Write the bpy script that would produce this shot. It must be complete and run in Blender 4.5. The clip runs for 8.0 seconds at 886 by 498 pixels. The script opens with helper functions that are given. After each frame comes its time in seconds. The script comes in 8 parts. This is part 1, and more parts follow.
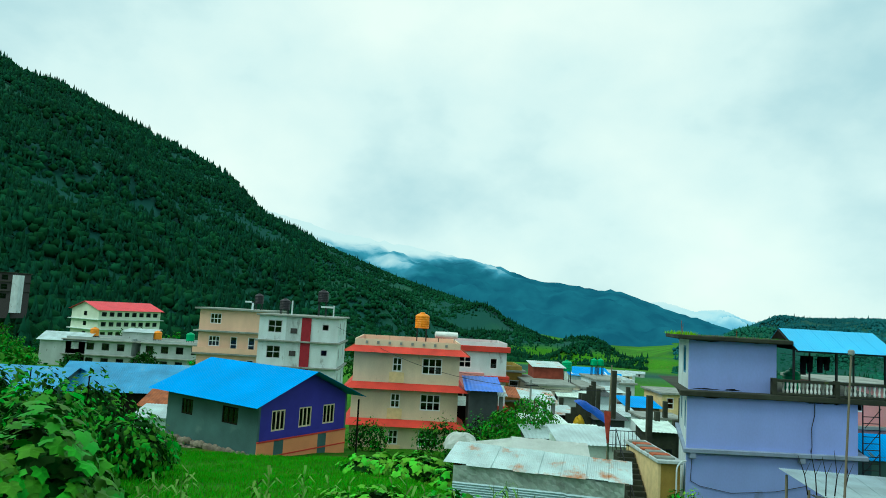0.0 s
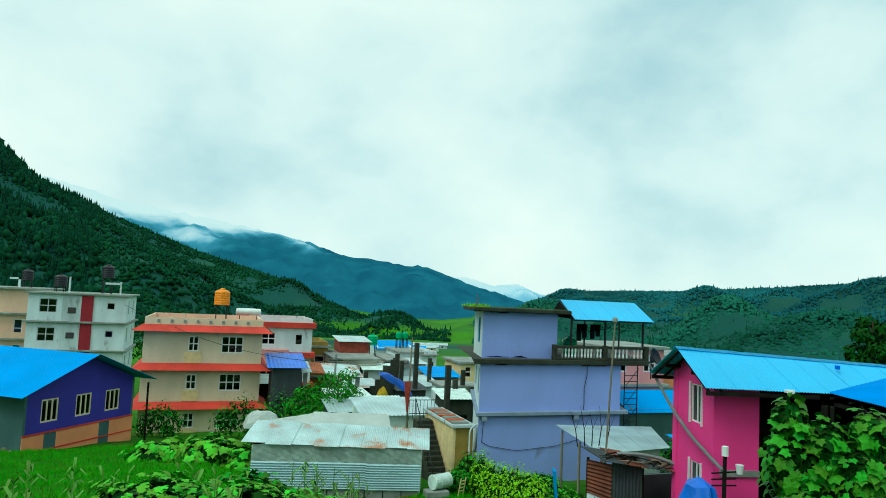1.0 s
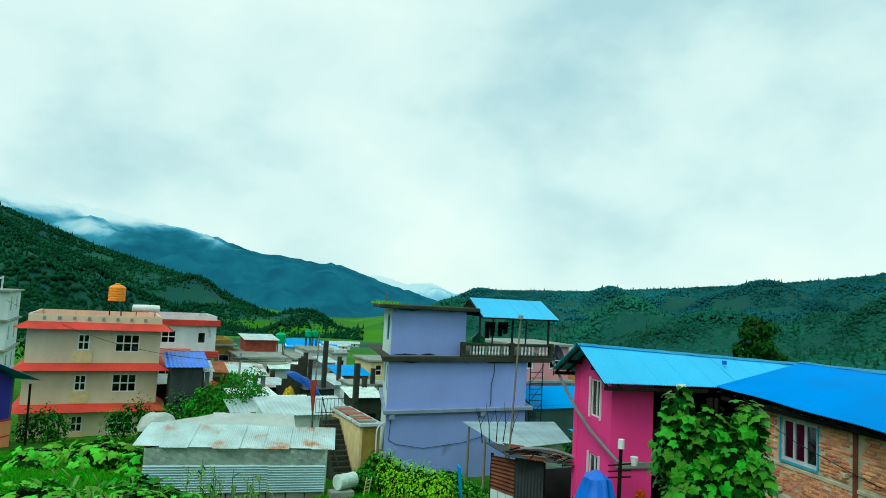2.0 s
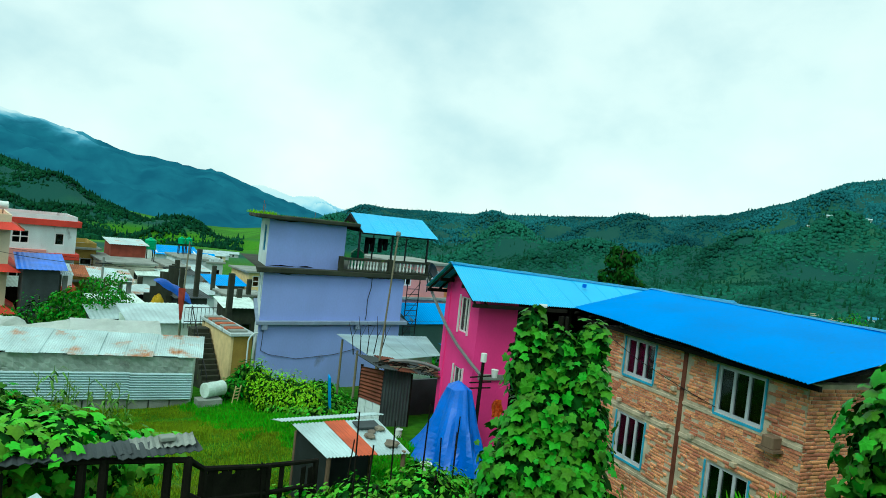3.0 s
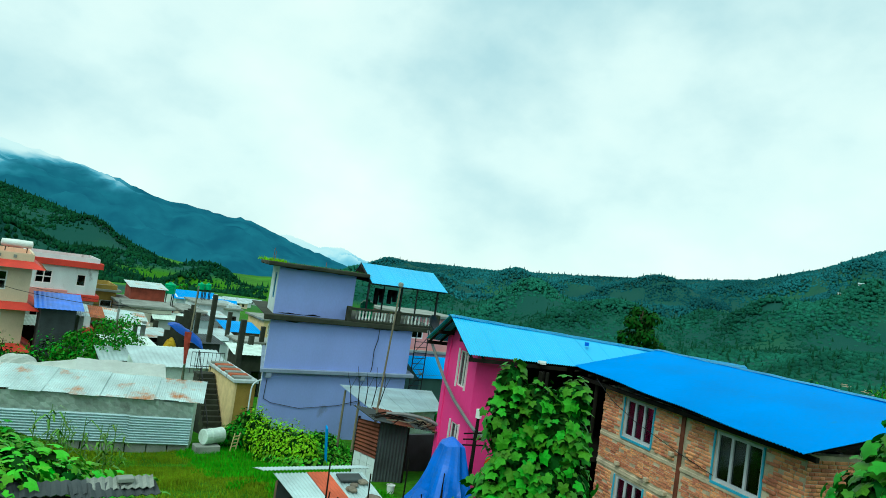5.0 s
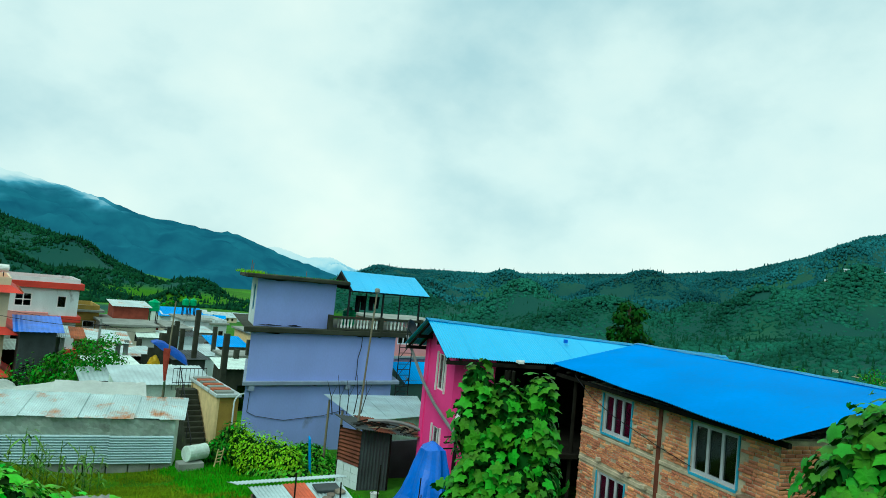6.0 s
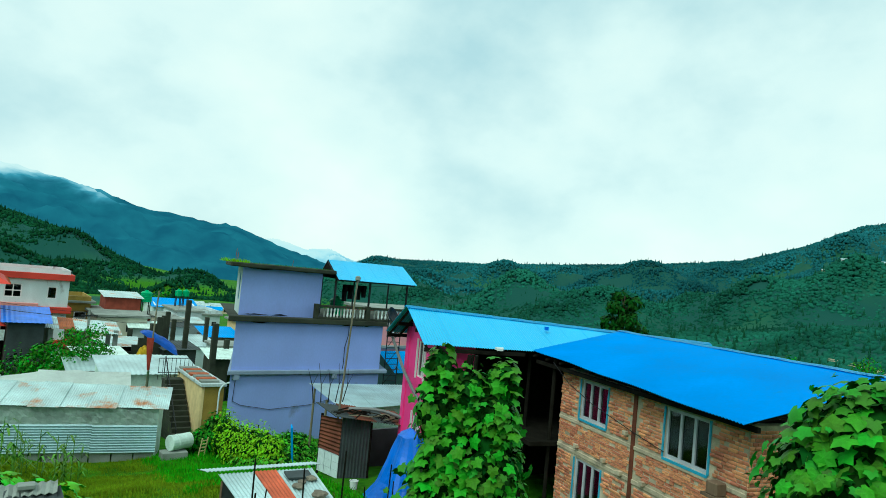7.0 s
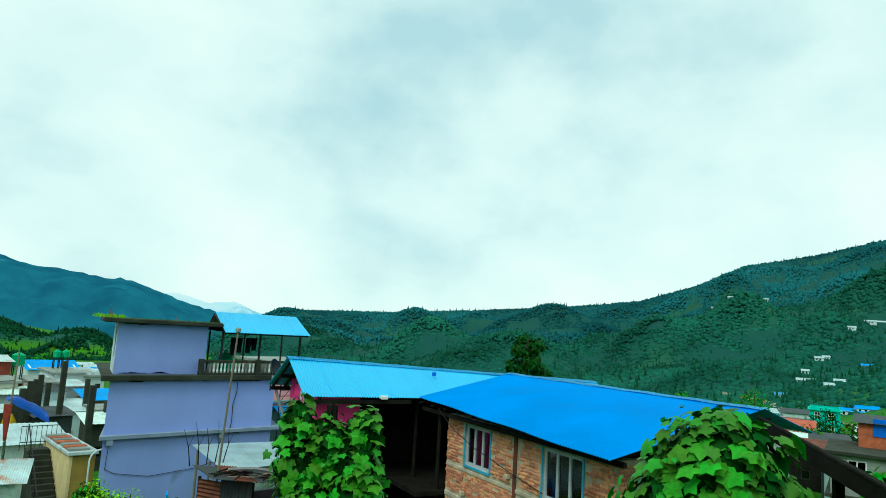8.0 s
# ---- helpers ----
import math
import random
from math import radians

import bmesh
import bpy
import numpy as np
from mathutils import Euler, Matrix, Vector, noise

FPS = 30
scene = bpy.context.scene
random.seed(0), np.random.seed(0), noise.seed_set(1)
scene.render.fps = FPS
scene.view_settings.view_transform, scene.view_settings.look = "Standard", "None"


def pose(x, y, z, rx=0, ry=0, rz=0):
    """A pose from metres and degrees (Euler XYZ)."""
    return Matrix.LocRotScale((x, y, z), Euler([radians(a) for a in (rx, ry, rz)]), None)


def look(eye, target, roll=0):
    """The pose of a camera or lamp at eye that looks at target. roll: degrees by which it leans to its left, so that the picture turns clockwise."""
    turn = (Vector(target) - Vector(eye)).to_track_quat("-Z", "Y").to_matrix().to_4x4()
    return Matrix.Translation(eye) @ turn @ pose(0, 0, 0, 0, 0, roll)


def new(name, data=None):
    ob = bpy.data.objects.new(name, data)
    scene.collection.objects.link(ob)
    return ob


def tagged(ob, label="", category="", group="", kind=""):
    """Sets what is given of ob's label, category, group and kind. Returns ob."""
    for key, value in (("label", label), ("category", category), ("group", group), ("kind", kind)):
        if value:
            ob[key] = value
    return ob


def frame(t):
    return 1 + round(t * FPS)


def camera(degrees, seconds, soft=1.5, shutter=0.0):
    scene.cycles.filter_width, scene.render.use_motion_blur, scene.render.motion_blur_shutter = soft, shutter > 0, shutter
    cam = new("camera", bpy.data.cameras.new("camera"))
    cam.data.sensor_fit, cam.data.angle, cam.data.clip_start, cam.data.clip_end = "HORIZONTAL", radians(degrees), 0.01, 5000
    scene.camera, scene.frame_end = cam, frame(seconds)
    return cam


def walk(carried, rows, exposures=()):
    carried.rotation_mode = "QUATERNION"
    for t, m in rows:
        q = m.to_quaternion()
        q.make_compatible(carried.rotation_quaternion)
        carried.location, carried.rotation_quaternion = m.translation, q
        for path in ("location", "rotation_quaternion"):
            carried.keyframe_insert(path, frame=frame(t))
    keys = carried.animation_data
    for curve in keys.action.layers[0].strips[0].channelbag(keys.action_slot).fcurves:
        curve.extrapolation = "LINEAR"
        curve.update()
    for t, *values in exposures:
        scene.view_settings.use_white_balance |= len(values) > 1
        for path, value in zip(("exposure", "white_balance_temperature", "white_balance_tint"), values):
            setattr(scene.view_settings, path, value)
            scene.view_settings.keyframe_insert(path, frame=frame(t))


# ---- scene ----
cam = camera(68.3, 8.0, soft=0.9)
PATH = [
    (0, (0.722, -1.375, 8.197), (0.798, 0.614, 8.389), 3.3),
    (0.5, (0.848, -1.373, 8.188), (1.18, 0.591, 8.375), 3.5),
    (1, (0.97, -1.361, 8.178), (1.616, 0.527, 8.326), 2.7),
    (1.2, (1.022, -1.347, 8.172), (1.764, 0.502, 8.343), 3.0),
    (2.3, (1.315, -1.219, 8.117), (2.32, 0.506, 8.246), 2.9),
    (2.5, (1.365, -1.229, 8.109), (2.48, 0.429, 8.212), 3.3),
    (3, (1.497, -1.327, 8.082), (2.695, 0.273, 8.017), 6.3),
    (3.5, (1.605, -1.405, 8.092), (2.846, 0.163, 8.129), 7.4),
    (4, (1.73, -1.494, 8.102), (2.969, 0.074, 8.165), 5.4),
    (4.5, (1.902, -1.609, 8.085), (3.019, 0.048, 8.166), 9.3),
    (6, (2.567, -1.925, 8.095), (3.714, -0.29, 8.206), 5.6),
    (6.5, (2.834, -2.006, 8.061), (3.938, -0.34, 8.129), 8.4),
    (7, (3.158, -2.159, 8.034), (4.311, -0.527, 8.118), 5.4),
    (7.5, (3.522, -2.356, 8.043), (4.753, -0.78, 8.092), 5.5),
    (8, (3.918, -2.554, 8.038), (5.265, -1.098, 8.289), 3.4),
]
walk(cam, [(t, look(eye, target, roll)) for t, eye, target, roll in PATH], exposures=((0.0, 0.02, 6050, -8), (1.0, -0.01, 6050, -8), (2.5, 0.03, 6050, -8), (3.0, 0.12, 6050, -8), (3.5, 0.26, 6050, -8), (4.0, 0.18, 6050, -8), (4.5, 0.15, 6050, -8), (6.0, 0.0, 6050, -8), (6.5, 0.08, 6050, -8), (8.0, 0.06, 6050, -8)))

# ---- world and sun: bright overcast monsoon sky ----
SUN_EL, SUN_AZ = 50.0, -115.0          # degrees above the horizon; clockwise from +y
world = bpy.data.worlds.new("world")
scene.world = world
world.use_nodes = True
wt = world.node_tree
wt.nodes.clear()
w_out = wt.nodes.new("ShaderNodeOutputWorld")
w_bg = wt.nodes.new("ShaderNodeBackground")
w_sky = wt.nodes.new("ShaderNodeTexSky")
w_sky.sky_type, w_sky.sun_disc = "NISHITA", False
w_sky.sun_elevation, w_sky.sun_rotation = radians(SUN_EL), radians(SUN_AZ)
w_dim = wt.nodes.new("ShaderNodeMixRGB")
w_dim.blend_type = "MULTIPLY"
w_dim.inputs[0].default_value = 1.0
w_dim.inputs[2].default_value = (0.1, 0.1, 0.1, 1)
w_co = wt.nodes.new("ShaderNodeTexCoord")
w_map = wt.nodes.new("ShaderNodeMapping")
w_map.inputs["Scale"].default_value = (1.0, 1.0, 1.5)
w_n1 = wt.nodes.new("ShaderNodeTexNoise")
w_n1.inputs["Scale"].default_value, w_n1.inputs["Detail"].default_value = 2.6, 7.0
w_n1.inputs["Roughness"].default_value = 0.5
w_n1.inputs["Distortion"].default_value = 0.0
w_ramp = wt.nodes.new("ShaderNodeValToRGB")
el = w_ramp.color_ramp.elements
el[0].position, el[0].color = 0.3, (0.54, 0.73, 0.79, 1)
el[1].position, el[1].color = 0.66, (1.0, 1.04, 0.99, 1)
mid = el.new(0.46)
mid.color = (0.82, 0.94, 0.94, 1)
w_mix = wt.nodes.new("ShaderNodeMixRGB")
w_mix.inputs[0].default_value = 0.93
wt.links.new(w_co.outputs["Generated"], w_map.inputs["Vector"])
wt.links.new(w_map.outputs[0], w_n1.inputs["Vector"])
wt.links.new(w_n1.outputs["Fac"], w_ramp.inputs[0])
wt.links.new(w_sky.outputs[0], w_dim.inputs[1])
wt.links.new(w_dim.outputs[0], w_mix.inputs[1])
wt.links.new(w_ramp.outputs[0], w_mix.inputs[2])
wt.links.new(w_mix.outputs[0], w_bg.inputs[0])
w_bg.inputs[1].default_value = 0.98
wt.links.new(w_bg.outputs[0], w_out.inputs[0])

sun = new("sun", bpy.data.lights.new("sun", "SUN"))
sun.data.energy, sun.data.angle, sun.data.color = 1.5, radians(25), (1.0, 0.97, 0.9)
sx = math.cos(radians(SUN_EL))
sun.matrix_world = look((sx * math.sin(radians(SUN_AZ)) * 90, sx * math.cos(radians(SUN_AZ)) * 90, math.sin(radians(SUN_EL)) * 90), (0, 0, 0))

# ---- materials ----
def mat(name, base, rough=0.8, dark=0.7, light=1.15, scale=3.0, fine=40.0, bump=0.15, metal=0.0, stain=None, stain_amount=0.0,
        stain_scale=1.2, spec=0.4, island=0.0, obj_rand=0.0, stretch=(1, 1, 1), glow=None, glow_strength=0.0, transmission=0.0, alpha_tint=None):
    """Two scales of noise over a base colour, an optional stain, fine relief, variation per island or per object."""
    m = bpy.data.materials.new(name)
    m.use_nodes = True
    nt = m.node_tree
    b = nt.nodes["Principled BSDF"]
    co = nt.nodes.new("ShaderNodeTexCoord")
    mp = nt.nodes.new("ShaderNodeMapping")
    mp.inputs["Scale"].default_value = stretch
    nt.links.new(co.outputs["Object"], mp.inputs[0])
    n1 = nt.nodes.new("ShaderNodeTexNoise")
    n1.inputs["Scale"].default_value, n1.inputs["Detail"].default_value = scale, 5.0
    n2 = nt.nodes.new("ShaderNodeTexNoise")
    n2.inputs["Scale"].default_value, n2.inputs["Detail"].default_value = fine, 3.0
    for n in (n1, n2):
        nt.links.new(mp.outputs[0], n.inputs["Vector"])
    add = nt.nodes.new("ShaderNodeMath")
    add.operation = "MULTIPLY_ADD"
    add.inputs[1].default_value = 0.35
    nt.links.new(n2.outputs["Fac"], add.inputs[0])
    nt.links.new(n1.outputs["Fac"], add.inputs[2])
    ramp = nt.nodes.new("ShaderNodeValToRGB")
    e = ramp.color_ramp.elements
    e[0].position, e[0].color = 0.42, (*[c * dark for c in base], 1)
    e[1].position, e[1].color = 0.92, (*[min(c * light, 0.95) for c in base], 1)
    nt.links.new(add.outputs[0], ramp.inputs[0])
    colour = ramp.outputs[0]
    if stain:
        n3 = nt.nodes.new("ShaderNodeTexNoise")
        n3.inputs["Scale"].default_value, n3.inputs["Detail"].default_value = stain_scale, 7.0
        n3.inputs["Roughness"].default_value = 0.65
        nt.links.new(mp.outputs[0], n3.inputs["Vector"])
        r3 = nt.nodes.new("ShaderNodeValToRGB")
        r3.color_ramp.elements[0].position = 0.72 - 0.35 * stain_amount
        r3.color_ramp.elements[1].position = 0.84 - 0.35 * stain_amount
        nt.links.new(n3.outputs["Fac"], r3.inputs[0])
        mx = nt.nodes.new("ShaderNodeMixRGB")
        mx.inputs[2].default_value = (*stain, 1)
        nt.links.new(r3.outputs[0], mx.inputs[0])
        nt.links.new(colour, mx.inputs[1])
        colour = mx.outputs[0]
    if island or obj_rand:
        if island:
            g = nt.nodes.new("ShaderNodeNewGeometry")
            rnd = g.outputs["Random Per Island"]
        else:
            rnd = nt.nodes.new("ShaderNodeObjectInfo").outputs["Random"]
        amount = island or obj_rand
        mr = nt.nodes.new("ShaderNodeMapRange")
        mr.inputs["To Min"].default_value, mr.inputs["To Max"].default_value = 1 - amount, 1 + amount
        nt.links.new(rnd, mr.inputs["Value"])
        hs = nt.nodes.new("ShaderNodeHueSaturation")
        nt.links.new(mr.outputs[0], hs.inputs["Value"])
        mh = nt.nodes.new("ShaderNodeMapRange")
        mh.inputs["To Min"].default_value, mh.inputs["To Max"].default_value = 0.5 - amount * 0.05, 0.5 + amount * 0.05
        nt.links.new(rnd, mh.inputs["Value"])
        nt.links.new(mh.outputs[0], hs.inputs["Hue"])
        nt.links.new(colour, hs.inputs["Color"])
        colour = hs.outputs[0]
    nt.links.new(colour, b.inputs["Base Color"])
    b.inputs["Roughness"].default_value = rough
    b.inputs["Metallic"].default_value = metal
    b.inputs["Specular IOR Level"].default_value = spec
    if transmission:
        b.inputs["Transmission Weight"].default_value = transmission
    if bump:
        bp = nt.nodes.new("ShaderNodeBump")
        bp.inputs["Strength"].default_value, bp.inputs["Distance"].default_value = bump, 0.02
        nt.links.new(add.outputs[0], bp.inputs["Height"])
        nt.links.new(bp.outputs[0], b.inputs["Normal"])
    if glow:
        b.inputs["Emission Color"].default_value = (*glow, 1)
        b.inputs["Emission Strength"].default_value = glow_strength
    return m


MOSS = (0.035, 0.05, 0.02)
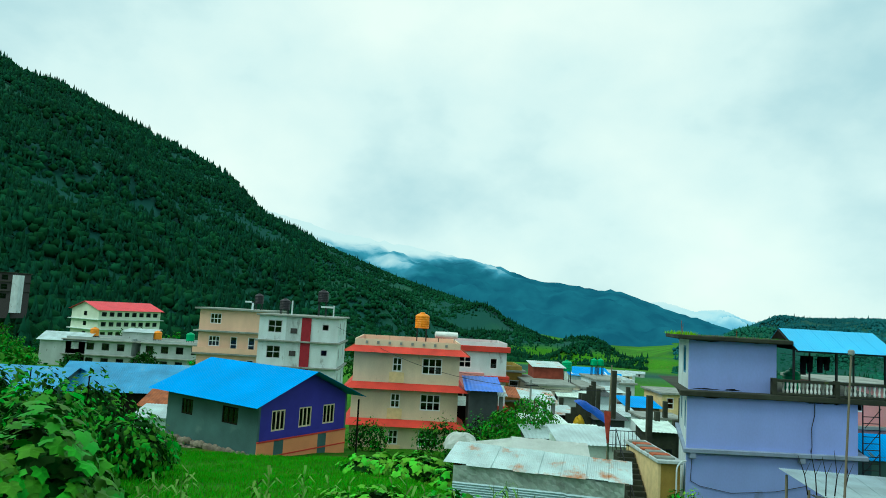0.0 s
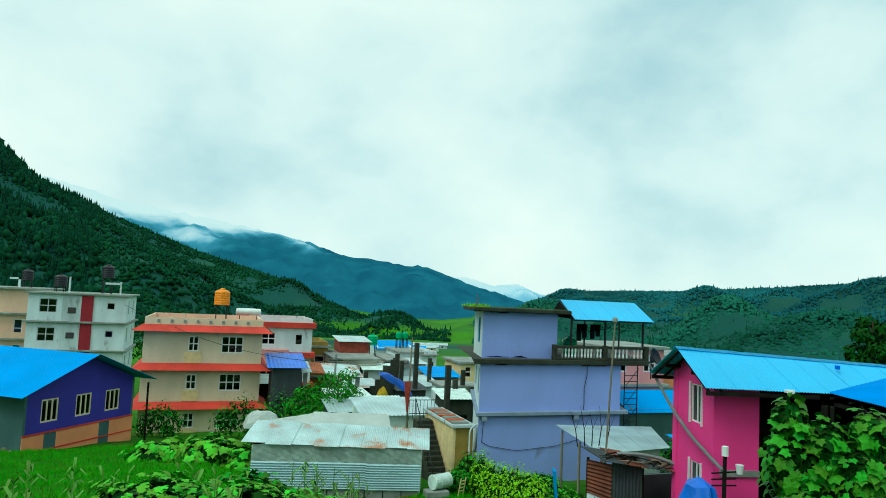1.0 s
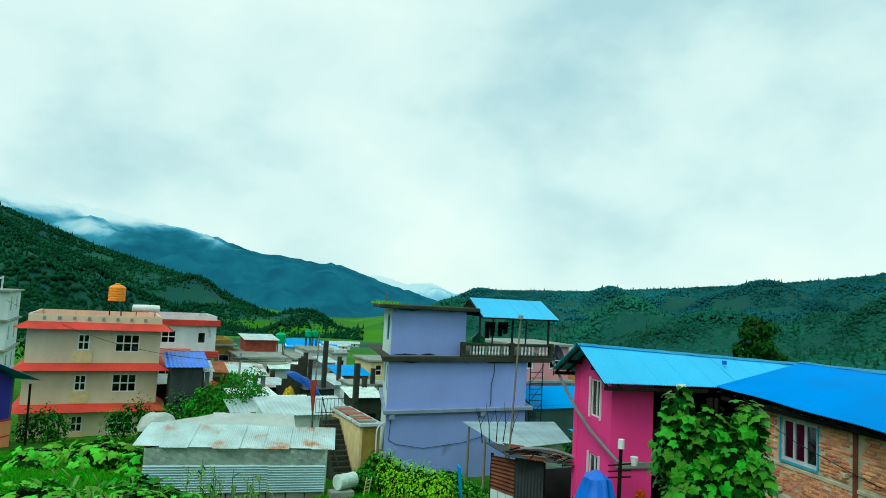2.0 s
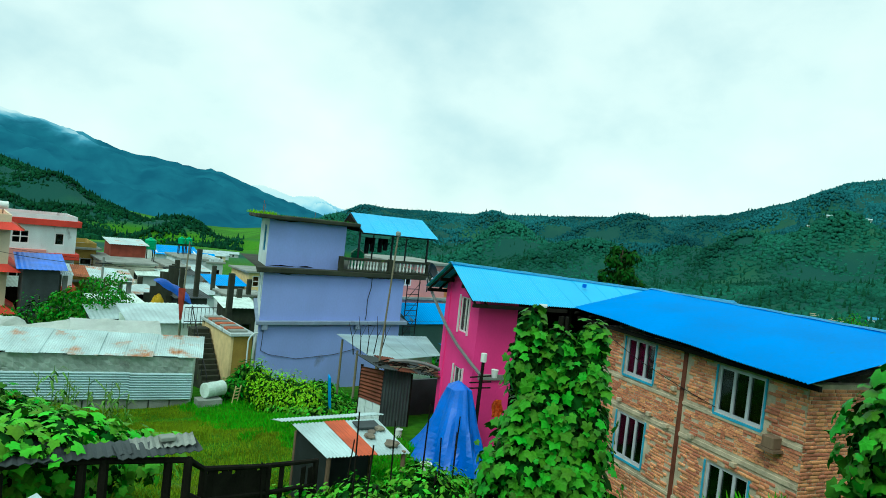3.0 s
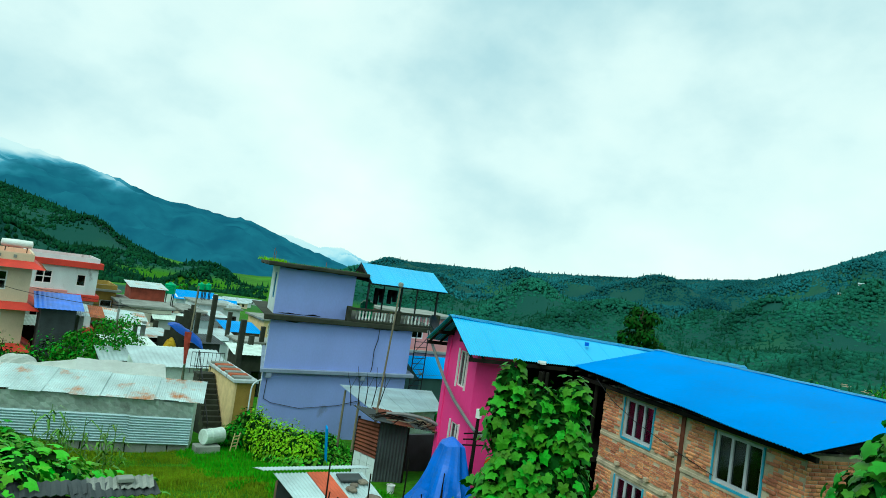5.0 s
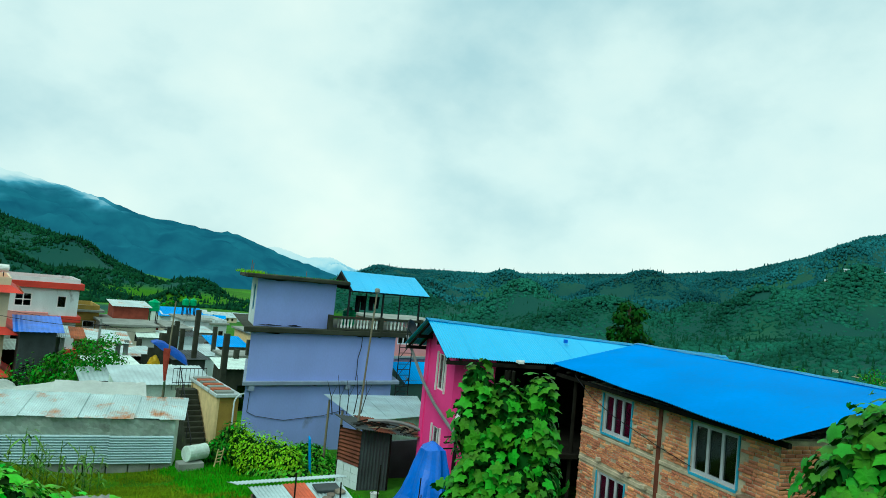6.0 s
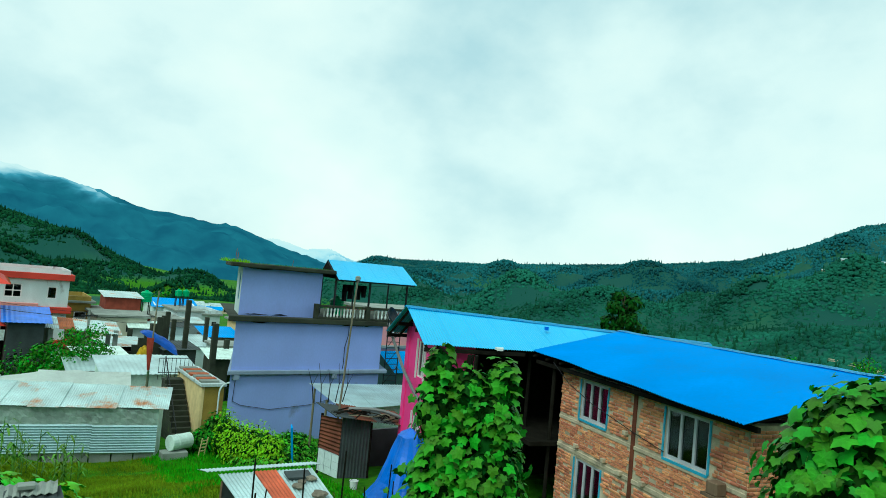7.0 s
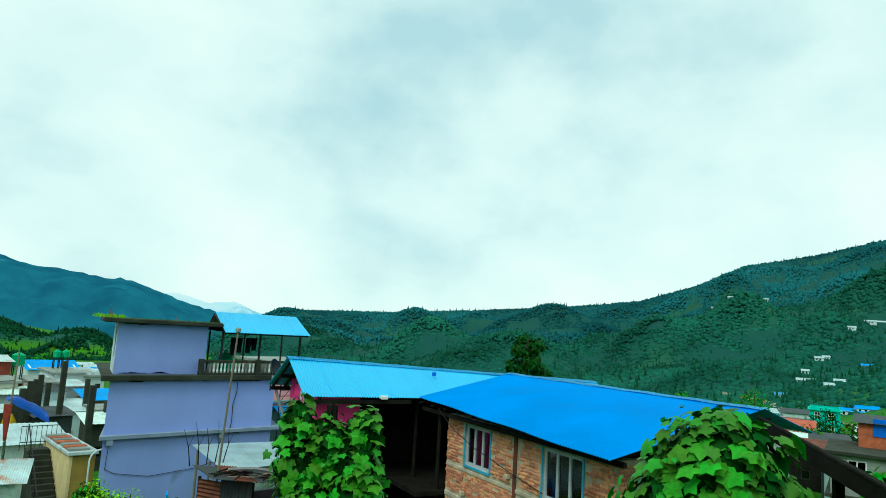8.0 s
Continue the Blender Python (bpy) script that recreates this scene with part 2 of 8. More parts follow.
M = dict(
    lilac=mat("lilac_plaster", (0.29, 0.4, 0.85), 0.75, 0.86, 1.08, 0.5, 14, 0.12, stain=(0.17, 0.21, 0.36), stain_amount=0.2, stain_scale=0.5, stretch=(1.0, 1.0, 0.6)),
    white=mat("white_plaster", (0.64, 0.77, 0.79), 0.8, 0.75, 1.1, 0.8, 20, 0.12, stain=(0.2, 0.23, 0.23), stain_amount=0.36, stretch=(1, 1, 0.4)),
    white_dirty=mat("stained_white_plaster", (0.55, 0.67, 0.68), 0.85, 0.6, 1.12, 0.7, 15, 0.15, stain=(0.11, 0.13, 0.12), stain_amount=0.42, stain_scale=0.8, stretch=(1, 1, 0.3)),
    cream=mat("cream_plaster", (0.72, 0.61, 0.42), 0.8, 0.8, 1.1, 0.7, 18, 0.08, stain=(0.3, 0.24, 0.16), stain_amount=0.25, stretch=(1, 1, 0.4)),
    cream_pale=mat("pale_cream_plaster", (0.66, 0.66, 0.54), 0.85, 0.75, 1.1, 0.7, 18, 0.1, stain=(0.2, 0.2, 0.15), stain_amount=0.28, stretch=(1, 1, 0.4)),
    peach=mat("peach_plaster", (0.8, 0.52, 0.36), 0.8, 0.85, 1.08, 0.7, 18, 0.08, stain=(0.3, 0.2, 0.13), stain_amount=0.16, stretch=(1, 1, 0.4)),
    pale_green=mat("pale_green_plaster", (0.62, 0.74, 0.6), 0.8, 0.85, 1.08, 0.3, 8, 0.05, stain=(0.3, 0.34, 0.28), stain_amount=0.14),
    pale_grey=mat("pale_grey_plaster", (0.42, 0.51, 0.5), 0.85, 0.7, 1.12, 0.6, 12, 0.1, stain=(0.13, 0.14, 0.13), stain_amount=0.26, stretch=(1, 1, 0.4)),
    pink=mat("hot_pink_paint", (0.95, 0.045, 0.3), 0.65, 0.84, 1.08, 0.8, 20, 0.08, stain=(0.45, 0.02, 0.1), stain_amount=0.12, stretch=(1, 1, 0.4)),
    pink_trim=mat("pale_pink_plaster", (0.75, 0.2, 0.25), 0.8, 0.8, 1.1, 0.8, 20, 0.08),
    salmon=mat("salmon_plaster", (0.75, 0.32, 0.3), 0.8, 0.8, 1.1, 0.6, 14, 0.08),
    red=mat("red_painted_concrete", (0.62, 0.05, 0.03), 0.7, 0.7, 1.12, 0.9, 20, 0.12, stain=(0.2, 0.04, 0.03), stain_amount=0.2),
    red_dark=mat("dark_red_plaster", (0.3, 0.015, 0.03), 0.8, 0.8, 1.1),
    purple=mat("indigo_painted_board", (0.035, 0.03, 0.36), 0.7, 0.8, 1.1, 0.9, 20, 0.1),
    orange_plaster=mat("orange_plaster", (0.8, 0.3, 0.13), 0.8, 0.85, 1.08, 0.9, 20, 0.1),
    grey_green=mat("grey_green_tin_wall", (0.055, 0.13, 0.13), 0.6, 0.7, 1.2, 0.7, 12, 0.1, stain=(0.1, 0.19, 0.18), stain_amount=0.3, stain_scale=0.5),
    concrete=mat("weathered_concrete", (0.26, 0.3, 0.27), 0.9, 0.6, 1.2, 1.1, 22, 0.3, stain=(0.07, 0.08, 0.06), stain_amount=0.3),
    slab=mat("blue_grey_concrete_edge", (0.24, 0.32, 0.44), 0.85, 0.7, 1.15, 1.1, 22, 0.2, stain=(0.07, 0.09, 0.09), stain_amount=0.22),
    mossy=mat("mossy_concrete", (0.032, 0.04, 0.026), 0.95, 0.5, 1.4, 1.6, 24, 0.5, stain=(0.1, 0.16, 0.02), stain_amount=0.25),
    teal_paint=mat("turquoise_plaster", (0.02, 0.5, 0.4), 0.75, 0.85, 1.1, 0.5, 10, 0.05),
    ochre=mat("ochre_plaster", (0.36, 0.25, 0.05), 0.85, 0.65, 1.15, 1.2, 20, 0.2, stain=(0.12, 0.1, 0.03), stain_amount=0.35),
    yellow_paint=mat("pale_yellow_paint", (0.75, 0.6, 0.3), 0.8, 0.8, 1.1),
    blue_roof=mat("blue_painted_steel_sheet", (0.015, 0.3, 0.78), 0.55, 0.85, 1.1, 0.35, 9, 0.05, stain=(0.02, 0.27, 0.62), stain_amount=0.1, spec=0.06),
    blue_tarp=mat("blue_tarpaulin", (0.006, 0.14, 0.68), 0.4, 0.7, 1.3, 1.5, 20, 0.25, spec=0.5),
    deep_blue_roof=mat("deep_blue_steel_sheet", (0.006, 0.235, 0.7), 0.5, 0.84, 1.12, 0.5, 9, 0.06, stain=(0.01, 0.2, 0.5), stain_amount=0.2, spec=0.15),
    cyan_roof=mat("light_blue_steel_sheet", (0.05, 0.46, 0.78), 0.4, 0.88, 1.1, 0.35, 9, 0.05, spec=0.5),
    old_blue_roof=mat("weathered_blue_steel_sheet", (0.05, 0.3, 0.56), 0.5, 0.65, 1.2, 0.6, 9, 0.08, stain=(0.16, 0.3, 0.38), stain_amount=0.35, stain_scale=0.6, spec=0.3),
    red_roof=mat("red_steel_roof", (0.7, 0.05, 0.07), 0.5, 0.85, 1.1, 0.3, 8, 0.03),
    tin=mat("galvanised_tin_with_rust", (0.5, 0.66, 0.66), 0.5, 0.7, 1.2, 0.9, 16, 0.08, metal=0.25, stain=(0.45, 0.2, 0.08), stain_amount=0.5, stain_scale=0.8),
    tin_clean=mat("galvanised_tin", (0.46, 0.61, 0.62), 0.42, 0.7, 1.2, 0.9, 16, 0.08, metal=0.35, stain=(0.2, 0.24, 0.25), stain_amount=0.2),
    tin_dull=mat("dull_dented_tin", (0.6, 0.78, 0.71), 0.55, 0.7, 1.2, 1.6, 12, 0.1, metal=0.0, stain=(0.26, 0.33, 0.3), stain_amount=0.25),
    tin_stripe=mat("blue_white_corrugated_tin", (0.46, 0.66, 0.7), 0.45, 0.8, 1.1, 0.8, 16, 0.05, metal=0.2),
    rust=mat("rusted_tin", (0.3, 0.09, 0.03), 0.8, 0.5, 1.4, 1.5, 20, 0.3, stain=(0.08, 0.04, 0.025), stain_amount=0.35),
    rust_red=mat("red_oxide_tin", (0.5, 0.1, 0.04), 0.7, 0.6, 1.3, 1.5, 20, 0.2),
    rust_deep=mat("deep_brown_rust", (0.14, 0.04, 0.02), 0.8, 0.5, 1.5, 1.5, 20, 0.3, stain=(0.04, 0.025, 0.02), stain_amount=0.3),
    dark_tin=mat("dark_grey_tin", (0.04, 0.055, 0.058), 0.7, 0.6, 1.3, 1.4, 20, 0.2),
    brick=mat("orange_brick", (0.7, 0.29, 0.15), 0.9, 0.55, 1.3, 2.0, 45, 0.4, obj_rand=0.26, stain=(0.3, 0.24, 0.17), stain_amount=0.3, stain_scale=2.2),
    brick_far=mat("orange_brick_joined", (0.7, 0.29, 0.15), 0.9, 0.55, 1.3, 2.0, 45, 0.4, island=0.26, stain=(0.3, 0.24, 0.17), stain_amount=0.3, stain_scale=2.2),
    brick_red=mat("red_brick_wall", (0.28, 0.06, 0.035), 0.9, 0.6, 1.2, 2.0, 45, 0.3),
    mortar=mat("rough_cement_mortar", (0.56, 0.49, 0.35), 0.95, 0.55, 1.2, 3.0, 40, 0.5, stain=(0.16, 0.15, 0.12), stain_amount=0.25),
    wood=mat("weathered_wood", (0.16, 0.11, 0.07), 0.85, 0.5, 1.4, 2.5, 30, 0.3, stretch=(1, 1, 0.2)),
    # near black: dark timber, and the porch shade put into its colour
    wood_dark=mat("dark_wood_and_shade", (0.013, 0.013, 0.01), 0.9, 0.5, 1.5, 2.5, 30, 0.3, spec=0.05),
    bamboo=mat("grey_bamboo", (0.2, 0.19, 0.13), 0.7, 0.6, 1.3, 2.0, 30, 0.2, stretch=(1, 1, 0.3)),
    metal_dark=mat("dark_painted_steel", (0.02, 0.024, 0.028), 0.5, 0.6, 1.5, 5, 30, 0.1, metal=0.4),
    pipe_grey=mat("grey_plastic_pipe", (0.16, 0.18, 0.18), 0.5, 0.8, 1.2, 5, 30, 0.05),
    frame_white=mat("white_window_frame", (0.75, 0.78, 0.78), 0.5, 0.9, 1.05, 3, 30, 0.03),
    frame_blue=mat("turquoise_blue_window_frame", (0.06, 0.4, 0.62), 0.5, 0.85, 1.1, 3, 30, 0.05),
    frame_grey=mat("pale_grey_window_frame", (0.5, 0.55, 0.6), 0.5, 0.85, 1.1, 3, 30, 0.05),
    shutter_blue=mat("blue_painted_shutter", (0.01, 0.22, 0.42), 0.5, 0.8, 1.15, 3, 30, 0.05),
    # near black: a dark block's walls, and shade painted into rooms and vents
    dark_room=mat("dark_wall_and_room_shade", (0.05, 0.05, 0.05), 0.95, 0.7, 1.2),
    tank_orange=mat("orange_plastic_tank", (0.85, 0.28, 0.005), 0.45, 0.9, 1.08, 3, 20, 0.03),
    tank_green=mat("green_plastic_tank", (0.0, 0.36, 0.13), 0.45, 0.9, 1.08, 3, 20, 0.03),
    tank_black=mat("black_plastic_tank", (0.012, 0.014, 0.02), 0.45, 0.9, 1.2, 3, 20, 0.03),
    plastic_white=mat("white_plastic_sheet", (0.78, 0.86, 0.83), 0.55, 0.8, 1.05, 1.2, 14, 0.2, stain=(0.5, 0.53, 0.5), stain_amount=0.25),
    plastic_yellow=mat("yellow_plastic", (0.8, 0.6, 0.02), 0.5, 0.85, 1.1),
    cloth_dark=mat("dark_cloth", (0.02, 0.022, 0.03), 0.95, 0.6, 1.4, 6, 60, 0.2),
    cloth_red=mat("faded_red_cloth", (0.45, 0.08, 0.05), 0.9, 0.7, 1.2, 4, 40, 0.2),
    cloth_green=mat("faded_green_cloth", (0.16, 0.28, 0.16), 0.9, 0.7, 1.2, 4, 40, 0.2),
    cloth_orange=mat("orange_red_cloth", (0.8, 0.14, 0.02), 0.9, 0.7, 1.2, 4, 40, 0.2),
    soil=mat("wet_soil", (0.07, 0.055, 0.035), 0.95, 0.6, 1.4, 2, 20, 0.5),
    stone=mat("grey_field_stone", (0.19, 0.17, 0.13), 0.9, 0.55, 1.3, 3, 30, 0.5, obj_rand=0.25),
    leaf=mat("broad_vine_leaf", (0.045, 0.22, 0.012), 0.6, 0.6, 1.35, 2.0, 30, 0.1, island=0.4, spec=0.2),
    leaf_single=mat("single_vine_leaf", (0.058, 0.29, 0.012), 0.6, 0.6, 1.3, 2.0, 30, 0.1, obj_rand=0.35, spec=0.15),
    # deep green of dark trees, also the painted shade inside leafy plants
    leaf_dark=mat("deep_green_and_shade_leaf", (0.01, 0.06, 0.006), 0.7, 0.7, 1.3, 2.0, 30, 0.1, island=0.35, spec=0.05),
    leaf_lime=mat("bright_lime_leaf", (0.2, 0.5, 0.008), 0.6, 0.8, 1.2, 2.0, 30, 0.1, island=0.3, spec=0.1),
    leaf_bright=mat("fresh_squash_leaf", (0.1, 0.4, 0.018), 0.6, 0.6, 1.35, 2.0, 30, 0.1, island=0.45, spec=0.15),
    leaf_mid=mat("mid_green_leaf", (0.035, 0.22, 0.008), 0.6, 0.65, 1.35, 2.0, 30, 0.1, island=0.45, spec=0.1),
    grass=mat("lush_grass_blades", (0.06, 0.36, 0.004), 0.65, 0.75, 1.25, 1.5, 20, 0.1, island=0.3, spec=0.08),
    grass_dry=mat("mown_olive_grass", (0.18, 0.29, 0.01), 0.7, 0.7, 1.3, 0.8, 20, 0.1, island=0.35, spec=0.05),
    stalk=mat("dry_maize_stalk", (0.09, 0.23, 0.025), 0.8, 0.6, 1.3, 2.0, 30, 0.1, island=0.3),
    pine=mat("hill_conifer_needles", (0.006, 0.04, 0.02), 0.9, 0.7, 1.3, 0.03, 0.4, 0.0, island=0.25, spec=0.02),
    broad=mat("hill_broadleaf_foliage", (0.008, 0.052, 0.02), 0.9, 0.6, 1.5, 0.02, 0.4, 0.0, island=0.25, spec=0.02),
    # ridge foliage is bluer and paler: distance haze painted into the colour
    pine_far=mat("ridge_conifer_needles_with_haze", (0.012, 0.075, 0.08), 0.9, 0.75, 1.25, 0.02, 0.5, 0.0, island=0.15, spec=0.02),
    broad_far=mat("ridge_broadleaf_foliage_with_haze", (0.015, 0.092, 0.1), 0.9, 0.55, 1.7, 0.009, 0.2, 0.0, island=0.12, spec=0.02),
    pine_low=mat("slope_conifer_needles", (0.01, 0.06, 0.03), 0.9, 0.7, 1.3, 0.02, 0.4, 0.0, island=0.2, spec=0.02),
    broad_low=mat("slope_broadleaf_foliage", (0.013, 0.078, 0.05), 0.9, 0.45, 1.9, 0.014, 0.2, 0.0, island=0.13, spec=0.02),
    bark=mat("brown_bark", (0.07, 0.05, 0.035), 0.95, 0.6, 1.3, 4, 40, 0.4, stretch=(1, 1, 0.2)),
    terracotta=mat("terracotta_tile", (0.45, 0.12, 0.05), 0.85, 0.6, 1.3, 3, 20, 0.2),
)


def glass_material():
    m = bpy.data.materials.new("window_glass")
    m.use_nodes = True
    b = m.node_tree.nodes["Principled BSDF"]
    b.inputs["Base Color"].default_value = (0.22, 0.27, 0.28, 1)
    b.inputs["Roughness"].default_value = 0.04
    b.inputs["IOR"].default_value = 1.45
    b.inputs["Transmission Weight"].default_value = 1.0
    return m


M["glass"] = glass_material()


# ---- mesh helpers ----
def link_mesh(name, bm, material, parent=None, label="", smooth=False):
    me = bpy.data.meshes.new(name)
    bm.to_mesh(me)
    bm.free()
    me.materials.append(material)
    if smooth:
        me.polygons.foreach_set("use_smooth", [True] * len(me.polygons))
    ob = new(name, me)
    ob.parent = parent
    return tagged(ob, label=label)


def part(name, bm, material, parent, label="", smooth=False):
    return link_mesh(name, bm, material, parent, label, smooth)


def thing(name, m, label, category, group="", kind=""):
    ob = new(name)
    ob.matrix_world = m
    return tagged(ob, label, category, group, kind)


def box(bm, x0, x1, y0, y1, z0, z1, m=None, bevel=0.0):
    made = bmesh.ops.create_cube(bm, size=1.0)["verts"]
    for v in made:
        v.co = Vector((x0 + (v.co.x + 0.5) * (x1 - x0), y0 + (v.co.y + 0.5) * (y1 - y0), z0 + (v.co.z + 0.5) * (z1 - z0)))
    if bevel:
        edges = {e for v in made for e in v.link_edges}
        made = [v for f in bmesh.ops.bevel(bm, geom=list(edges), offset=bevel, segments=1, affect="EDGES")["faces"] for v in f.verts]
        made = list(set(made))
    if m is not None:
        for v in set(made):
            v.co = m @ v.co
    return made


def rod(bm, a, b, r0, r1=None, sides=7):
    """A tapered round bar from a to b."""
    a, b = Vector(a), Vector(b)
    r1 = r0 if r1 is None else r1
    q = (b - a).to_track_quat("Z", "Y")
    rings = []
    for p, r in ((a, r0), (b, r1)):
        rings.append([bm.verts.new(p + q @ Vector((r * math.cos(k * math.tau / sides), r * math.sin(k * math.tau / sides), 0))) for k in range(sides)])
    for k in range(sides):
        j = (k + 1) % sides
        bm.faces.new((rings[0][k], rings[0][j], rings[1][j], rings[1][k]))
    bm.faces.new(rings[0][::-1])
    bm.faces.new(rings[1])


def tube(bm, pts, r, n=8):
    """One unbroken round pipe through the points."""
    pts = [Vector(p) for p in pts]
    rings = []
    for i, p in enumerate(pts):
        d = (pts[min(i + 1, len(pts) - 1)] - pts[max(i - 1, 0)]).normalized()
        u = d.orthogonal().normalized() if not rings else (rings[-1][0].co - pts[i - 1]).normalized()
        u = (u - d * u.dot(d)).normalized()
        w = d.cross(u)
        rings.append([bm.verts.new(p + (u * math.cos(a) + w * math.sin(a)) * r) for a in (k * math.tau / n for k in range(n))])
    for a, b in zip(rings, rings[1:]):
        for k in range(n):
            bm.faces.new((a[k], a[(k + 1) % n], b[(k + 1) % n], b[k]))
    bm.faces.new(rings[0][::-1])
    bm.faces.new(rings[-1])


def path_rod(bm, points, r, sides=6):
    for a, b in zip(points, points[1:]):
        rod(bm, a, b, r, r, sides)


def lathe(bm, profile, m=None, sides=20):
    rings = []
    for r, z in profile:
        rings.append([bm.verts.new((r * math.cos(k * math.tau / sides), r * math.sin(k * math.tau / sides), z)) for k in range(sides)])
    for p, q in zip(rings, rings[1:]):
        for k in range(sides):
            j = (k + 1) % sides
            bm.faces.new((p[k], p[j], q[j], q[k]))
    bm.faces.new(rings[0][::-1])
    bm.faces.new(rings[-1])
    if m is not None:
        bmesh.ops.transform(bm, matrix=m, verts=[v for ring in rings for v in ring])


def sheet(bm, top, bot, count, amp, thick=0.008, rows=1, wave=4):
    """A corrugated sheet: count waves between the edges s=0 and s=1, running from top(s) to bot(s)."""
    n = count * wave
    up, low = [], []
    for k in range(n + 1):
        s = k / n
        a, b = Vector(top(s)), Vector(bot(s))
        side = Vector(top(min(s + 0.01, 1.0))) - Vector(top(max(s - 0.01, 0.0)))
        nor = side.cross(a - b).normalized()
        if nor.z < 0:
            nor = -nor
        off = nor * (amp * math.cos(k * math.tau / wave))
        up.append([bm.verts.new(a + (b - a) * (j / rows) + off) for j in range(rows + 1)])
        low.append([bm.verts.new(a + (b - a) * (j / rows) + off - nor * thick) for j in range(rows + 1)])
    for k in range(n):
        for j in range(rows):
            bm.faces.new((up[k][j], up[k + 1][j], up[k + 1][j + 1], up[k][j + 1]))
            bm.faces.new((low[k][j + 1], low[k + 1][j + 1], low[k + 1][j], low[k][j]))
        bm.faces.new((up[k][rows], up[k + 1][rows], low[k + 1][rows], low[k][rows]))
        bm.faces.new((up[k + 1][0], up[k][0], low[k][0], low[k + 1][0]))
    for k in (0, n):
        for j in range(rows):
            bm.faces.new((up[k][j], up[k][j + 1], low[k][j + 1], low[k][j]))


def lerp3(a, b):
    a, b = Vector(a), Vector(b)
    return lambda s: a + (b - a) * s


def wall_cells(bm, length, z0, z1, t, openings, m):
    """A wall from x=0 to length, its face at y=0 and its thickness t behind it, with openings (x0, x1, z0, z1) cut through."""
    xs = sorted({0.0, length, *[v for o in openings for v in o[:2]]})
    zs = sorted({z0, z1, *[v for o in openings for v in o[2:]]})
    for a, b in zip(xs, xs[1:]):
        run = None
        for c, d in zip(zs, zs[1:]):
            free = any(o[0] < (a + b) / 2 < o[1] and o[2] < (c + d) / 2 < o[3] for o in openings)
            if not free:
                run = (run[0], d) if run else (c, d)
            if (free or d == zs[-1]) and run:
                box(bm, a, b, 0, t, run[0], run[1], m)
                run = None
    bmesh.ops.remove_doubles(bm, verts=bm.verts[:], dist=0.0005)


def window(parent, m, x0, x1, z0, z1, cols=3, frame="frame_white", bar=0.05, depth=0.08, rows=1, sill=None, label=""):
    """A glazed window set in an opening: frame, mullions, pane and perhaps a sill."""
    bm = bmesh.new()
    y0 = 0.03
    wide, tall = (x1 - x0 - bar) / cols, (z1 - z0 - bar) / rows
    holes = [(bar + wide * k, wide * (k + 1), z0 + bar + tall * j, z0 + tall * (j + 1)) for k in range(cols) for j in range(rows)]
    wall_cells(bm, x1 - x0, z0, z1, depth, holes, m @ Matrix.Translation((x0, y0, 0)))
    w = part("window", bm, M[frame], parent, label)
    bm = bmesh.new()
    box(bm, x0 + bar * 0.6, x1 - bar * 0.6, y0 + depth * 0.4, y0 + depth * 0.4 + 0.012, z0 + bar * 0.6, z1 - bar * 0.6, m)
    part("pane", bm, M["glass"], w)
    if sill:
        bm = bmesh.new()
        box(bm, x0 - 0.06, x1 + 0.06, -0.06, 0.1, z0 - 0.07, z0 - 0.002, m)
        part("sill", bm, M[sill], w)
    return w


def mesh_arrays(name, verts, tris, material, parent=None):
    """A mesh from numpy arrays of vertices and triangles that the code has computed."""
    me = bpy.data.meshes.new(name)
    me.vertices.add(len(verts))
    me.vertices.foreach_set("co", np.asarray(verts, dtype=np.float32).ravel())
    me.loops.add(len(tris) * 3)
    me.loops.foreach_set("vertex_index", np.asarray(tris, dtype=np.int32).ravel())
    me.polygons.add(len(tris))
    me.polygons.foreach_set("loop_start", np.arange(0, len(tris) * 3, 3, dtype=np.int32))
    me.update(calc_edges=True)
    me.materials.append(material)
    ob = new(name, me)
    ob.parent = parent
    return ob


def scatter(name, template, places, turns, sizes, material, parent=None):
    """Joins many copies of a template (verts, tris) at places, with 3x3 turns and sizes."""
    tv, tt = template
    v = np.einsum("nij,kj->nki", turns, tv) * np.asarray(sizes).reshape(len(places), 1, -1) + np.asarray(places)[:, None, :]
    f = tt[None] + (np.arange(len(places)) * len(tv))[:, None, None]
    return mesh_arrays(name, v.reshape(-1, 3), f.reshape(-1, 3), material, parent)


def turns_z(angles):
    c, s = np.cos(angles), np.sin(angles)
    r = np.zeros((len(angles), 3, 3))
    r[:, 0, 0], r[:, 0, 1], r[:, 1, 0], r[:, 1, 1], r[:, 2, 2] = c, -s, s, c, 1
    return r


def turns_to(normals, rng, droop=None):
    """Turns that bring z to the normals, with a chance spin; y of the template then points down the face."""
    n = normals / np.linalg.norm(normals, axis=1, keepdims=True)
    down = np.tile(np.array([0.0, 0.0, -1.0]), (len(n), 1)) + rng.normal(0, 0.45, (len(n), 3))
    y = down - n * np.sum(down * n, axis=1, keepdims=True)
    y /= np.linalg.norm(y, axis=1, keepdims=True)
    x = np.cross(y, n)
    return np.stack([x, y, n], axis=2)


rng = np.random.default_rng(7)

# ---- the ground: one sheet from the hillside at the camera to the hills ----
LEFT_Y, LEFT_Z = (-60, -6, 0, 2, 5, 10, 20, 26, 36, 48, 62, 150, 500, 900, 5000), (9, 6.5, 6.3, 5.8, 4.9, 3.9, 2.4, 1.2, -0.2, -2.0, -3.2, -7, -26, -46, -60)
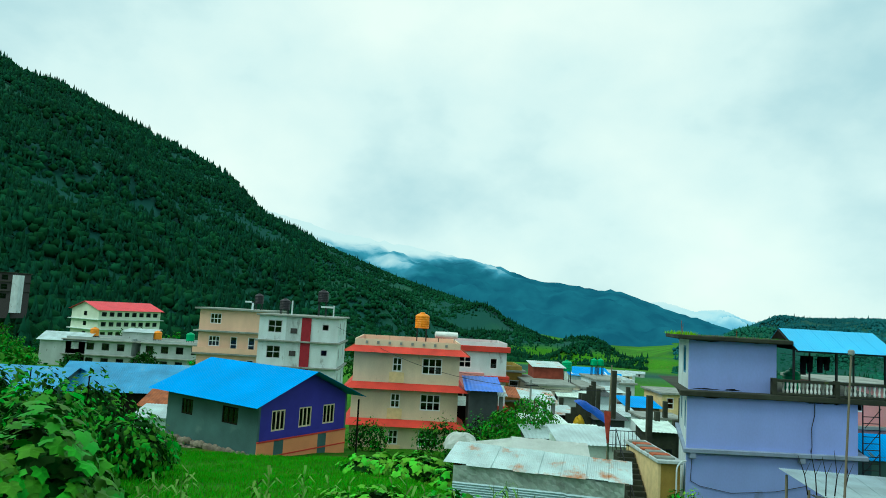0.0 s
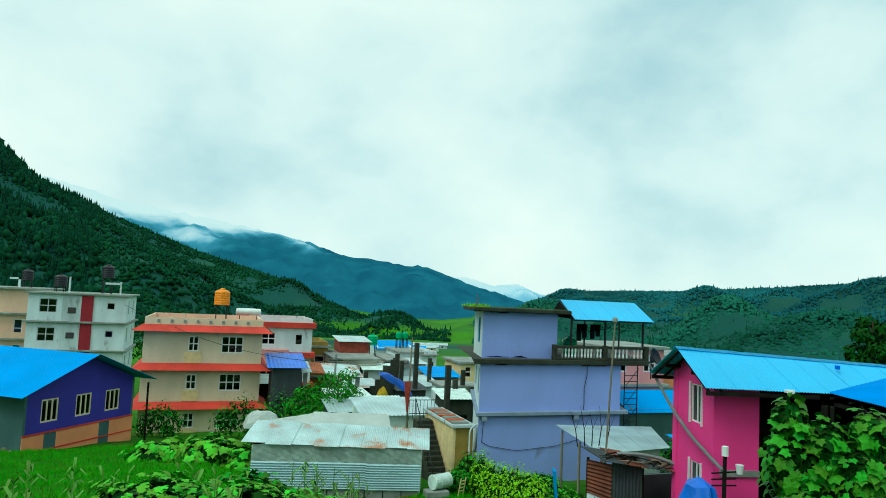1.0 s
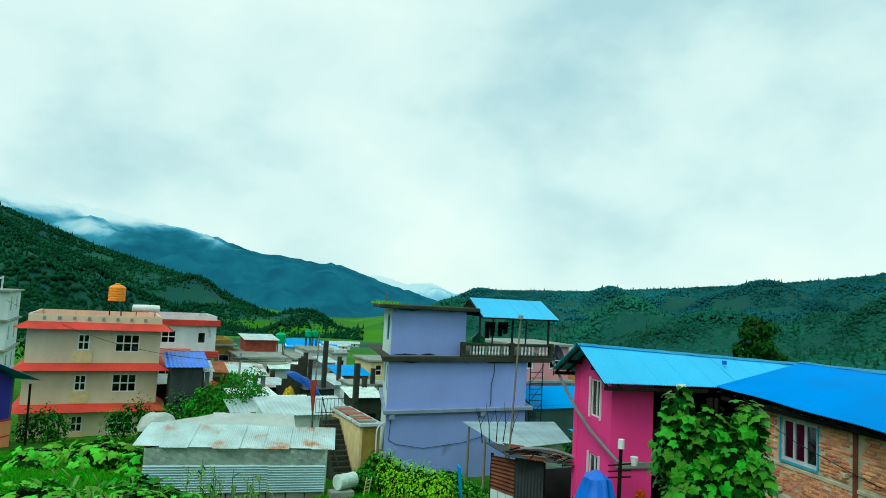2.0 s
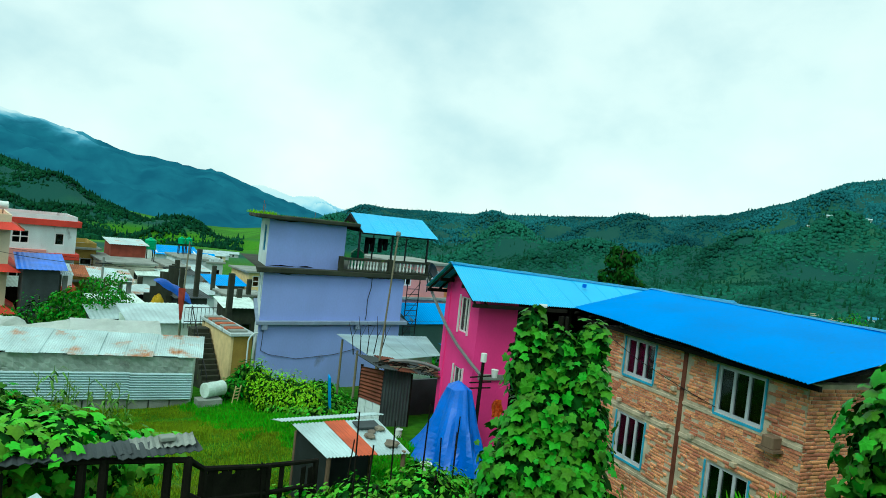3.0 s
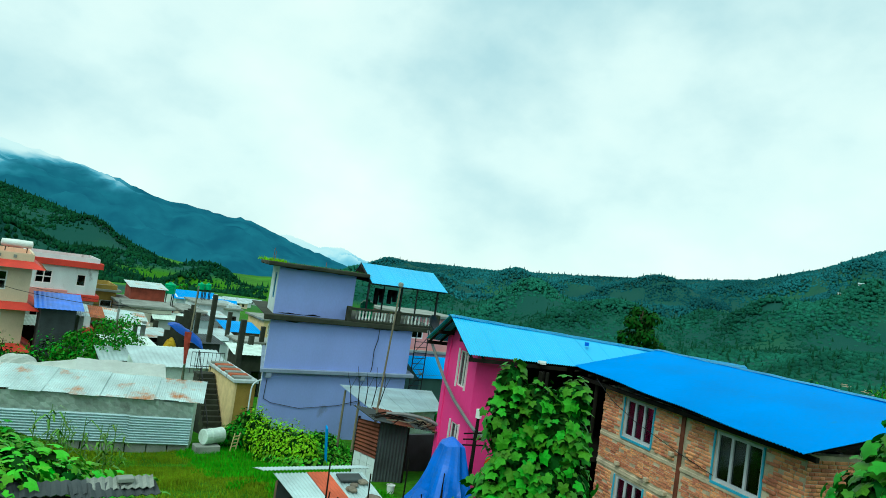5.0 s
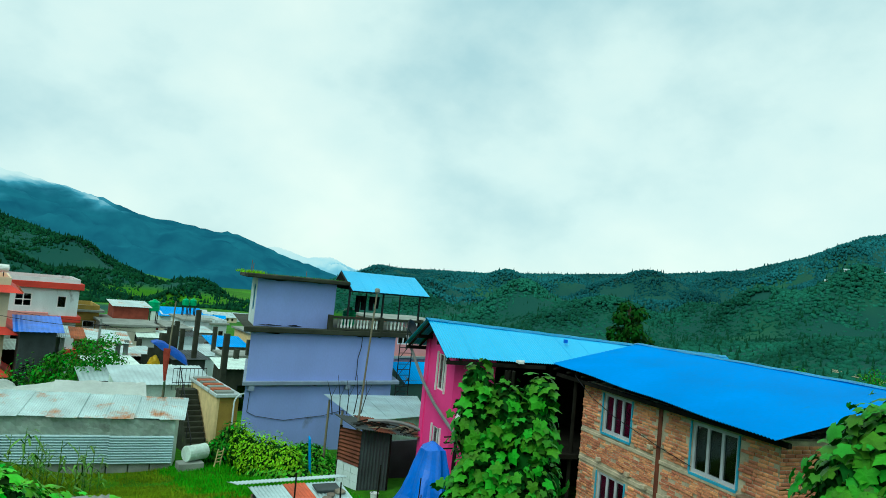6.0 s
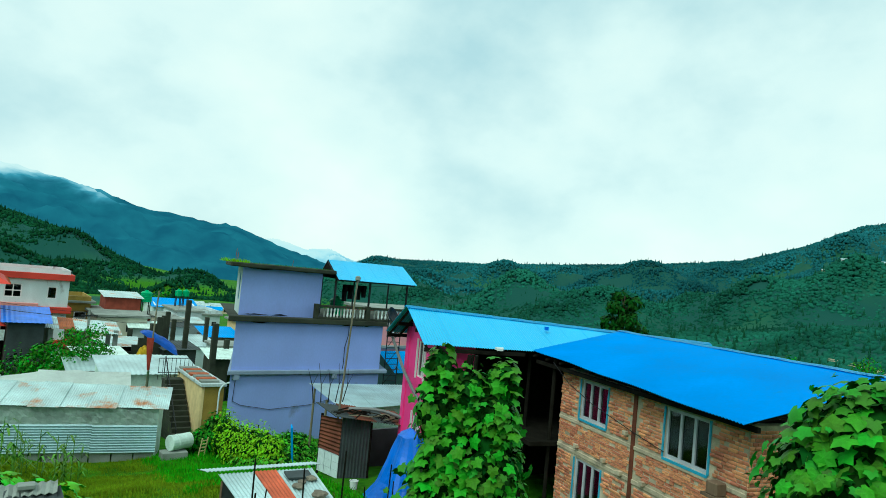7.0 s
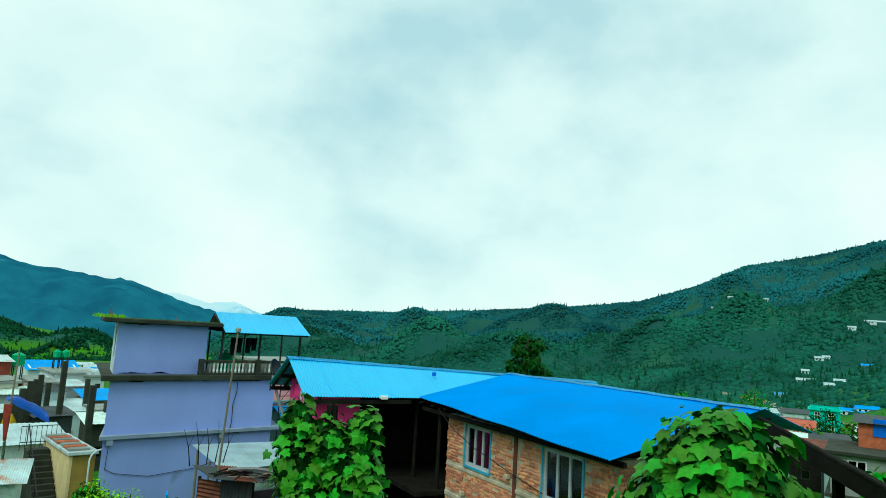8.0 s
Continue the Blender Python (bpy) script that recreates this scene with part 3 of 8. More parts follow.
RIGHT_Y, RIGHT_Z = (-60, -6, 0, 2, 4, 7, 10, 13, 18, 24, 28, 40, 62, 150, 500, 900, 5000), (9, 6.5, 6.2, 5.2, 4.2, 2.9, 2.0, 1.6, 1.05, -0.3, -0.45, -1.6, -3.2, -7, -26, -46, -60)
HILL_AZ = (-180, -120, -60, -33.4, -28.9, -20, -16.3, -13.3, -8.9, -1.9, 5.7, 13.1, 17, 22, 29.4, 34, 39, 46.5, 53.6, 60, 64.3, 68, 73, 77, 90, 120, 180)
HILL_EL = (10, 12, 16.9, 16.3, 15.1, 11.8, 10.1, 7.3, 5.5, 2.9, 0.7, -2.4, -4.2, -2.1, 1.0, 1.2, 1.4, 2.0, 2.65, 3.45, 4.85, 6.55, 7.4, 8.4, 10, 11, 10)
RIDGE = 950.0


def sheet_noise(x, y, size, seed):
    """Smooth noise from a few crossing waves."""
    out = np.zeros_like(np.asarray(x, dtype=float))
    r = np.random.default_rng(seed)
    for k in range(9):
        a, f, p = r.uniform(0, math.tau), (1 + k * 0.45) / size, r.uniform(0, math.tau)
        out += np.sin((x * math.cos(a) + y * math.sin(a)) * f * math.tau + p) / (1 + k * 0.45)
    return out / 3


def ground_z(x, y):
    x, y = np.asarray(x, dtype=float), np.asarray(y, dtype=float)
    r = np.hypot(x, y)
    east = np.clip((x - 14) / 8, 0, 1) * np.clip((30 - y) / 10, 0, 1)
    far = np.clip((r - 55 + 31 * east) / (60 - 22 * east), 0, 1)
    along = y * (1 - far) + r * far
    k = np.clip((x - 1.0) / 5.0, 0, 1)
    base = np.interp(along, LEFT_Y, LEFT_Z) * (1 - k) + np.interp(along, RIGHT_Y, RIGHT_Z) * k
    dip = np.interp(y, (-40, -3, 1, 4, 7, 10, 14), (0, 0, -1.6, -2.9, -2.0, -1.0, 0)) * np.clip((x - 10.3) / 2.2, 0, 1) * np.clip((60 - x) / 30, 0, 1)
    base = base + dip
    az = np.degrees(np.arctan2(x, y))
    el = np.interp(az, HILL_AZ, HILL_EL)
    start = np.interp(az, (-180, -40, -10, 17, 30, 60, 90, 180), (90, 230, 330, 620, 420, 330, 150, 90))
    t = np.clip((r - start) / (RIDGE - start), 0, None)
    rise = np.where(t < 1, t ** 1.15, 1 - 0.25 * np.clip(t - 1, 0, 2))
    top = RIDGE * np.tan(np.radians(el)) + 8 - np.interp(RIDGE, LEFT_Y, LEFT_Z)
    folds = sheet_noise(x, y, 260, 3) * 26 * np.clip(t * 4, 0, 1) * np.clip((1 - t) * 3, 0, 1)
    return base + np.maximum(top, 0) * rise + folds + sheet_noise(x, y, 9, 5) * 0.12 * np.clip((r - 4) / 8, 0, 1)


def ground_material():
    m = bpy.data.materials.new("grassy_ground")
    m.use_nodes = True
    nt = m.node_tree
    b = nt.nodes["Principled BSDF"]
    co = nt.nodes.new("ShaderNodeTexCoord")
    def noise_node(scale, detail=6.0):
        n = nt.nodes.new("ShaderNodeTexNoise")
        n.inputs["Scale"].default_value, n.inputs["Detail"].default_value = scale, detail
        nt.links.new(co.outputs["Object"], n.inputs["Vector"])
        return n
    fine, broad_n, soil_n = noise_node(2.2), noise_node(0.012), noise_node(0.35)
    ramp = nt.nodes.new("ShaderNodeValToRGB")
    e = ramp.color_ramp.elements
    e[0].position, e[0].color = 0.3, (0.03, 0.15, 0.004, 1)
    e[1].position, e[1].color = 0.7, (0.09, 0.33, 0.008, 1)
    nt.links.new(fine.outputs["Fac"], ramp.inputs[0])
    r2 = nt.nodes.new("ShaderNodeValToRGB")
    r2.color_ramp.elements[0].position, r2.color_ramp.elements[0].color = 0.4, (0.35, 0.45, 0.4, 1)
    r2.color_ramp.elements[1].position, r2.color_ramp.elements[1].color = 0.65, (1.0, 1.0, 1.0, 1)
    nt.links.new(broad_n.outputs["Fac"], r2.inputs[0])
    mul = nt.nodes.new("ShaderNodeMixRGB")
    mul.blend_type, mul.inputs[0].default_value = "MULTIPLY", 0.75
    nt.links.new(ramp.outputs[0], mul.inputs[1])
    nt.links.new(r2.outputs[0], mul.inputs[2])
    r3 = nt.nodes.new("ShaderNodeValToRGB")
    r3.color_ramp.elements[0].position, r3.color_ramp.elements[1].position = 0.6, 0.72
    nt.links.new(soil_n.outputs["Fac"], r3.inputs[0])
    mx = nt.nodes.new("ShaderNodeMixRGB")
    mx.inputs[2].default_value = (0.12, 0.13, 0.03, 1)
    nt.links.new(r3.outputs[0], mx.inputs[0])
    nt.links.new(mul.outputs[0], mx.inputs[1])
    # leaf litter and undergrowth where the woods stand, with a painted blue haze tint
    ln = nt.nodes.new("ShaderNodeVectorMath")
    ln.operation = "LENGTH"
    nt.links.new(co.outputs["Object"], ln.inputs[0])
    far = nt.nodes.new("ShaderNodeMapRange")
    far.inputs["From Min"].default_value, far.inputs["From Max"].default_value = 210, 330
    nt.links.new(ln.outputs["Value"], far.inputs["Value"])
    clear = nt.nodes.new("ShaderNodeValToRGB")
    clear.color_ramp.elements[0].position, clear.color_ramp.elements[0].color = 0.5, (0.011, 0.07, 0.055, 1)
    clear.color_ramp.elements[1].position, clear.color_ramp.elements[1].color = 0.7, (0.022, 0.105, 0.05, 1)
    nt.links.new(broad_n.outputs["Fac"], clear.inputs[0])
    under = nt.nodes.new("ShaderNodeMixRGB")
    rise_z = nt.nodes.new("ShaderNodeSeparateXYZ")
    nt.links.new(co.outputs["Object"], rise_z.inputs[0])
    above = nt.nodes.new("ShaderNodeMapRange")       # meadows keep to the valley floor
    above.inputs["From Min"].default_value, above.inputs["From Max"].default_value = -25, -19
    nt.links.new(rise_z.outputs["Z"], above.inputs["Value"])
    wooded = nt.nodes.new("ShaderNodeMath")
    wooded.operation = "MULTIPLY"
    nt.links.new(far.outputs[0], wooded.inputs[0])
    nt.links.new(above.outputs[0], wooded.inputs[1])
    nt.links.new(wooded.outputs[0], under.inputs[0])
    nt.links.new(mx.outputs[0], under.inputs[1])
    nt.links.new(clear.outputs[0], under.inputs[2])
    nt.links.new(under.outputs[0], b.inputs["Base Color"])
    b.inputs["Roughness"].default_value = 0.9
    b.inputs["Specular IOR Level"].default_value = 0.1
    bp = nt.nodes.new("ShaderNodeBump")
    bp.inputs["Strength"].default_value, bp.inputs["Distance"].default_value = 0.6, 0.15
    nt.links.new(fine.outputs["Fac"], bp.inputs["Height"])
    nt.links.new(bp.outputs[0], b.inputs["Normal"])
    return m


def build_ground():
    rings = np.concatenate([[0.4], 0.4 * 1.055 ** np.arange(1, 180)])
    rings = rings[rings < 4800]
    count = 300
    az = np.linspace(0, math.tau, count, endpoint=False)
    rr, aa = np.meshgrid(rings, az, indexing="ij")
    x, y = rr * np.sin(aa), rr * np.cos(aa)
    v = np.stack([x, y, ground_z(x, y)], axis=2).reshape(-1, 3)
    v = np.vstack([v, [[0, 0, float(ground_z(0.0, 0.0))]]])
    n = len(rings)
    i, j = np.meshgrid(np.arange(n - 1), np.arange(count), indexing="ij")
    a, b = i * count + j, i * count + (j + 1) % count
    c, d = a + count, b + count
    t = np.concatenate([np.stack([a, c, b], 2).reshape(-1, 3), np.stack([b, c, d], 2).reshape(-1, 3)])
    k = np.arange(count)
    t = np.vstack([t, np.stack([np.full(count, len(v) - 1), k, (k + 1) % count], 1)])
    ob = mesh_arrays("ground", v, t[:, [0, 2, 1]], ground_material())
    ob.data.polygons.foreach_set("use_smooth", [True] * len(ob.data.polygons))
    tagged(ob, "grassy valley ground rising into wooded hills", "ground", kind="structure")


build_ground()

# ---- far mountains, a plain hazy distance beyond the near hills ----
FAR_AZ = (-70, -30, -12, -7, 0.5, 7, 11, 15, 18, 21, 24.5, 27, 34, 60, 110)
FAR_EL = (12, 9, 7.6, 6.3, 5.4, 4.3, 3.1, 2.8, 2.5, 1.4, 0.4, -0.5, -1.5, -3, -3)
PEAK_AZ, PEAK_EL = (12, 18, 21, 23.5, 25.5, 27.5, 30, 40), (0.5, 1.4, 1.9, 1.2, 1.5, 0.7, 0.2, -1.0)


# haze, mist and low cloud are painted as emission, thicker with height
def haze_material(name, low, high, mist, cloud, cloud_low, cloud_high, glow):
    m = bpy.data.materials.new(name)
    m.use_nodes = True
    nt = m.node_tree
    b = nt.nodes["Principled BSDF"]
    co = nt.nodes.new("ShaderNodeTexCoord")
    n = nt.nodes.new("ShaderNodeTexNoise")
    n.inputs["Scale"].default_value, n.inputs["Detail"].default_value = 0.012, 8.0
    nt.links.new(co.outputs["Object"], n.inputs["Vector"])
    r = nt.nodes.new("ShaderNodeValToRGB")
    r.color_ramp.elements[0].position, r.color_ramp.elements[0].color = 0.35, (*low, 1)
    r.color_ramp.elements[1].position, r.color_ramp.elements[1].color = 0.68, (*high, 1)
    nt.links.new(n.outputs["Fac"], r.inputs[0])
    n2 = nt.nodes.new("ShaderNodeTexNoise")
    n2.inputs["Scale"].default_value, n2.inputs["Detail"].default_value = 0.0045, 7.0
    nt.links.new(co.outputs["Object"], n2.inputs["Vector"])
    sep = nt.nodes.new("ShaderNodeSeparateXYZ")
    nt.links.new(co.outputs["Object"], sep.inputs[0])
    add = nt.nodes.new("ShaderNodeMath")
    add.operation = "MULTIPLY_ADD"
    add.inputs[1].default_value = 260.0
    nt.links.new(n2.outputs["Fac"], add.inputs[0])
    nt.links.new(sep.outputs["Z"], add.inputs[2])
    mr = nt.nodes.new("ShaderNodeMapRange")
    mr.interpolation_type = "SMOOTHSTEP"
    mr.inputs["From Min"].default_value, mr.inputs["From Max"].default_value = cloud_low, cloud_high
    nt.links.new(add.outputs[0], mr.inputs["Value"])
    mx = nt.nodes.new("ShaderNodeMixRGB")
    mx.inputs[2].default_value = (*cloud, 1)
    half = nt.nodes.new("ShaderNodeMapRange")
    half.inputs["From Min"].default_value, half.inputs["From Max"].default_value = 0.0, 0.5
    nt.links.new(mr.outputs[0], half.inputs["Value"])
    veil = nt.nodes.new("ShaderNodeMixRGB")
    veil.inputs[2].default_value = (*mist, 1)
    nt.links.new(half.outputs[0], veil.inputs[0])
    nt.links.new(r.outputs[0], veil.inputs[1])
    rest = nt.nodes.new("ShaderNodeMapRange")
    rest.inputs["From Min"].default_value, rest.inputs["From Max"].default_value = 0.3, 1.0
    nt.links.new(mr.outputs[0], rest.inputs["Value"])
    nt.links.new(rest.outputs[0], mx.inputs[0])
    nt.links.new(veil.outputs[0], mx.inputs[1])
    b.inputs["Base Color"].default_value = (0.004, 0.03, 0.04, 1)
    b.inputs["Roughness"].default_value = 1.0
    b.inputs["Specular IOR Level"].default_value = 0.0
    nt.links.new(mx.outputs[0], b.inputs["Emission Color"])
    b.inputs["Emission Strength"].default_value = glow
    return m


def far_mountain(name, az_knots, el_knots, near, far, rough, material, label):
    az = np.radians(np.linspace(az_knots[0], az_knots[-1], 420))
    t = np.linspace(0, 1.15, 40)
    aa, tt = np.meshgrid(az, t, indexing="ij")
    el = np.interp(np.degrees(aa), az_knots, el_knots)
    r = near + (far - near) * tt
    crest = far * np.tan(np.radians(el)) + 8
    x, y = r * np.sin(aa), r * np.cos(aa)
    z = -90 + (crest + 90) * np.minimum(tt, 1) - np.maximum(tt - 1, 0) * 500
    z = z + sheet_noise(x, y, 420, 11) * rough * np.sin(np.clip(tt, 0, 1) * math.pi) + sheet_noise(x, y, 60, 12) * rough * 0.12
    z = z + rng.normal(0, rough * 0.03, z.shape)
    n, c = aa.shape
    i, j = np.meshgrid(np.arange(n - 1), np.arange(c - 1), indexing="ij")
    a = i * c + j
    tris = np.concatenate([np.stack([a, a + c, a + 1], 2).reshape(-1, 3), np.stack([a + 1, a + c, a + c + 1], 2).reshape(-1, 3)])
    ob = mesh_arrays(name, np.stack([x, y, z], 2).reshape(-1, 3), tris, material)
    tagged(ob, label, "mountain", kind="structure")


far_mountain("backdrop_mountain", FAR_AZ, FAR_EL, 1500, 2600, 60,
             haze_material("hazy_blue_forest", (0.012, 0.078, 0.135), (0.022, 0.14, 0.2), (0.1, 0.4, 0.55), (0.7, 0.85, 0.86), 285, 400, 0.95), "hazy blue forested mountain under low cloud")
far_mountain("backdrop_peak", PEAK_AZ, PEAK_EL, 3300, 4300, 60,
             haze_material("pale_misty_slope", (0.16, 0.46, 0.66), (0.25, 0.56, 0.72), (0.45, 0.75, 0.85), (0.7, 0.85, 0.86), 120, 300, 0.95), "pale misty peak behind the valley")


# ---- woods on the near hills ----
def pine_template():
    v, f = [], []
    for z0, z1, r, k in ((0.12, 0.55, 0.24, 8), (0.35, 0.78, 0.18, 7), (0.58, 1.0, 0.11, 6)):
        b = len(v)
        v.append((0, 0, z1))
        for i in range(k):
            a = i * math.tau / k + z0 * 5
            rr = r * (1.0 if i % 2 else 0.62)
            v.append((rr * math.cos(a), rr * math.sin(a), z0 - (0.05 if i % 2 else -0.03)))
        for i in range(k):
            f.append((b, b + 1 + i, b + 1 + (i + 1) % k))
    return np.array(v), np.array(f)


def crown_template(seed, subdivisions=2, squash=0.9):
    bm = bmesh.new()
    bmesh.ops.create_icosphere(bm, subdivisions=subdivisions, radius=0.5)
    r = np.random.default_rng(seed)
    for v in bm.verts:
        d = v.co.normalized()
        s = 0.8 + 0.34 * noise.noise(d * 2.3 + Vector((seed, 0, 0))) + 0.34 * noise.noise(d * 4.5 + Vector((0, seed, 0))) + r.normal(0, 0.05)
        v.co = Vector((v.co.x * s, v.co.y * s, 0.5 + v.co.z * s * squash))
    bmesh.ops.triangulate(bm, faces=bm.faces)
    bm.verts.index_update()
    out = np.array([v.co[:] for v in bm.verts]), np.array([[v.index for v in f.verts] for f in bm.faces])
    bm.free()
    return out


def woods(name, az0, az1, r0, r1, count, share_pine, label, thin=0.0, tall=1.0, suffix=""):
    a = np.radians(rng.uniform(az0, az1, count))
    r = np.sqrt(rng.uniform(r0 ** 2, r1 ** 2, count))
    x, y = r * np.sin(a), r * np.cos(a)
    start = np.interp(np.degrees(a), (-180, -40, -10, 17, 30, 60, 90), (90, 230, 330, 620, 420, 330, 150))
    keep = (r > start * 0.93) & (sheet_noise(x, y, 150, 21) > thin - np.clip((r - 520) / 260, 0, 1.2) * (1 + thin))
    x, y, r = x[keep], y[keep], r[keep]
    z = ground_z(x, y)
    pine = rng.uniform(0, 1, len(x)) < share_pine
    near = r < 560
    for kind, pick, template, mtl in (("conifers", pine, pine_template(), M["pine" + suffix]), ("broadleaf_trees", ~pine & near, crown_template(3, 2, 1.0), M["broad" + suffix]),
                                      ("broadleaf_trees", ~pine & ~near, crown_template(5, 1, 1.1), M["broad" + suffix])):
        k = int(pick.sum())
        if not k:
            continue
        h = rng.uniform(8, 15, k) if kind == "conifers" else rng.uniform(5, 10, k)
        h = h * tall
        w = h * (rng.uniform(0.75, 1.15, k) if kind == "conifers" else rng.uniform(0.8, 1.2, k))
        p = np.stack([x[pick], y[pick], z[pick] - (0.8 if kind == "conifers" else 2.0)], 1)
        ob = scatter(name + "_" + kind, template, p, turns_z(rng.uniform(0, math.tau, k)), np.stack([w, w, h], 1), mtl)
        ob.data.polygons.foreach_set("use_smooth", [True] * len(ob.data.polygons))
        tagged(ob, label, "trees", kind="stuff")


woods("hill_wood", -48, -9, 215, 985, 21000, 0.45, "dense dark green wood covering the steep hill", thin=-3.0, tall=0.9)
woods("spur_wood", -9, 20, 260, 985, 22000, 0.12, "even green wood on the long spur", thin=-3.0, tall=0.55)
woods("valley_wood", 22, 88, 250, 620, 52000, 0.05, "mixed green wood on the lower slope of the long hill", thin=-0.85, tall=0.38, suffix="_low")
woods("ridge_wood", 22, 88, 600, 1060, 60000, 0.04, "wood on the upper slope of the long hill, haze in its blue-green colour", thin=-1.1, tall=0.44, suffix="_far")


# ---- the lilac three-storey house ----
def lilac_house():
    h = thing("lilac_house", pose(13.0, 27.5, 0), "lilac plastered three-storey concrete house with mossy flat roof", "house")
    t = 0.22
    front = Matrix.Identity(4)
    bm = bmesh.new()
    wall_cells(bm, 7.75, -1.0, 2.72, t, [], front)
    part("front_wall", bm, M["lilac"], h)
    bm = bmesh.new()
    wall_cells(bm, 7.75, 2.9, 5.16, t, [], front)
    part("front_wall", bm, M["lilac"], h)
    bm = bmesh.new()
    wall_cells(bm, 4.0, 5.4, 7.6, t, [], pose(0.1, 0.25, 0))
    part("front_wall", bm, M["lilac"], h)
    side = pose(0, 7.0, 0, 0, 0, -90)          # x runs from the back towards the front
    for z0, z1, opens, m, length in ((-1.0, 2.72, [(5.2, 6.2, 0.0, 2.0)], side, 7.0), (2.9, 5.16, [(4.9, 6.0, 3.5, 4.8), (1.6, 2.7, 3.5, 4.8)], side, 7.0),
                                     (5.4, 7.6, [(1.35, 2.1, 6.05, 7.3)], pose(0.1, 3.25, 0, 0, 0, -90), 3.0)):
        bm = bmesh.new()
        wall_cells(bm, length - t if length == 7.0 else length - t, z0, z1, t, opens, m)
        part("side_wall", bm, M["white"], h, "white plastered side wall")
        for o in opens:
            window(h, m, *o, cols=2, frame="shutter_blue", label="blue framed window", bar=0.1)
    for z0, z1 in ((-1.0, 2.72), (2.9, 5.16)):
        bm = bmesh.new()
        box(bm, 7.55, 7.75, t, 7.0, z0, z1)
        box(bm, 0.0, 7.55, 6.8, 7.0, z0, z1)
        part("back_wall", bm, M["lilac"], h)
    bm = bmesh.new()
    box(bm, 3.88, 4.1, 0.47, 3.25, 5.4, 7.6)
    box(bm, 0.32, 3.88, 3.03, 3.25, 5.4, 7.6)
    part("back_wall", bm, M["lilac"], h)
    # floor slabs
    bm = bmesh.new()
    box(bm, -0.22, 8.1, -0.24, 7.2, 2.72, 2.9, bevel=0.02)
    part("slab", bm, M["slab"], h, "blue-grey concrete slab edge")
    bm = bmesh.new()
    box(bm, -0.45, 9.3, -0.3, 7.3, 5.16, 5.4, bevel=0.03)
    part("slab", bm, M["mossy"], h, "black mossy concrete slab")
    bm = bmesh.new()
    box(bm, -0.55, 4.7, -0.2, 3.6, 7.62, 7.82, bevel=0.04)
    part("roof_slab", bm, M["mossy"], h, "mossy concrete roof slab")
    for x in (0.1, 5.0):
        bm = bmesh.new()
        box(bm, x, x + 0.26, -0.22, 0.0, 2.48, 2.72, bevel=0.015)
        part("beam_end", bm, M["slab"], h)
    # curved entrance corner of the ground storey
    bm = bmesh.new()
    for k in range(7):
        a0, a1 = math.pi / 2 * k / 7, math.pi / 2 * (k + 1) / 7
        rod(bm, (-0.45 + 0.42 * (1 - math.cos(a0)), -0.1, 1.9 + 0.45 * math.sin(a0)), (-0.45 + 0.42 * (1 - math.cos(a1)), -0.1, 1.9 + 0.45 * math.sin(a1)), 0.035)
    rod(bm, (-0.45, -0.1, -0.8), (-0.45, -0.1, 1.92), 0.035)
    part("drain_pipe", bm, M["white"], h, "white painted drain pipe")
    # balustrade
    for z0, z1, name in ((5.42, 5.52, "plinth_rail"), (5.98, 6.1, "top_rail")):
        bm = bmesh.new()
        box(bm, 3.7, 9.2, -0.26, -0.1, z0, z1, bevel=0.015)
        part(name, bm, M["mossy"], h)
    for x in (3.7, 6.55, 9.0):
        bm = bmesh.new()
        box(bm, x, x + 0.22, -0.28, -0.06, 5.4, 6.14, bevel=0.015)
        part("baluster_pier", bm, M["mossy"], h)
    for x0, x1, count in ((4.15, 6.5, 13), (6.95, 8.95, 9)):
        for k in range(count):
            bm = bmesh.new()
            cx = x0 + (x1 - x0) * (k + 0.5) / count
            lathe(bm, ((0.035, 5.52), (0.055, 5.6), (0.03, 5.75), (0.055, 5.9), (0.035, 5.98)), Matrix.Translation((cx, -0.18, 0)), 8)
            part("baluster", bm, M["plastic_white"] if (k * 7) % 5 else M["concrete"], h)
    # tin cover over the terrace
    for k in range(6):
        bm = bmesh.new()
        x0, x1 = 4.55 + 0.76 * k, 4.55 + 0.76 * (k + 1) + 0.02
        lift = 0.004 * (k % 2)
        sheet(bm, lerp3((x0 + 0.05, 1.6, 8.36 + lift), (x1 + 0.05, 1.6, 8.36 + lift)), lerp3((x0, -0.75, 7.42 + lift), (x1, -0.75, 7.42 + lift)), 10, 0.012)
        part("roof_sheet", bm, M["cyan_roof"], h)
    bm = bmesh.new()
    sheet(bm, lerp3((4.6, 1.62, 8.36), (9.2, 1.62, 8.36)), lerp3((4.6, 3.6, 7.5), (9.2, 3.6, 7.5)), 60, 0.012)
    part("roof_sheet", bm, M["cyan_roof"], h)
    for x in (4.75, 6.7, 8.95):
        for y, top in ((-0.1, 7.6), (3.2, 7.6)):
            bm = bmesh.new()
            box(bm, x - 0.04, x + 0.04, y - 0.04, y + 0.04, 5.4, top)
            part("post", bm, M["metal_dark"], h)
    bm = bmesh.new()
    for y, z in ((-0.55, 7.44), (1.6, 8.28), (3.4, 7.52)):
        box(bm, 4.6, 9.1, y - 0.04, y + 0.04, z - 0.1, z - 0.02)
    for x in (4.6, 6.8, 9.0):
        rod(bm, (x, -0.7, 7.36), (x, 1.6, 8.28), 0.035)
        rod(bm, (x, 3.5, 7.45), (x, 1.6, 8.28), 0.035)
    part("roof_frame", bm, M["metal_dark"], h)
    bm = bmesh.new()
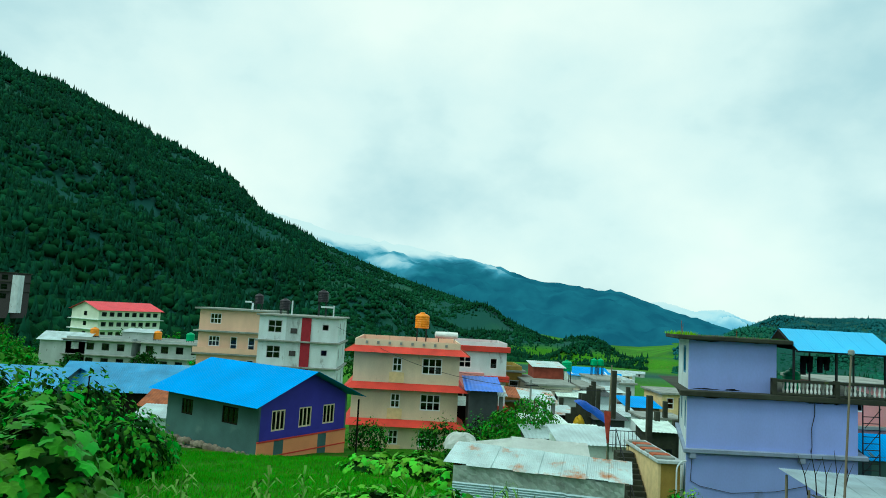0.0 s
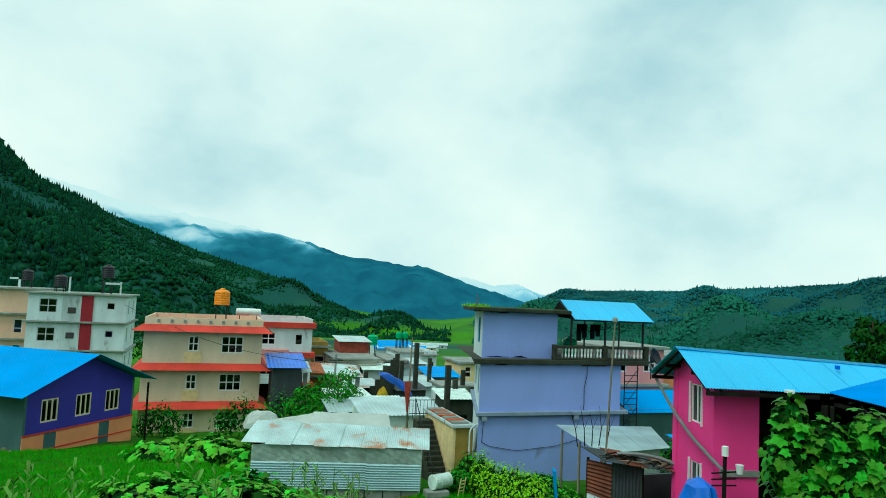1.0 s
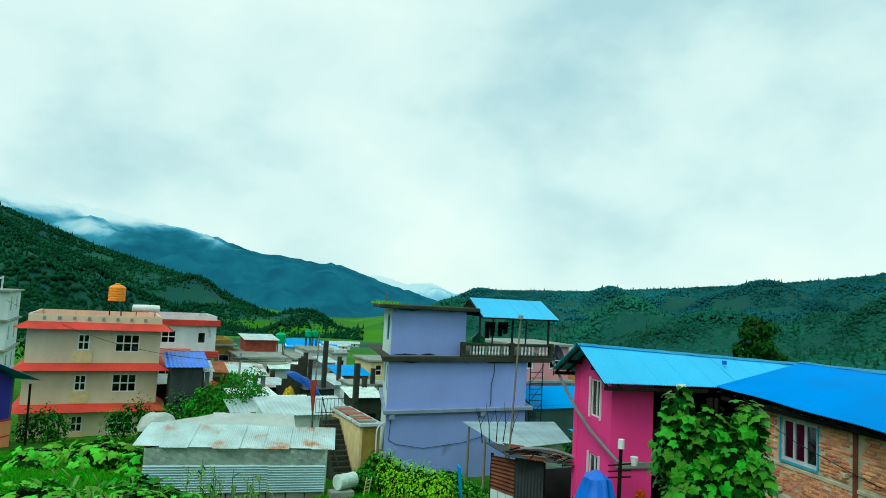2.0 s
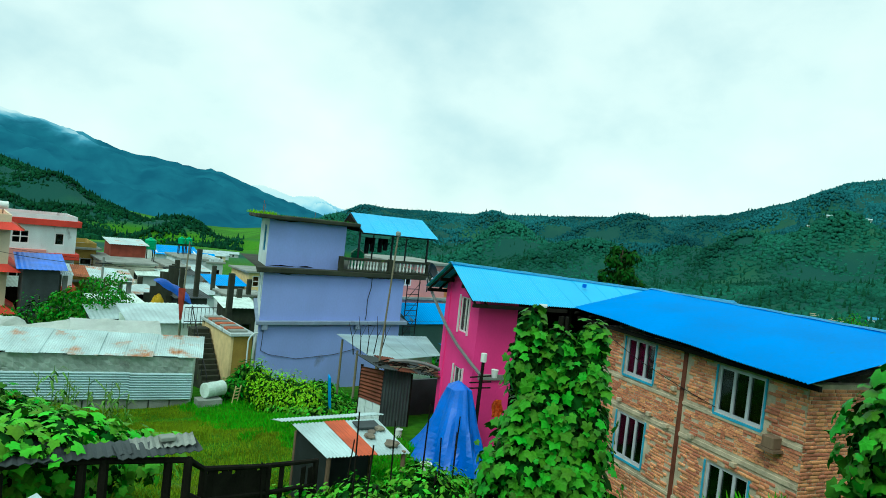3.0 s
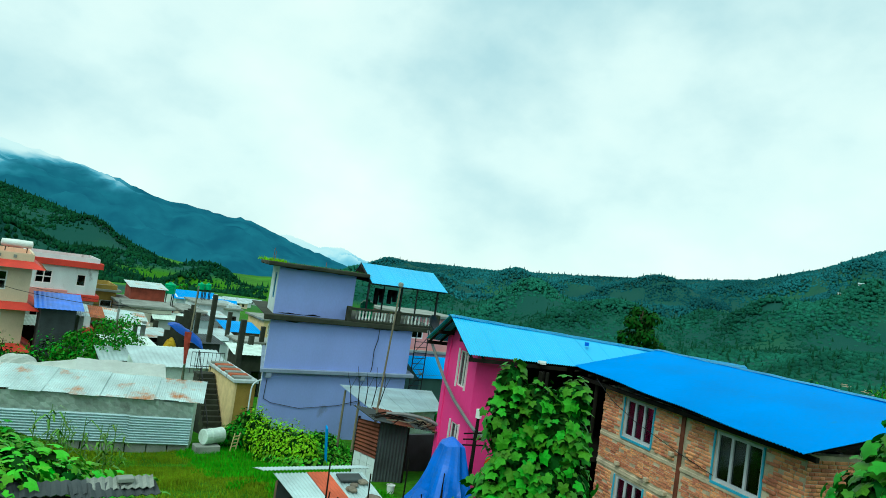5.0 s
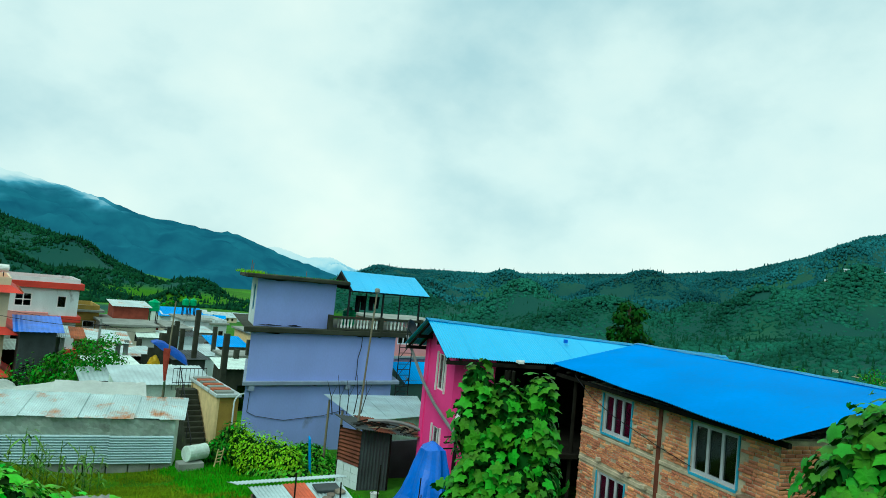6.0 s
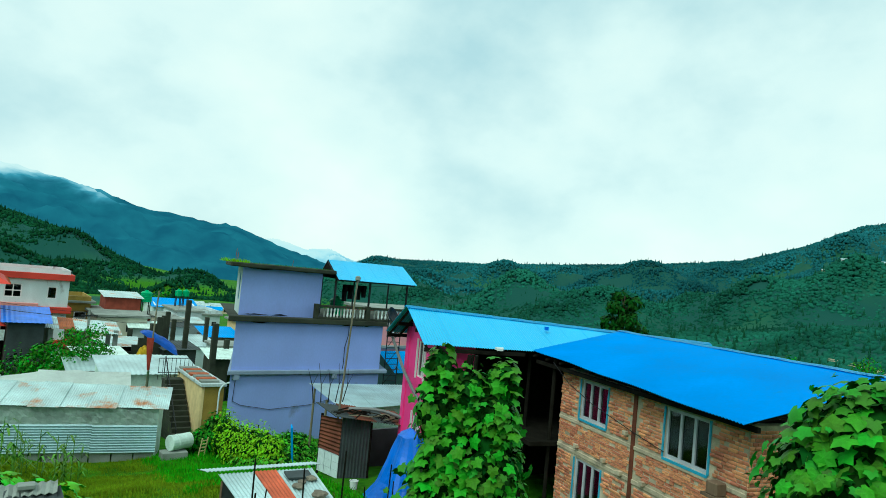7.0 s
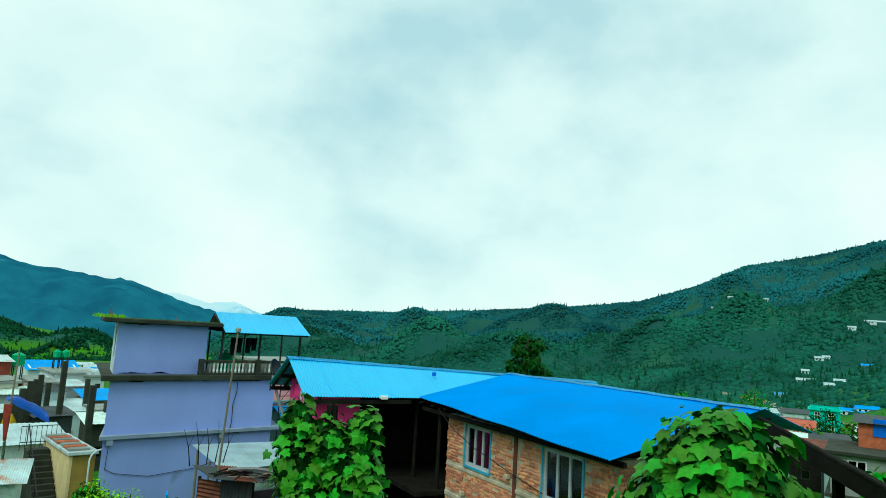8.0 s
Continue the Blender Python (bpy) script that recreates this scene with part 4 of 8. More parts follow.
    v = [bm.verts.new(p) for p in ((4.58, -0.6, 7.42), (4.58, 1.6, 8.3), (4.58, 3.5, 7.45), (4.62, -0.6, 7.42), (4.62, 1.6, 8.3), (4.62, 3.5, 7.45))]
    for f in ((0, 1, 2), (5, 4, 3), (0, 3, 4, 1), (1, 4, 5, 2), (2, 5, 3, 0)):
        bm.faces.new([v[i] for i in f])
    part("gable_board", bm, M["wood_dark"], h)
    # black moss that has run down from the slab edges
    r = random.Random(21)
    for x0, x1, z, count, y in ((0.6, 3.5, 7.615, 4, 0.238), (0.7, 7.0, 5.155, 8, -0.012), (0.7, 7.0, 2.715, 4, -0.012), (0.6, 3.5, 5.44, 5, 0.238)):
        for k in range(count):
            bm = bmesh.new()
            cx, wide, deep = r.uniform(x0, x1), r.uniform(0.4, 1.3), r.uniform(0.03, 0.09)
            up = z == 5.44
            v = [bm.verts.new((cx + wide * (i / 8 - 0.5), y, z + (1 if up else -1) * deep * math.sin(math.pi * i / 8) * r.uniform(0.5, 1.0))) for i in range(1, 8)]
            v += [bm.verts.new((cx + wide / 2, y, z)), bm.verts.new((cx - wide / 2, y, z))]
            bm.faces.new(v)
            bmesh.ops.solidify(bm, geom=bm.faces[:], thickness=0.012)
            part("moss_run", bm, M["mossy"], h, "black moss run")
    # reinforcement bars and a hanging cable
    for x, y, z in ((-0.3, 0.3, 0.6), (-0.2, 0.5, 0.45), (2.9, 2.9, 0.3)):
        bm = bmesh.new()
        rod(bm, (x, y, 7.8), (x + 0.02, y, 7.83 + z), 0.012)
        part("reinforcement_bar", bm, M["rust"], h)
    bm = bmesh.new()
    path_rod(bm, [(5.75, -0.05, 5.15), (5.74, -0.06, 4.6), (5.6, -0.06, 4.0), (5.62, -0.06, 3.2), (5.58, -0.06, 2.92)], 0.018)
    part("cable", bm, M["metal_dark"], h)
    bm = bmesh.new()
    path_rod(bm, [(0.25, -0.03, 2.6), (0.2, -0.03, 1.5), (0.6, -0.03, 1.3), (2.0, -0.03, 1.05), (4.0, -0.03, 1.2), (5.4, -0.03, 1.5)], 0.012)
    part("cable", bm, M["metal_dark"], h)
    # the plot is askew: side walls run back at a slant
    for ob in h.children_recursive:
        for v in ob.data.vertices:
            v.co.x += (0.25 if v.co.z > 5.39 else 0.365) * max(v.co.y, 0.0)
    return h


lilac_house()


def moss_tufts(name, x0, x1, y0, y1, z, count, size, mtl, label):
    p = np.stack([rng.uniform(x0, x1, count), rng.uniform(y0, y1, count), np.full(count, z)], 1)
    n = np.stack([rng.normal(0, 0.5, count), rng.normal(0, 0.5, count), np.ones(count)], 1)
    blade = np.array([(-0.12, 0, 0), (0.12, 0, 0), (0.05, 0.05, 0.6), (0.0, 0.15, 1.0)]), np.array([(0, 1, 2), (0, 2, 3)])
    ob = scatter(name, blade, p, turns_z(rng.uniform(0, math.tau, count)), rng.uniform(0.5, 1.2, (count, 1)) * size, mtl)
    return tagged(ob, label, "weeds", kind="stuff")


moss_tufts("roof_weeds", 12.25, 13.4, 27.3, 28.6, 7.82, 260, 0.16, M["leaf_lime"], "bright moss and weeds on the flat roof")
moss_tufts("roof_weeds", 13.2, 17.6, 27.3, 27.7, 7.82, 300, 0.07, M["leaf_mid"], "low moss along the roof edge")


# ---- the pink house with the blue roof, and the brick wing ----
HOUSE = pose(14.18, 15.12, 0, 0, 0, math.degrees(math.atan2(-0.248, 0.969)))
def ridge_z(u):
    return 7.02 - 0.045 * u


def pink_house():
    h = thing("pink_house", HOUSE, "hot pink plastered two-storey house under a light blue tin roof", "house")
    # gable wall: faces -u; x runs along v from the back to the front
    m = pose(0.6, 1.3, 0, 0, 0, -90)
    opens = [(1.12, 1.82, 4.82, 5.95), (1.12, 1.82, 2.5, 3.68)]
    bm = bmesh.new()
    wall_cells(bm, 2.5, 0.6, 6.35, 0.2, opens, m)
    part("gable_wall", bm, M["pink"], h)
    bm = bmesh.new()
    v = [bm.verts.new(m @ Vector(p)) for p in ((0, 0, 6.352), (2.5, 0, 6.352), (1.3, 0, 6.9), (0, 0.2, 6.352), (2.5, 0.2, 6.352), (1.3, 0.2, 6.9))]
    for f in ((0, 1, 2), (5, 4, 3), (1, 4, 5, 2), (2, 5, 3, 0)):
        bm.faces.new([v[i] for i in f])
    part("gable_top", bm, M["pink"], h)
    for o in opens:
        w = window(h, m, *o, cols=2, frame="frame_white", bar=0.045, label="white framed window")
        for a, b in ((o[0] - 0.05, o[0]), (o[1], o[1] + 0.05)):
            bm = bmesh.new()
            box(bm, a, b, -0.05, 0.02, o[2] - 0.05, o[3] + 0.05, m)
            part("surround", bm, M["frame_white"], w)
    bm = bmesh.new()
    box(bm, 0.56, 0.8, 1.05, 1.35, 0.6, 6.5)
    part("corner_pier", bm, M["pink"], h)
    # side wall that faces the garden
    bm = bmesh.new()
    box(bm, 0.8, 1.95, -1.2, -1.0, 0.6, 6.3)
    part("side_wall", bm, M["pink"], h)
    bm = bmesh.new()
    box(bm, 0.8, 12.0, 1.1, 1.3, 0.6, 6.3)
    box(bm, 11.8, 12.0, -1.2, 1.1, 0.6, 6.3)
    part("back_wall", bm, M["pink"], h)
    # lining added in near black to stand for the deep shade of the porch
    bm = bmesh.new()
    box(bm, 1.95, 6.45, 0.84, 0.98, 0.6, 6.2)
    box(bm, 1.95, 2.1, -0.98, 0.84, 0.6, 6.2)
    part("porch_lining", bm, M["wood_dark"], h, "near-black lining that stands for the porch shade")
    bm = bmesh.new()
    box(bm, 0.8, 1.95, -1.26, -1.2, 3.55, 3.72)
    part("ledge", bm, M["concrete"], h)
    # roof: light blue sheets, front slope down to the valley, then the back slope
    n = 9
    for k in range(n):
        u0, u1 = 8.07 * k / n, min(8.07 * (k + 1) / n + 0.02, 8.06)
        def low(u):
            f = max(0.0, (u - 3.55) / (8.07 - 3.55))
            return (u, -1.9 + 1.9 * f, 6.06 - 0.008 * u + (ridge_z(8.07) - 6.03) * f + 0.004 * (k % 2))
        bm = bmesh.new()
        sheet(bm, lambda s: (u0 + (u1 - u0) * s, 0, ridge_z(u0 + (u1 - u0) * s) + 0.004 * (k % 2)), lambda s: low(u0 + (u1 - u0) * s), 11, 0.014)
        part("roof_sheet", bm, M["cyan_roof"], h)
    bm = bmesh.new()
    sheet(bm, lambda s: (12.1 * s, 0.0, ridge_z(12.1 * s) + 0.002), lambda s: (12.1 * s, 1.95, ridge_z(12.1 * s) - 1.0), 150, 0.014)
    part("back_roof", bm, M["cyan_roof"], h)
    bm = bmesh.new()
    sheet(bm, lambda s: (8.1 + 4.0 * s, 0.0, ridge_z(8.1 + 4 * s) + 0.002), lambda s: (8.1 + 4.0 * s, -1.9 * s, ridge_z(8.1 + 4 * s) - 0.95 * s), 50, 0.014)
    part("roof_sheet", bm, M["cyan_roof"], h)
    bm = bmesh.new()
    path = [(-0.03 + 12.15 * k / 30, 0, ridge_z(12.15 * k / 30) + 0.03 + 0.006 * math.sin(k * 2.1)) for k in range(31)]
    for a, b in zip(path, path[1:]):
        for sgn in (-1, 1):
            q = [bm.verts.new(p) for p in (a, b, (b[0], sgn * 0.16, b[2] - 0.07), (a[0], sgn * 0.16, a[2] - 0.07))]
            bm.faces.new(q if sgn > 0 else q[::-1])
    bmesh.ops.solidify(bm, geom=bm.faces[:], thickness=0.006)
    part("ridge_cap", bm, M["cyan_roof"], h)
    bm = bmesh.new()
    for v0 in (-1.85, -0.95, 0.95, 1.85):
        bm = bmesh.new()
        box(bm, 0.05, 8.0 if v0 > 0 else 3.3, v0 - 0.035, v0 + 0.035, 6.99 - 0.51 * abs(v0) - 0.19, 6.99 - 0.51 * abs(v0) - 0.08)
        part("purlin", bm, M["wood_dark"], h)
    for sgn in (-1, 1):
        for u in (0.12, 0.5):
            bm = bmesh.new()
            rod(bm, (u, 0, 6.9), (u, sgn * 1.88, 5.95), 0.04)
            part("rafter", bm, M["wood_dark"], h)
    bm = bmesh.new()
    box(bm, 2.25, 2.5, -1.98, -1.9, 6.02, 6.1)
    box(bm, 2.28, 2.47, -2.02, -1.98, 6.0, 6.07)
    part("flood_light", bm, M["plastic_white"], h)
    bm = bmesh.new()
    box(bm, 4.6, 4.7, -0.75, -0.65, 6.6, 6.72)
    part("roof_patch", bm, M["blue_tarp"], h)


pink_house()


def brick_house():
    h = thing("brick_house", HOUSE, "unplastered orange brick house with blue tin roof", "house")
    U = 3.9
    m = pose(U, -3.15, 0, 0, 0, -90)          # x runs from v = -3.15 towards -v, wall behind is +u
    opens = [(0.98, 2.2, 4.55, 5.6), (4.38, 5.72, 4.48, 5.6), (0.93, 2.12, 2.22, 3.48), (4.33, 5.58, 2.1, 3.3)]
    bm = bmesh.new()
    wall_cells(bm, 6.75, 0.2, 5.75, 0.2, opens, m)
    part("wall_core", bm, M["mortar"], h, "rough cement mortar joints")
    for k, o in enumerate(opens):
        w = window(h, m, *o, cols=3, frame="frame_grey", bar=0.075, depth=0.09, label="pale grey framed window with turquoise sill")
        bm = bmesh.new()
        box(bm, o[0] - 0.02, o[1] + 0.02, -0.035, 0.03, o[2] - 0.06, o[2] - 0.002, m)
        box(bm, o[0] - 0.045, o[0] - 0.002, -0.03, 0.03, o[2], o[3], m)
        box(bm, o[1] + 0.002, o[1] + 0.045, -0.03, 0.03, o[2], o[3], m)
        part("outer_frame", bm, M["frame_blue"], w, "turquoise outer frame")
    # concrete bands and the column
    for z0, z1, name in ((4.35, 4.44, "sill_band"), (3.55, 3.66, "lintel_band"), (1.96, 2.04, "sill_band")):
        bm = bmesh.new()
        box(bm, 0, 6.75, -0.028, 0.0, z0, z1, m, bevel=0.008)
        part(name, bm, M["mortar"], h)
    bm = bmesh.new()
    box(bm, 3.24, 3.38, -0.03, 0.0, 0.2, 5.75, m, bevel=0.01)
    part("column", bm, M["rust_deep"], h, "dark brown wet column between the windows")
    # brackets for a planned floor
    for x, z in ((0.95, 3.75), (2.2, 3.72), (2.9, 3.62), (3.75, 3.64), (5.95, 4.35), (6.15, 4.35), (5.85, 3.0), (6.2, 3.0), (5.1, 3.45), (3.0, 4.62)):
        bm = bmesh.new()
        box(bm, x, x + 0.13, -0.12, 0.0, z, z + 0.1, m, bevel=0.008)
        part("corbel", bm, M["mortar"], h)
    bm = bmesh.new()
    box(bm, 5.9, 6.35, -0.32, -0.035, 4.18, 4.24, m)
    box(bm, 6.0, 6.3, -0.3, -0.04, 4.24, 4.5, m, bevel=0.02)
    part("wall_shelf", bm, M["wood"], h)
    # remaining walls
    bm = bmesh.new()
    box(bm, U + 0.2, 9.0, -3.35, -3.15, 0.2, 5.75)
    box(bm, 8.8, 9.0, -9.7, -3.35, 0.2, 5.75)
    part("plain_wall", bm, M["mortar"], h)
    bm = bmesh.new()
    box(bm, U + 0.2, 9.0, -9.9, -9.7, 0.2, 5.75)
    part("end_wall", bm, M["mortar"], h)
    # wall added behind the windows, coloured dark so the room looks dim
    bm = bmesh.new()
    box(bm, U + 1.2, U + 1.3, -9.6, -3.4, 0.2, 5.75)
    part("inner_wall", bm, M["dark_room"], h, "inner wall added and coloured dark for a dim room")
    # porch wall, floor and posts coloured near black in place of shade
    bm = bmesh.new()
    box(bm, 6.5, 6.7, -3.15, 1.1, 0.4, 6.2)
    part("porch_wall", bm, M["wood_dark"], h, "porch wall coloured near black for the shade")
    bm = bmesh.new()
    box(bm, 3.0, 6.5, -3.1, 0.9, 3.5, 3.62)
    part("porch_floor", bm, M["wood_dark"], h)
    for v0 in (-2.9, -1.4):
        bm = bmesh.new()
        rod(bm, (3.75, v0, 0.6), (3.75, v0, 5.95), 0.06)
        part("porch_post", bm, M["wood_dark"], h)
    # roof
    n = 13
    for k in range(n):
        a, b = 10.4 * k / n, 10.4 * (k + 1) / n
        lift = 0.0
        def top(d):
            return (8.07 - 0.045 * d, -d, 6.70 + 0.008 * d + lift)
        def low(d):
            if d < 1.9:
                f = d / 1.9
                return (8.07 + (3.55 - 8.07) * f, -d, 6.68 + (6.07 - 6.68) * f + lift)
            f = (d - 1.9) / 8.5
            return (3.55 - 0.35 * f, -d, 6.07 - 0.2 * f + lift + 0.012 * math.sin(d * 2.0))
        bm = bmesh.new()
        sheet(bm, lambda s: top(a + (b - a) * s), lambda s: low(a + (b - a) * s), 9, 0.013, rows=3)
        part("roof_sheet", bm, M["deep_blue_roof"], h)
    bm = bmesh.new()
    sheet(bm, lambda s: (8.07 - 0.47 * s, -10.4 * s, 6.70 + 0.083 * s), lambda s: (9.3, -10.4 * s, 6.25), 110, 0.013)
    part("roof_sheet", bm, M["deep_blue_roof"], h)
    bm = bmesh.new()
    path = [(8.07 - 0.47 * k / 24, -10.45 * k / 24, 6.735 + 0.083 * k / 24 + 0.008 * math.sin(k * 1.7)) for k in range(25)]
    for p, q in zip(path, path[1:]):
        for sgn in (-1, 1):
            c = [bm.verts.new(x) for x in (p, q, (q[0] + sgn * 0.18, q[1], q[2] - 0.04), (p[0] + sgn * 0.18, p[1], p[2] - 0.04))]
            bm.faces.new(c if sgn < 0 else c[::-1])
    bmesh.ops.solidify(bm, geom=bm.faces[:], thickness=0.006)
    part("ridge_cap", bm, M["cyan_roof"], h, "light blue ridge cap")
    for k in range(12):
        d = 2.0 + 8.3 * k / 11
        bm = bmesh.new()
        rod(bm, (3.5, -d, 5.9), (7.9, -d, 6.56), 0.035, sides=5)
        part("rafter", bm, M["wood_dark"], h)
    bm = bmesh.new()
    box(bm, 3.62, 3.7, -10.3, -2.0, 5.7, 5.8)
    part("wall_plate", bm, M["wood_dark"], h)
    # loose power cable under the eave
    bm = bmesh.new()
    path_rod(bm, [(3.5, -3.2, 5.9), (3.55, -4.0, 5.45), (3.7, -4.9, 5.1), (3.85, -6.5, 4.75), (3.85, -7.6, 4.6)], 0.01, 5)
    part("cable", bm, M["metal_dark"], h)
    return h, m, opens


BRICK_HOUSE, BRICK_FACE, BRICK_OPENS = brick_house()


# ---- the long corrugated shed ----
def long_shed():
    # roof corners: low front edge and high back edge
    fl, fr, bl, br = Vector((2.3, 26.6, 1.98)), Vector((10.06, 25.75, 1.66)), Vector((3.0, 28.4, 2.52)), Vector((10.52, 27.25, 2.22))
    h = thing("long_shed", Matrix.Identity(4), "long low shed of grey and blue-white corrugated tin with rusty roof", "shed")
    n = 8
    for k in range(n):
        s0, s1 = k / n, min((k + 1) / n + 0.006, 1)
        lift = Vector((0, 0, 0.006 * (k % 2) + 0.012 * math.sin(k * 2.7)))
        a, b, c, d = bl.lerp(br, s0) + lift, bl.lerp(br, s1) + lift, fl.lerp(fr, s0) + lift, fl.lerp(fr, s1) + lift
        over = (-0.02, 0.05, 0.0, 0.07, 0.02, 0.06, -0.01, 0.04)[k]
        c, d = c + (c - a) * over, d + (d - b) * over
        bm = bmesh.new()
        sheet(bm, lerp3(a, b), lerp3(c, d), 12, 0.007, rows=2)
        part("roof_sheet", bm, M["tin"], h)
    # front wall: dented tin above, corrugated strips below, block plinth at the foot
    w0, w1 = Vector((2.75, 26.65, 0)), Vector((9.72, 25.85, 0))
    def wp(s, z, out=0.0):
        p = w0.lerp(w1, s)
        return Vector((p.x - out * 0.11, p.y - out, z))
    def top_z(s):
        return 1.9 - 0.3 * s
    n = 6
    for k in range(n):
        bm = bmesh.new()
        s0, s1 = k / n, (k + 1) / n
        cols, rows = 6, 4
        g = [[bm.verts.new(wp(s0 + (s1 - s0) * i / cols, top_z(s0) - 0.02 - (0.72) * j / rows, 0.02 + 0.02 * math.sin(i * 2.3 + k * 1.9 + j * 1.7))) for j in range(rows + 1)] for i in range(cols + 1)]
        for i in range(cols):
            for j in range(rows):
                bm.faces.new((g[i][j], g[i][j + 1], g[i + 1][j + 1], g[i + 1][j]))
        bmesh.ops.solidify(bm, geom=bm.faces[:], thickness=0.008)
        part("wall_sheet", bm, M["tin_dull"], h, "dull dented tin sheet")
    for k in range(3):
        bm = bmesh.new()
        s0, s1 = k / 3, (k + 1) / 3
        waves = 11
        drop = 0.03 * (k == 2)
        sheet(bm, lambda s: wp(s0, 1.22 - s * 1.1 - drop - 0.2 * s0, 0.05), lambda s: wp(s1, 1.22 - s * 1.1 - drop - 0.2 * s1, 0.05), waves, 0.034, wave=6)
        part("wall_sheet", bm, M["tin_stripe"], h, "blue-white corrugated sheet")
    for k in range(9):
        bm = bmesh.new()
        a, b = wp(k / 9 + 0.004, 0, 0.0), wp((k + 1) / 9 - 0.004, 0, 0.0)
        z1 = 0.1 - 0.16 * k / 9
        v = [bm.verts.new(p) for p in ((a.x, a.y, -0.9), (b.x, b.y, -0.9), (b.x, b.y, z1), (a.x, a.y, z1))]
        f = bm.faces.new(v)
        r = bmesh.ops.extrude_face_region(bm, geom=[f])
        bmesh.ops.translate(bm, verts=[e for e in r["geom"] if isinstance(e, bmesh.types.BMVert)], vec=(0, 0.2, 0))
        part("plinth_block", bm, M["concrete"], h)
    bm = bmesh.new()
    a, b = Vector((9.72, 25.86, 0)), Vector((10.2, 27.15, 0))
    v = [bm.verts.new(p) for p in ((a.x, a.y, -0.9), (b.x, b.y, -0.9), (b.x, b.y, 2.1), (a.x, a.y, 1.6), (a.x - 0.05, a.y + 0.02, -0.9), (b.x - 0.05, b.y, -0.9), (b.x - 0.05, b.y, 2.1), (a.x - 0.05, a.y + 0.02, 1.6))]
    for f in ((0, 1, 2, 3), (7, 6, 5, 4), (0, 3, 7, 4), (1, 5, 6, 2), (3, 2, 6, 7)):
        bm.faces.new([v[i] for i in f])
    part("end_wall", bm, M["tin_dull"], h)
    bm = bmesh.new()
    v = [bm.verts.new(p) for p in ((3.2, 28.2, -1), (10.2, 27.15, -1), (10.2, 27.15, 2.1), (3.2, 28.2, 2.4), (3.2, 28.25, -1), (10.2, 27.2, -1), (10.2, 27.2, 2.1), (3.2, 28.25, 2.4))]
    for f in ((0, 1, 2, 3), (7, 6, 5, 4), (3, 2, 6, 7)):
        bm.faces.new([v[i] for i in f])
    part("back_wall", bm, M["tin_dull"], h)
    bm = bmesh.new()
    v = [bm.verts.new(p) for p in ((2.75, 26.7, -0.5), (3.2, 28.2, -0.5), (3.2, 28.2, 2.35), (2.75, 26.7, 1.9), (2.8, 26.7, -0.5), (3.25, 28.2, -0.5), (3.25, 28.2, 2.35), (2.8, 26.7, 1.9))]
    for f in ((3, 2, 1, 0), (4, 5, 6, 7), (0, 4, 7, 3), (3, 7, 6, 2)):
        bm.faces.new([v[i] for i in f])
    part("end_wall", bm, M["rust"], h)


long_shed()


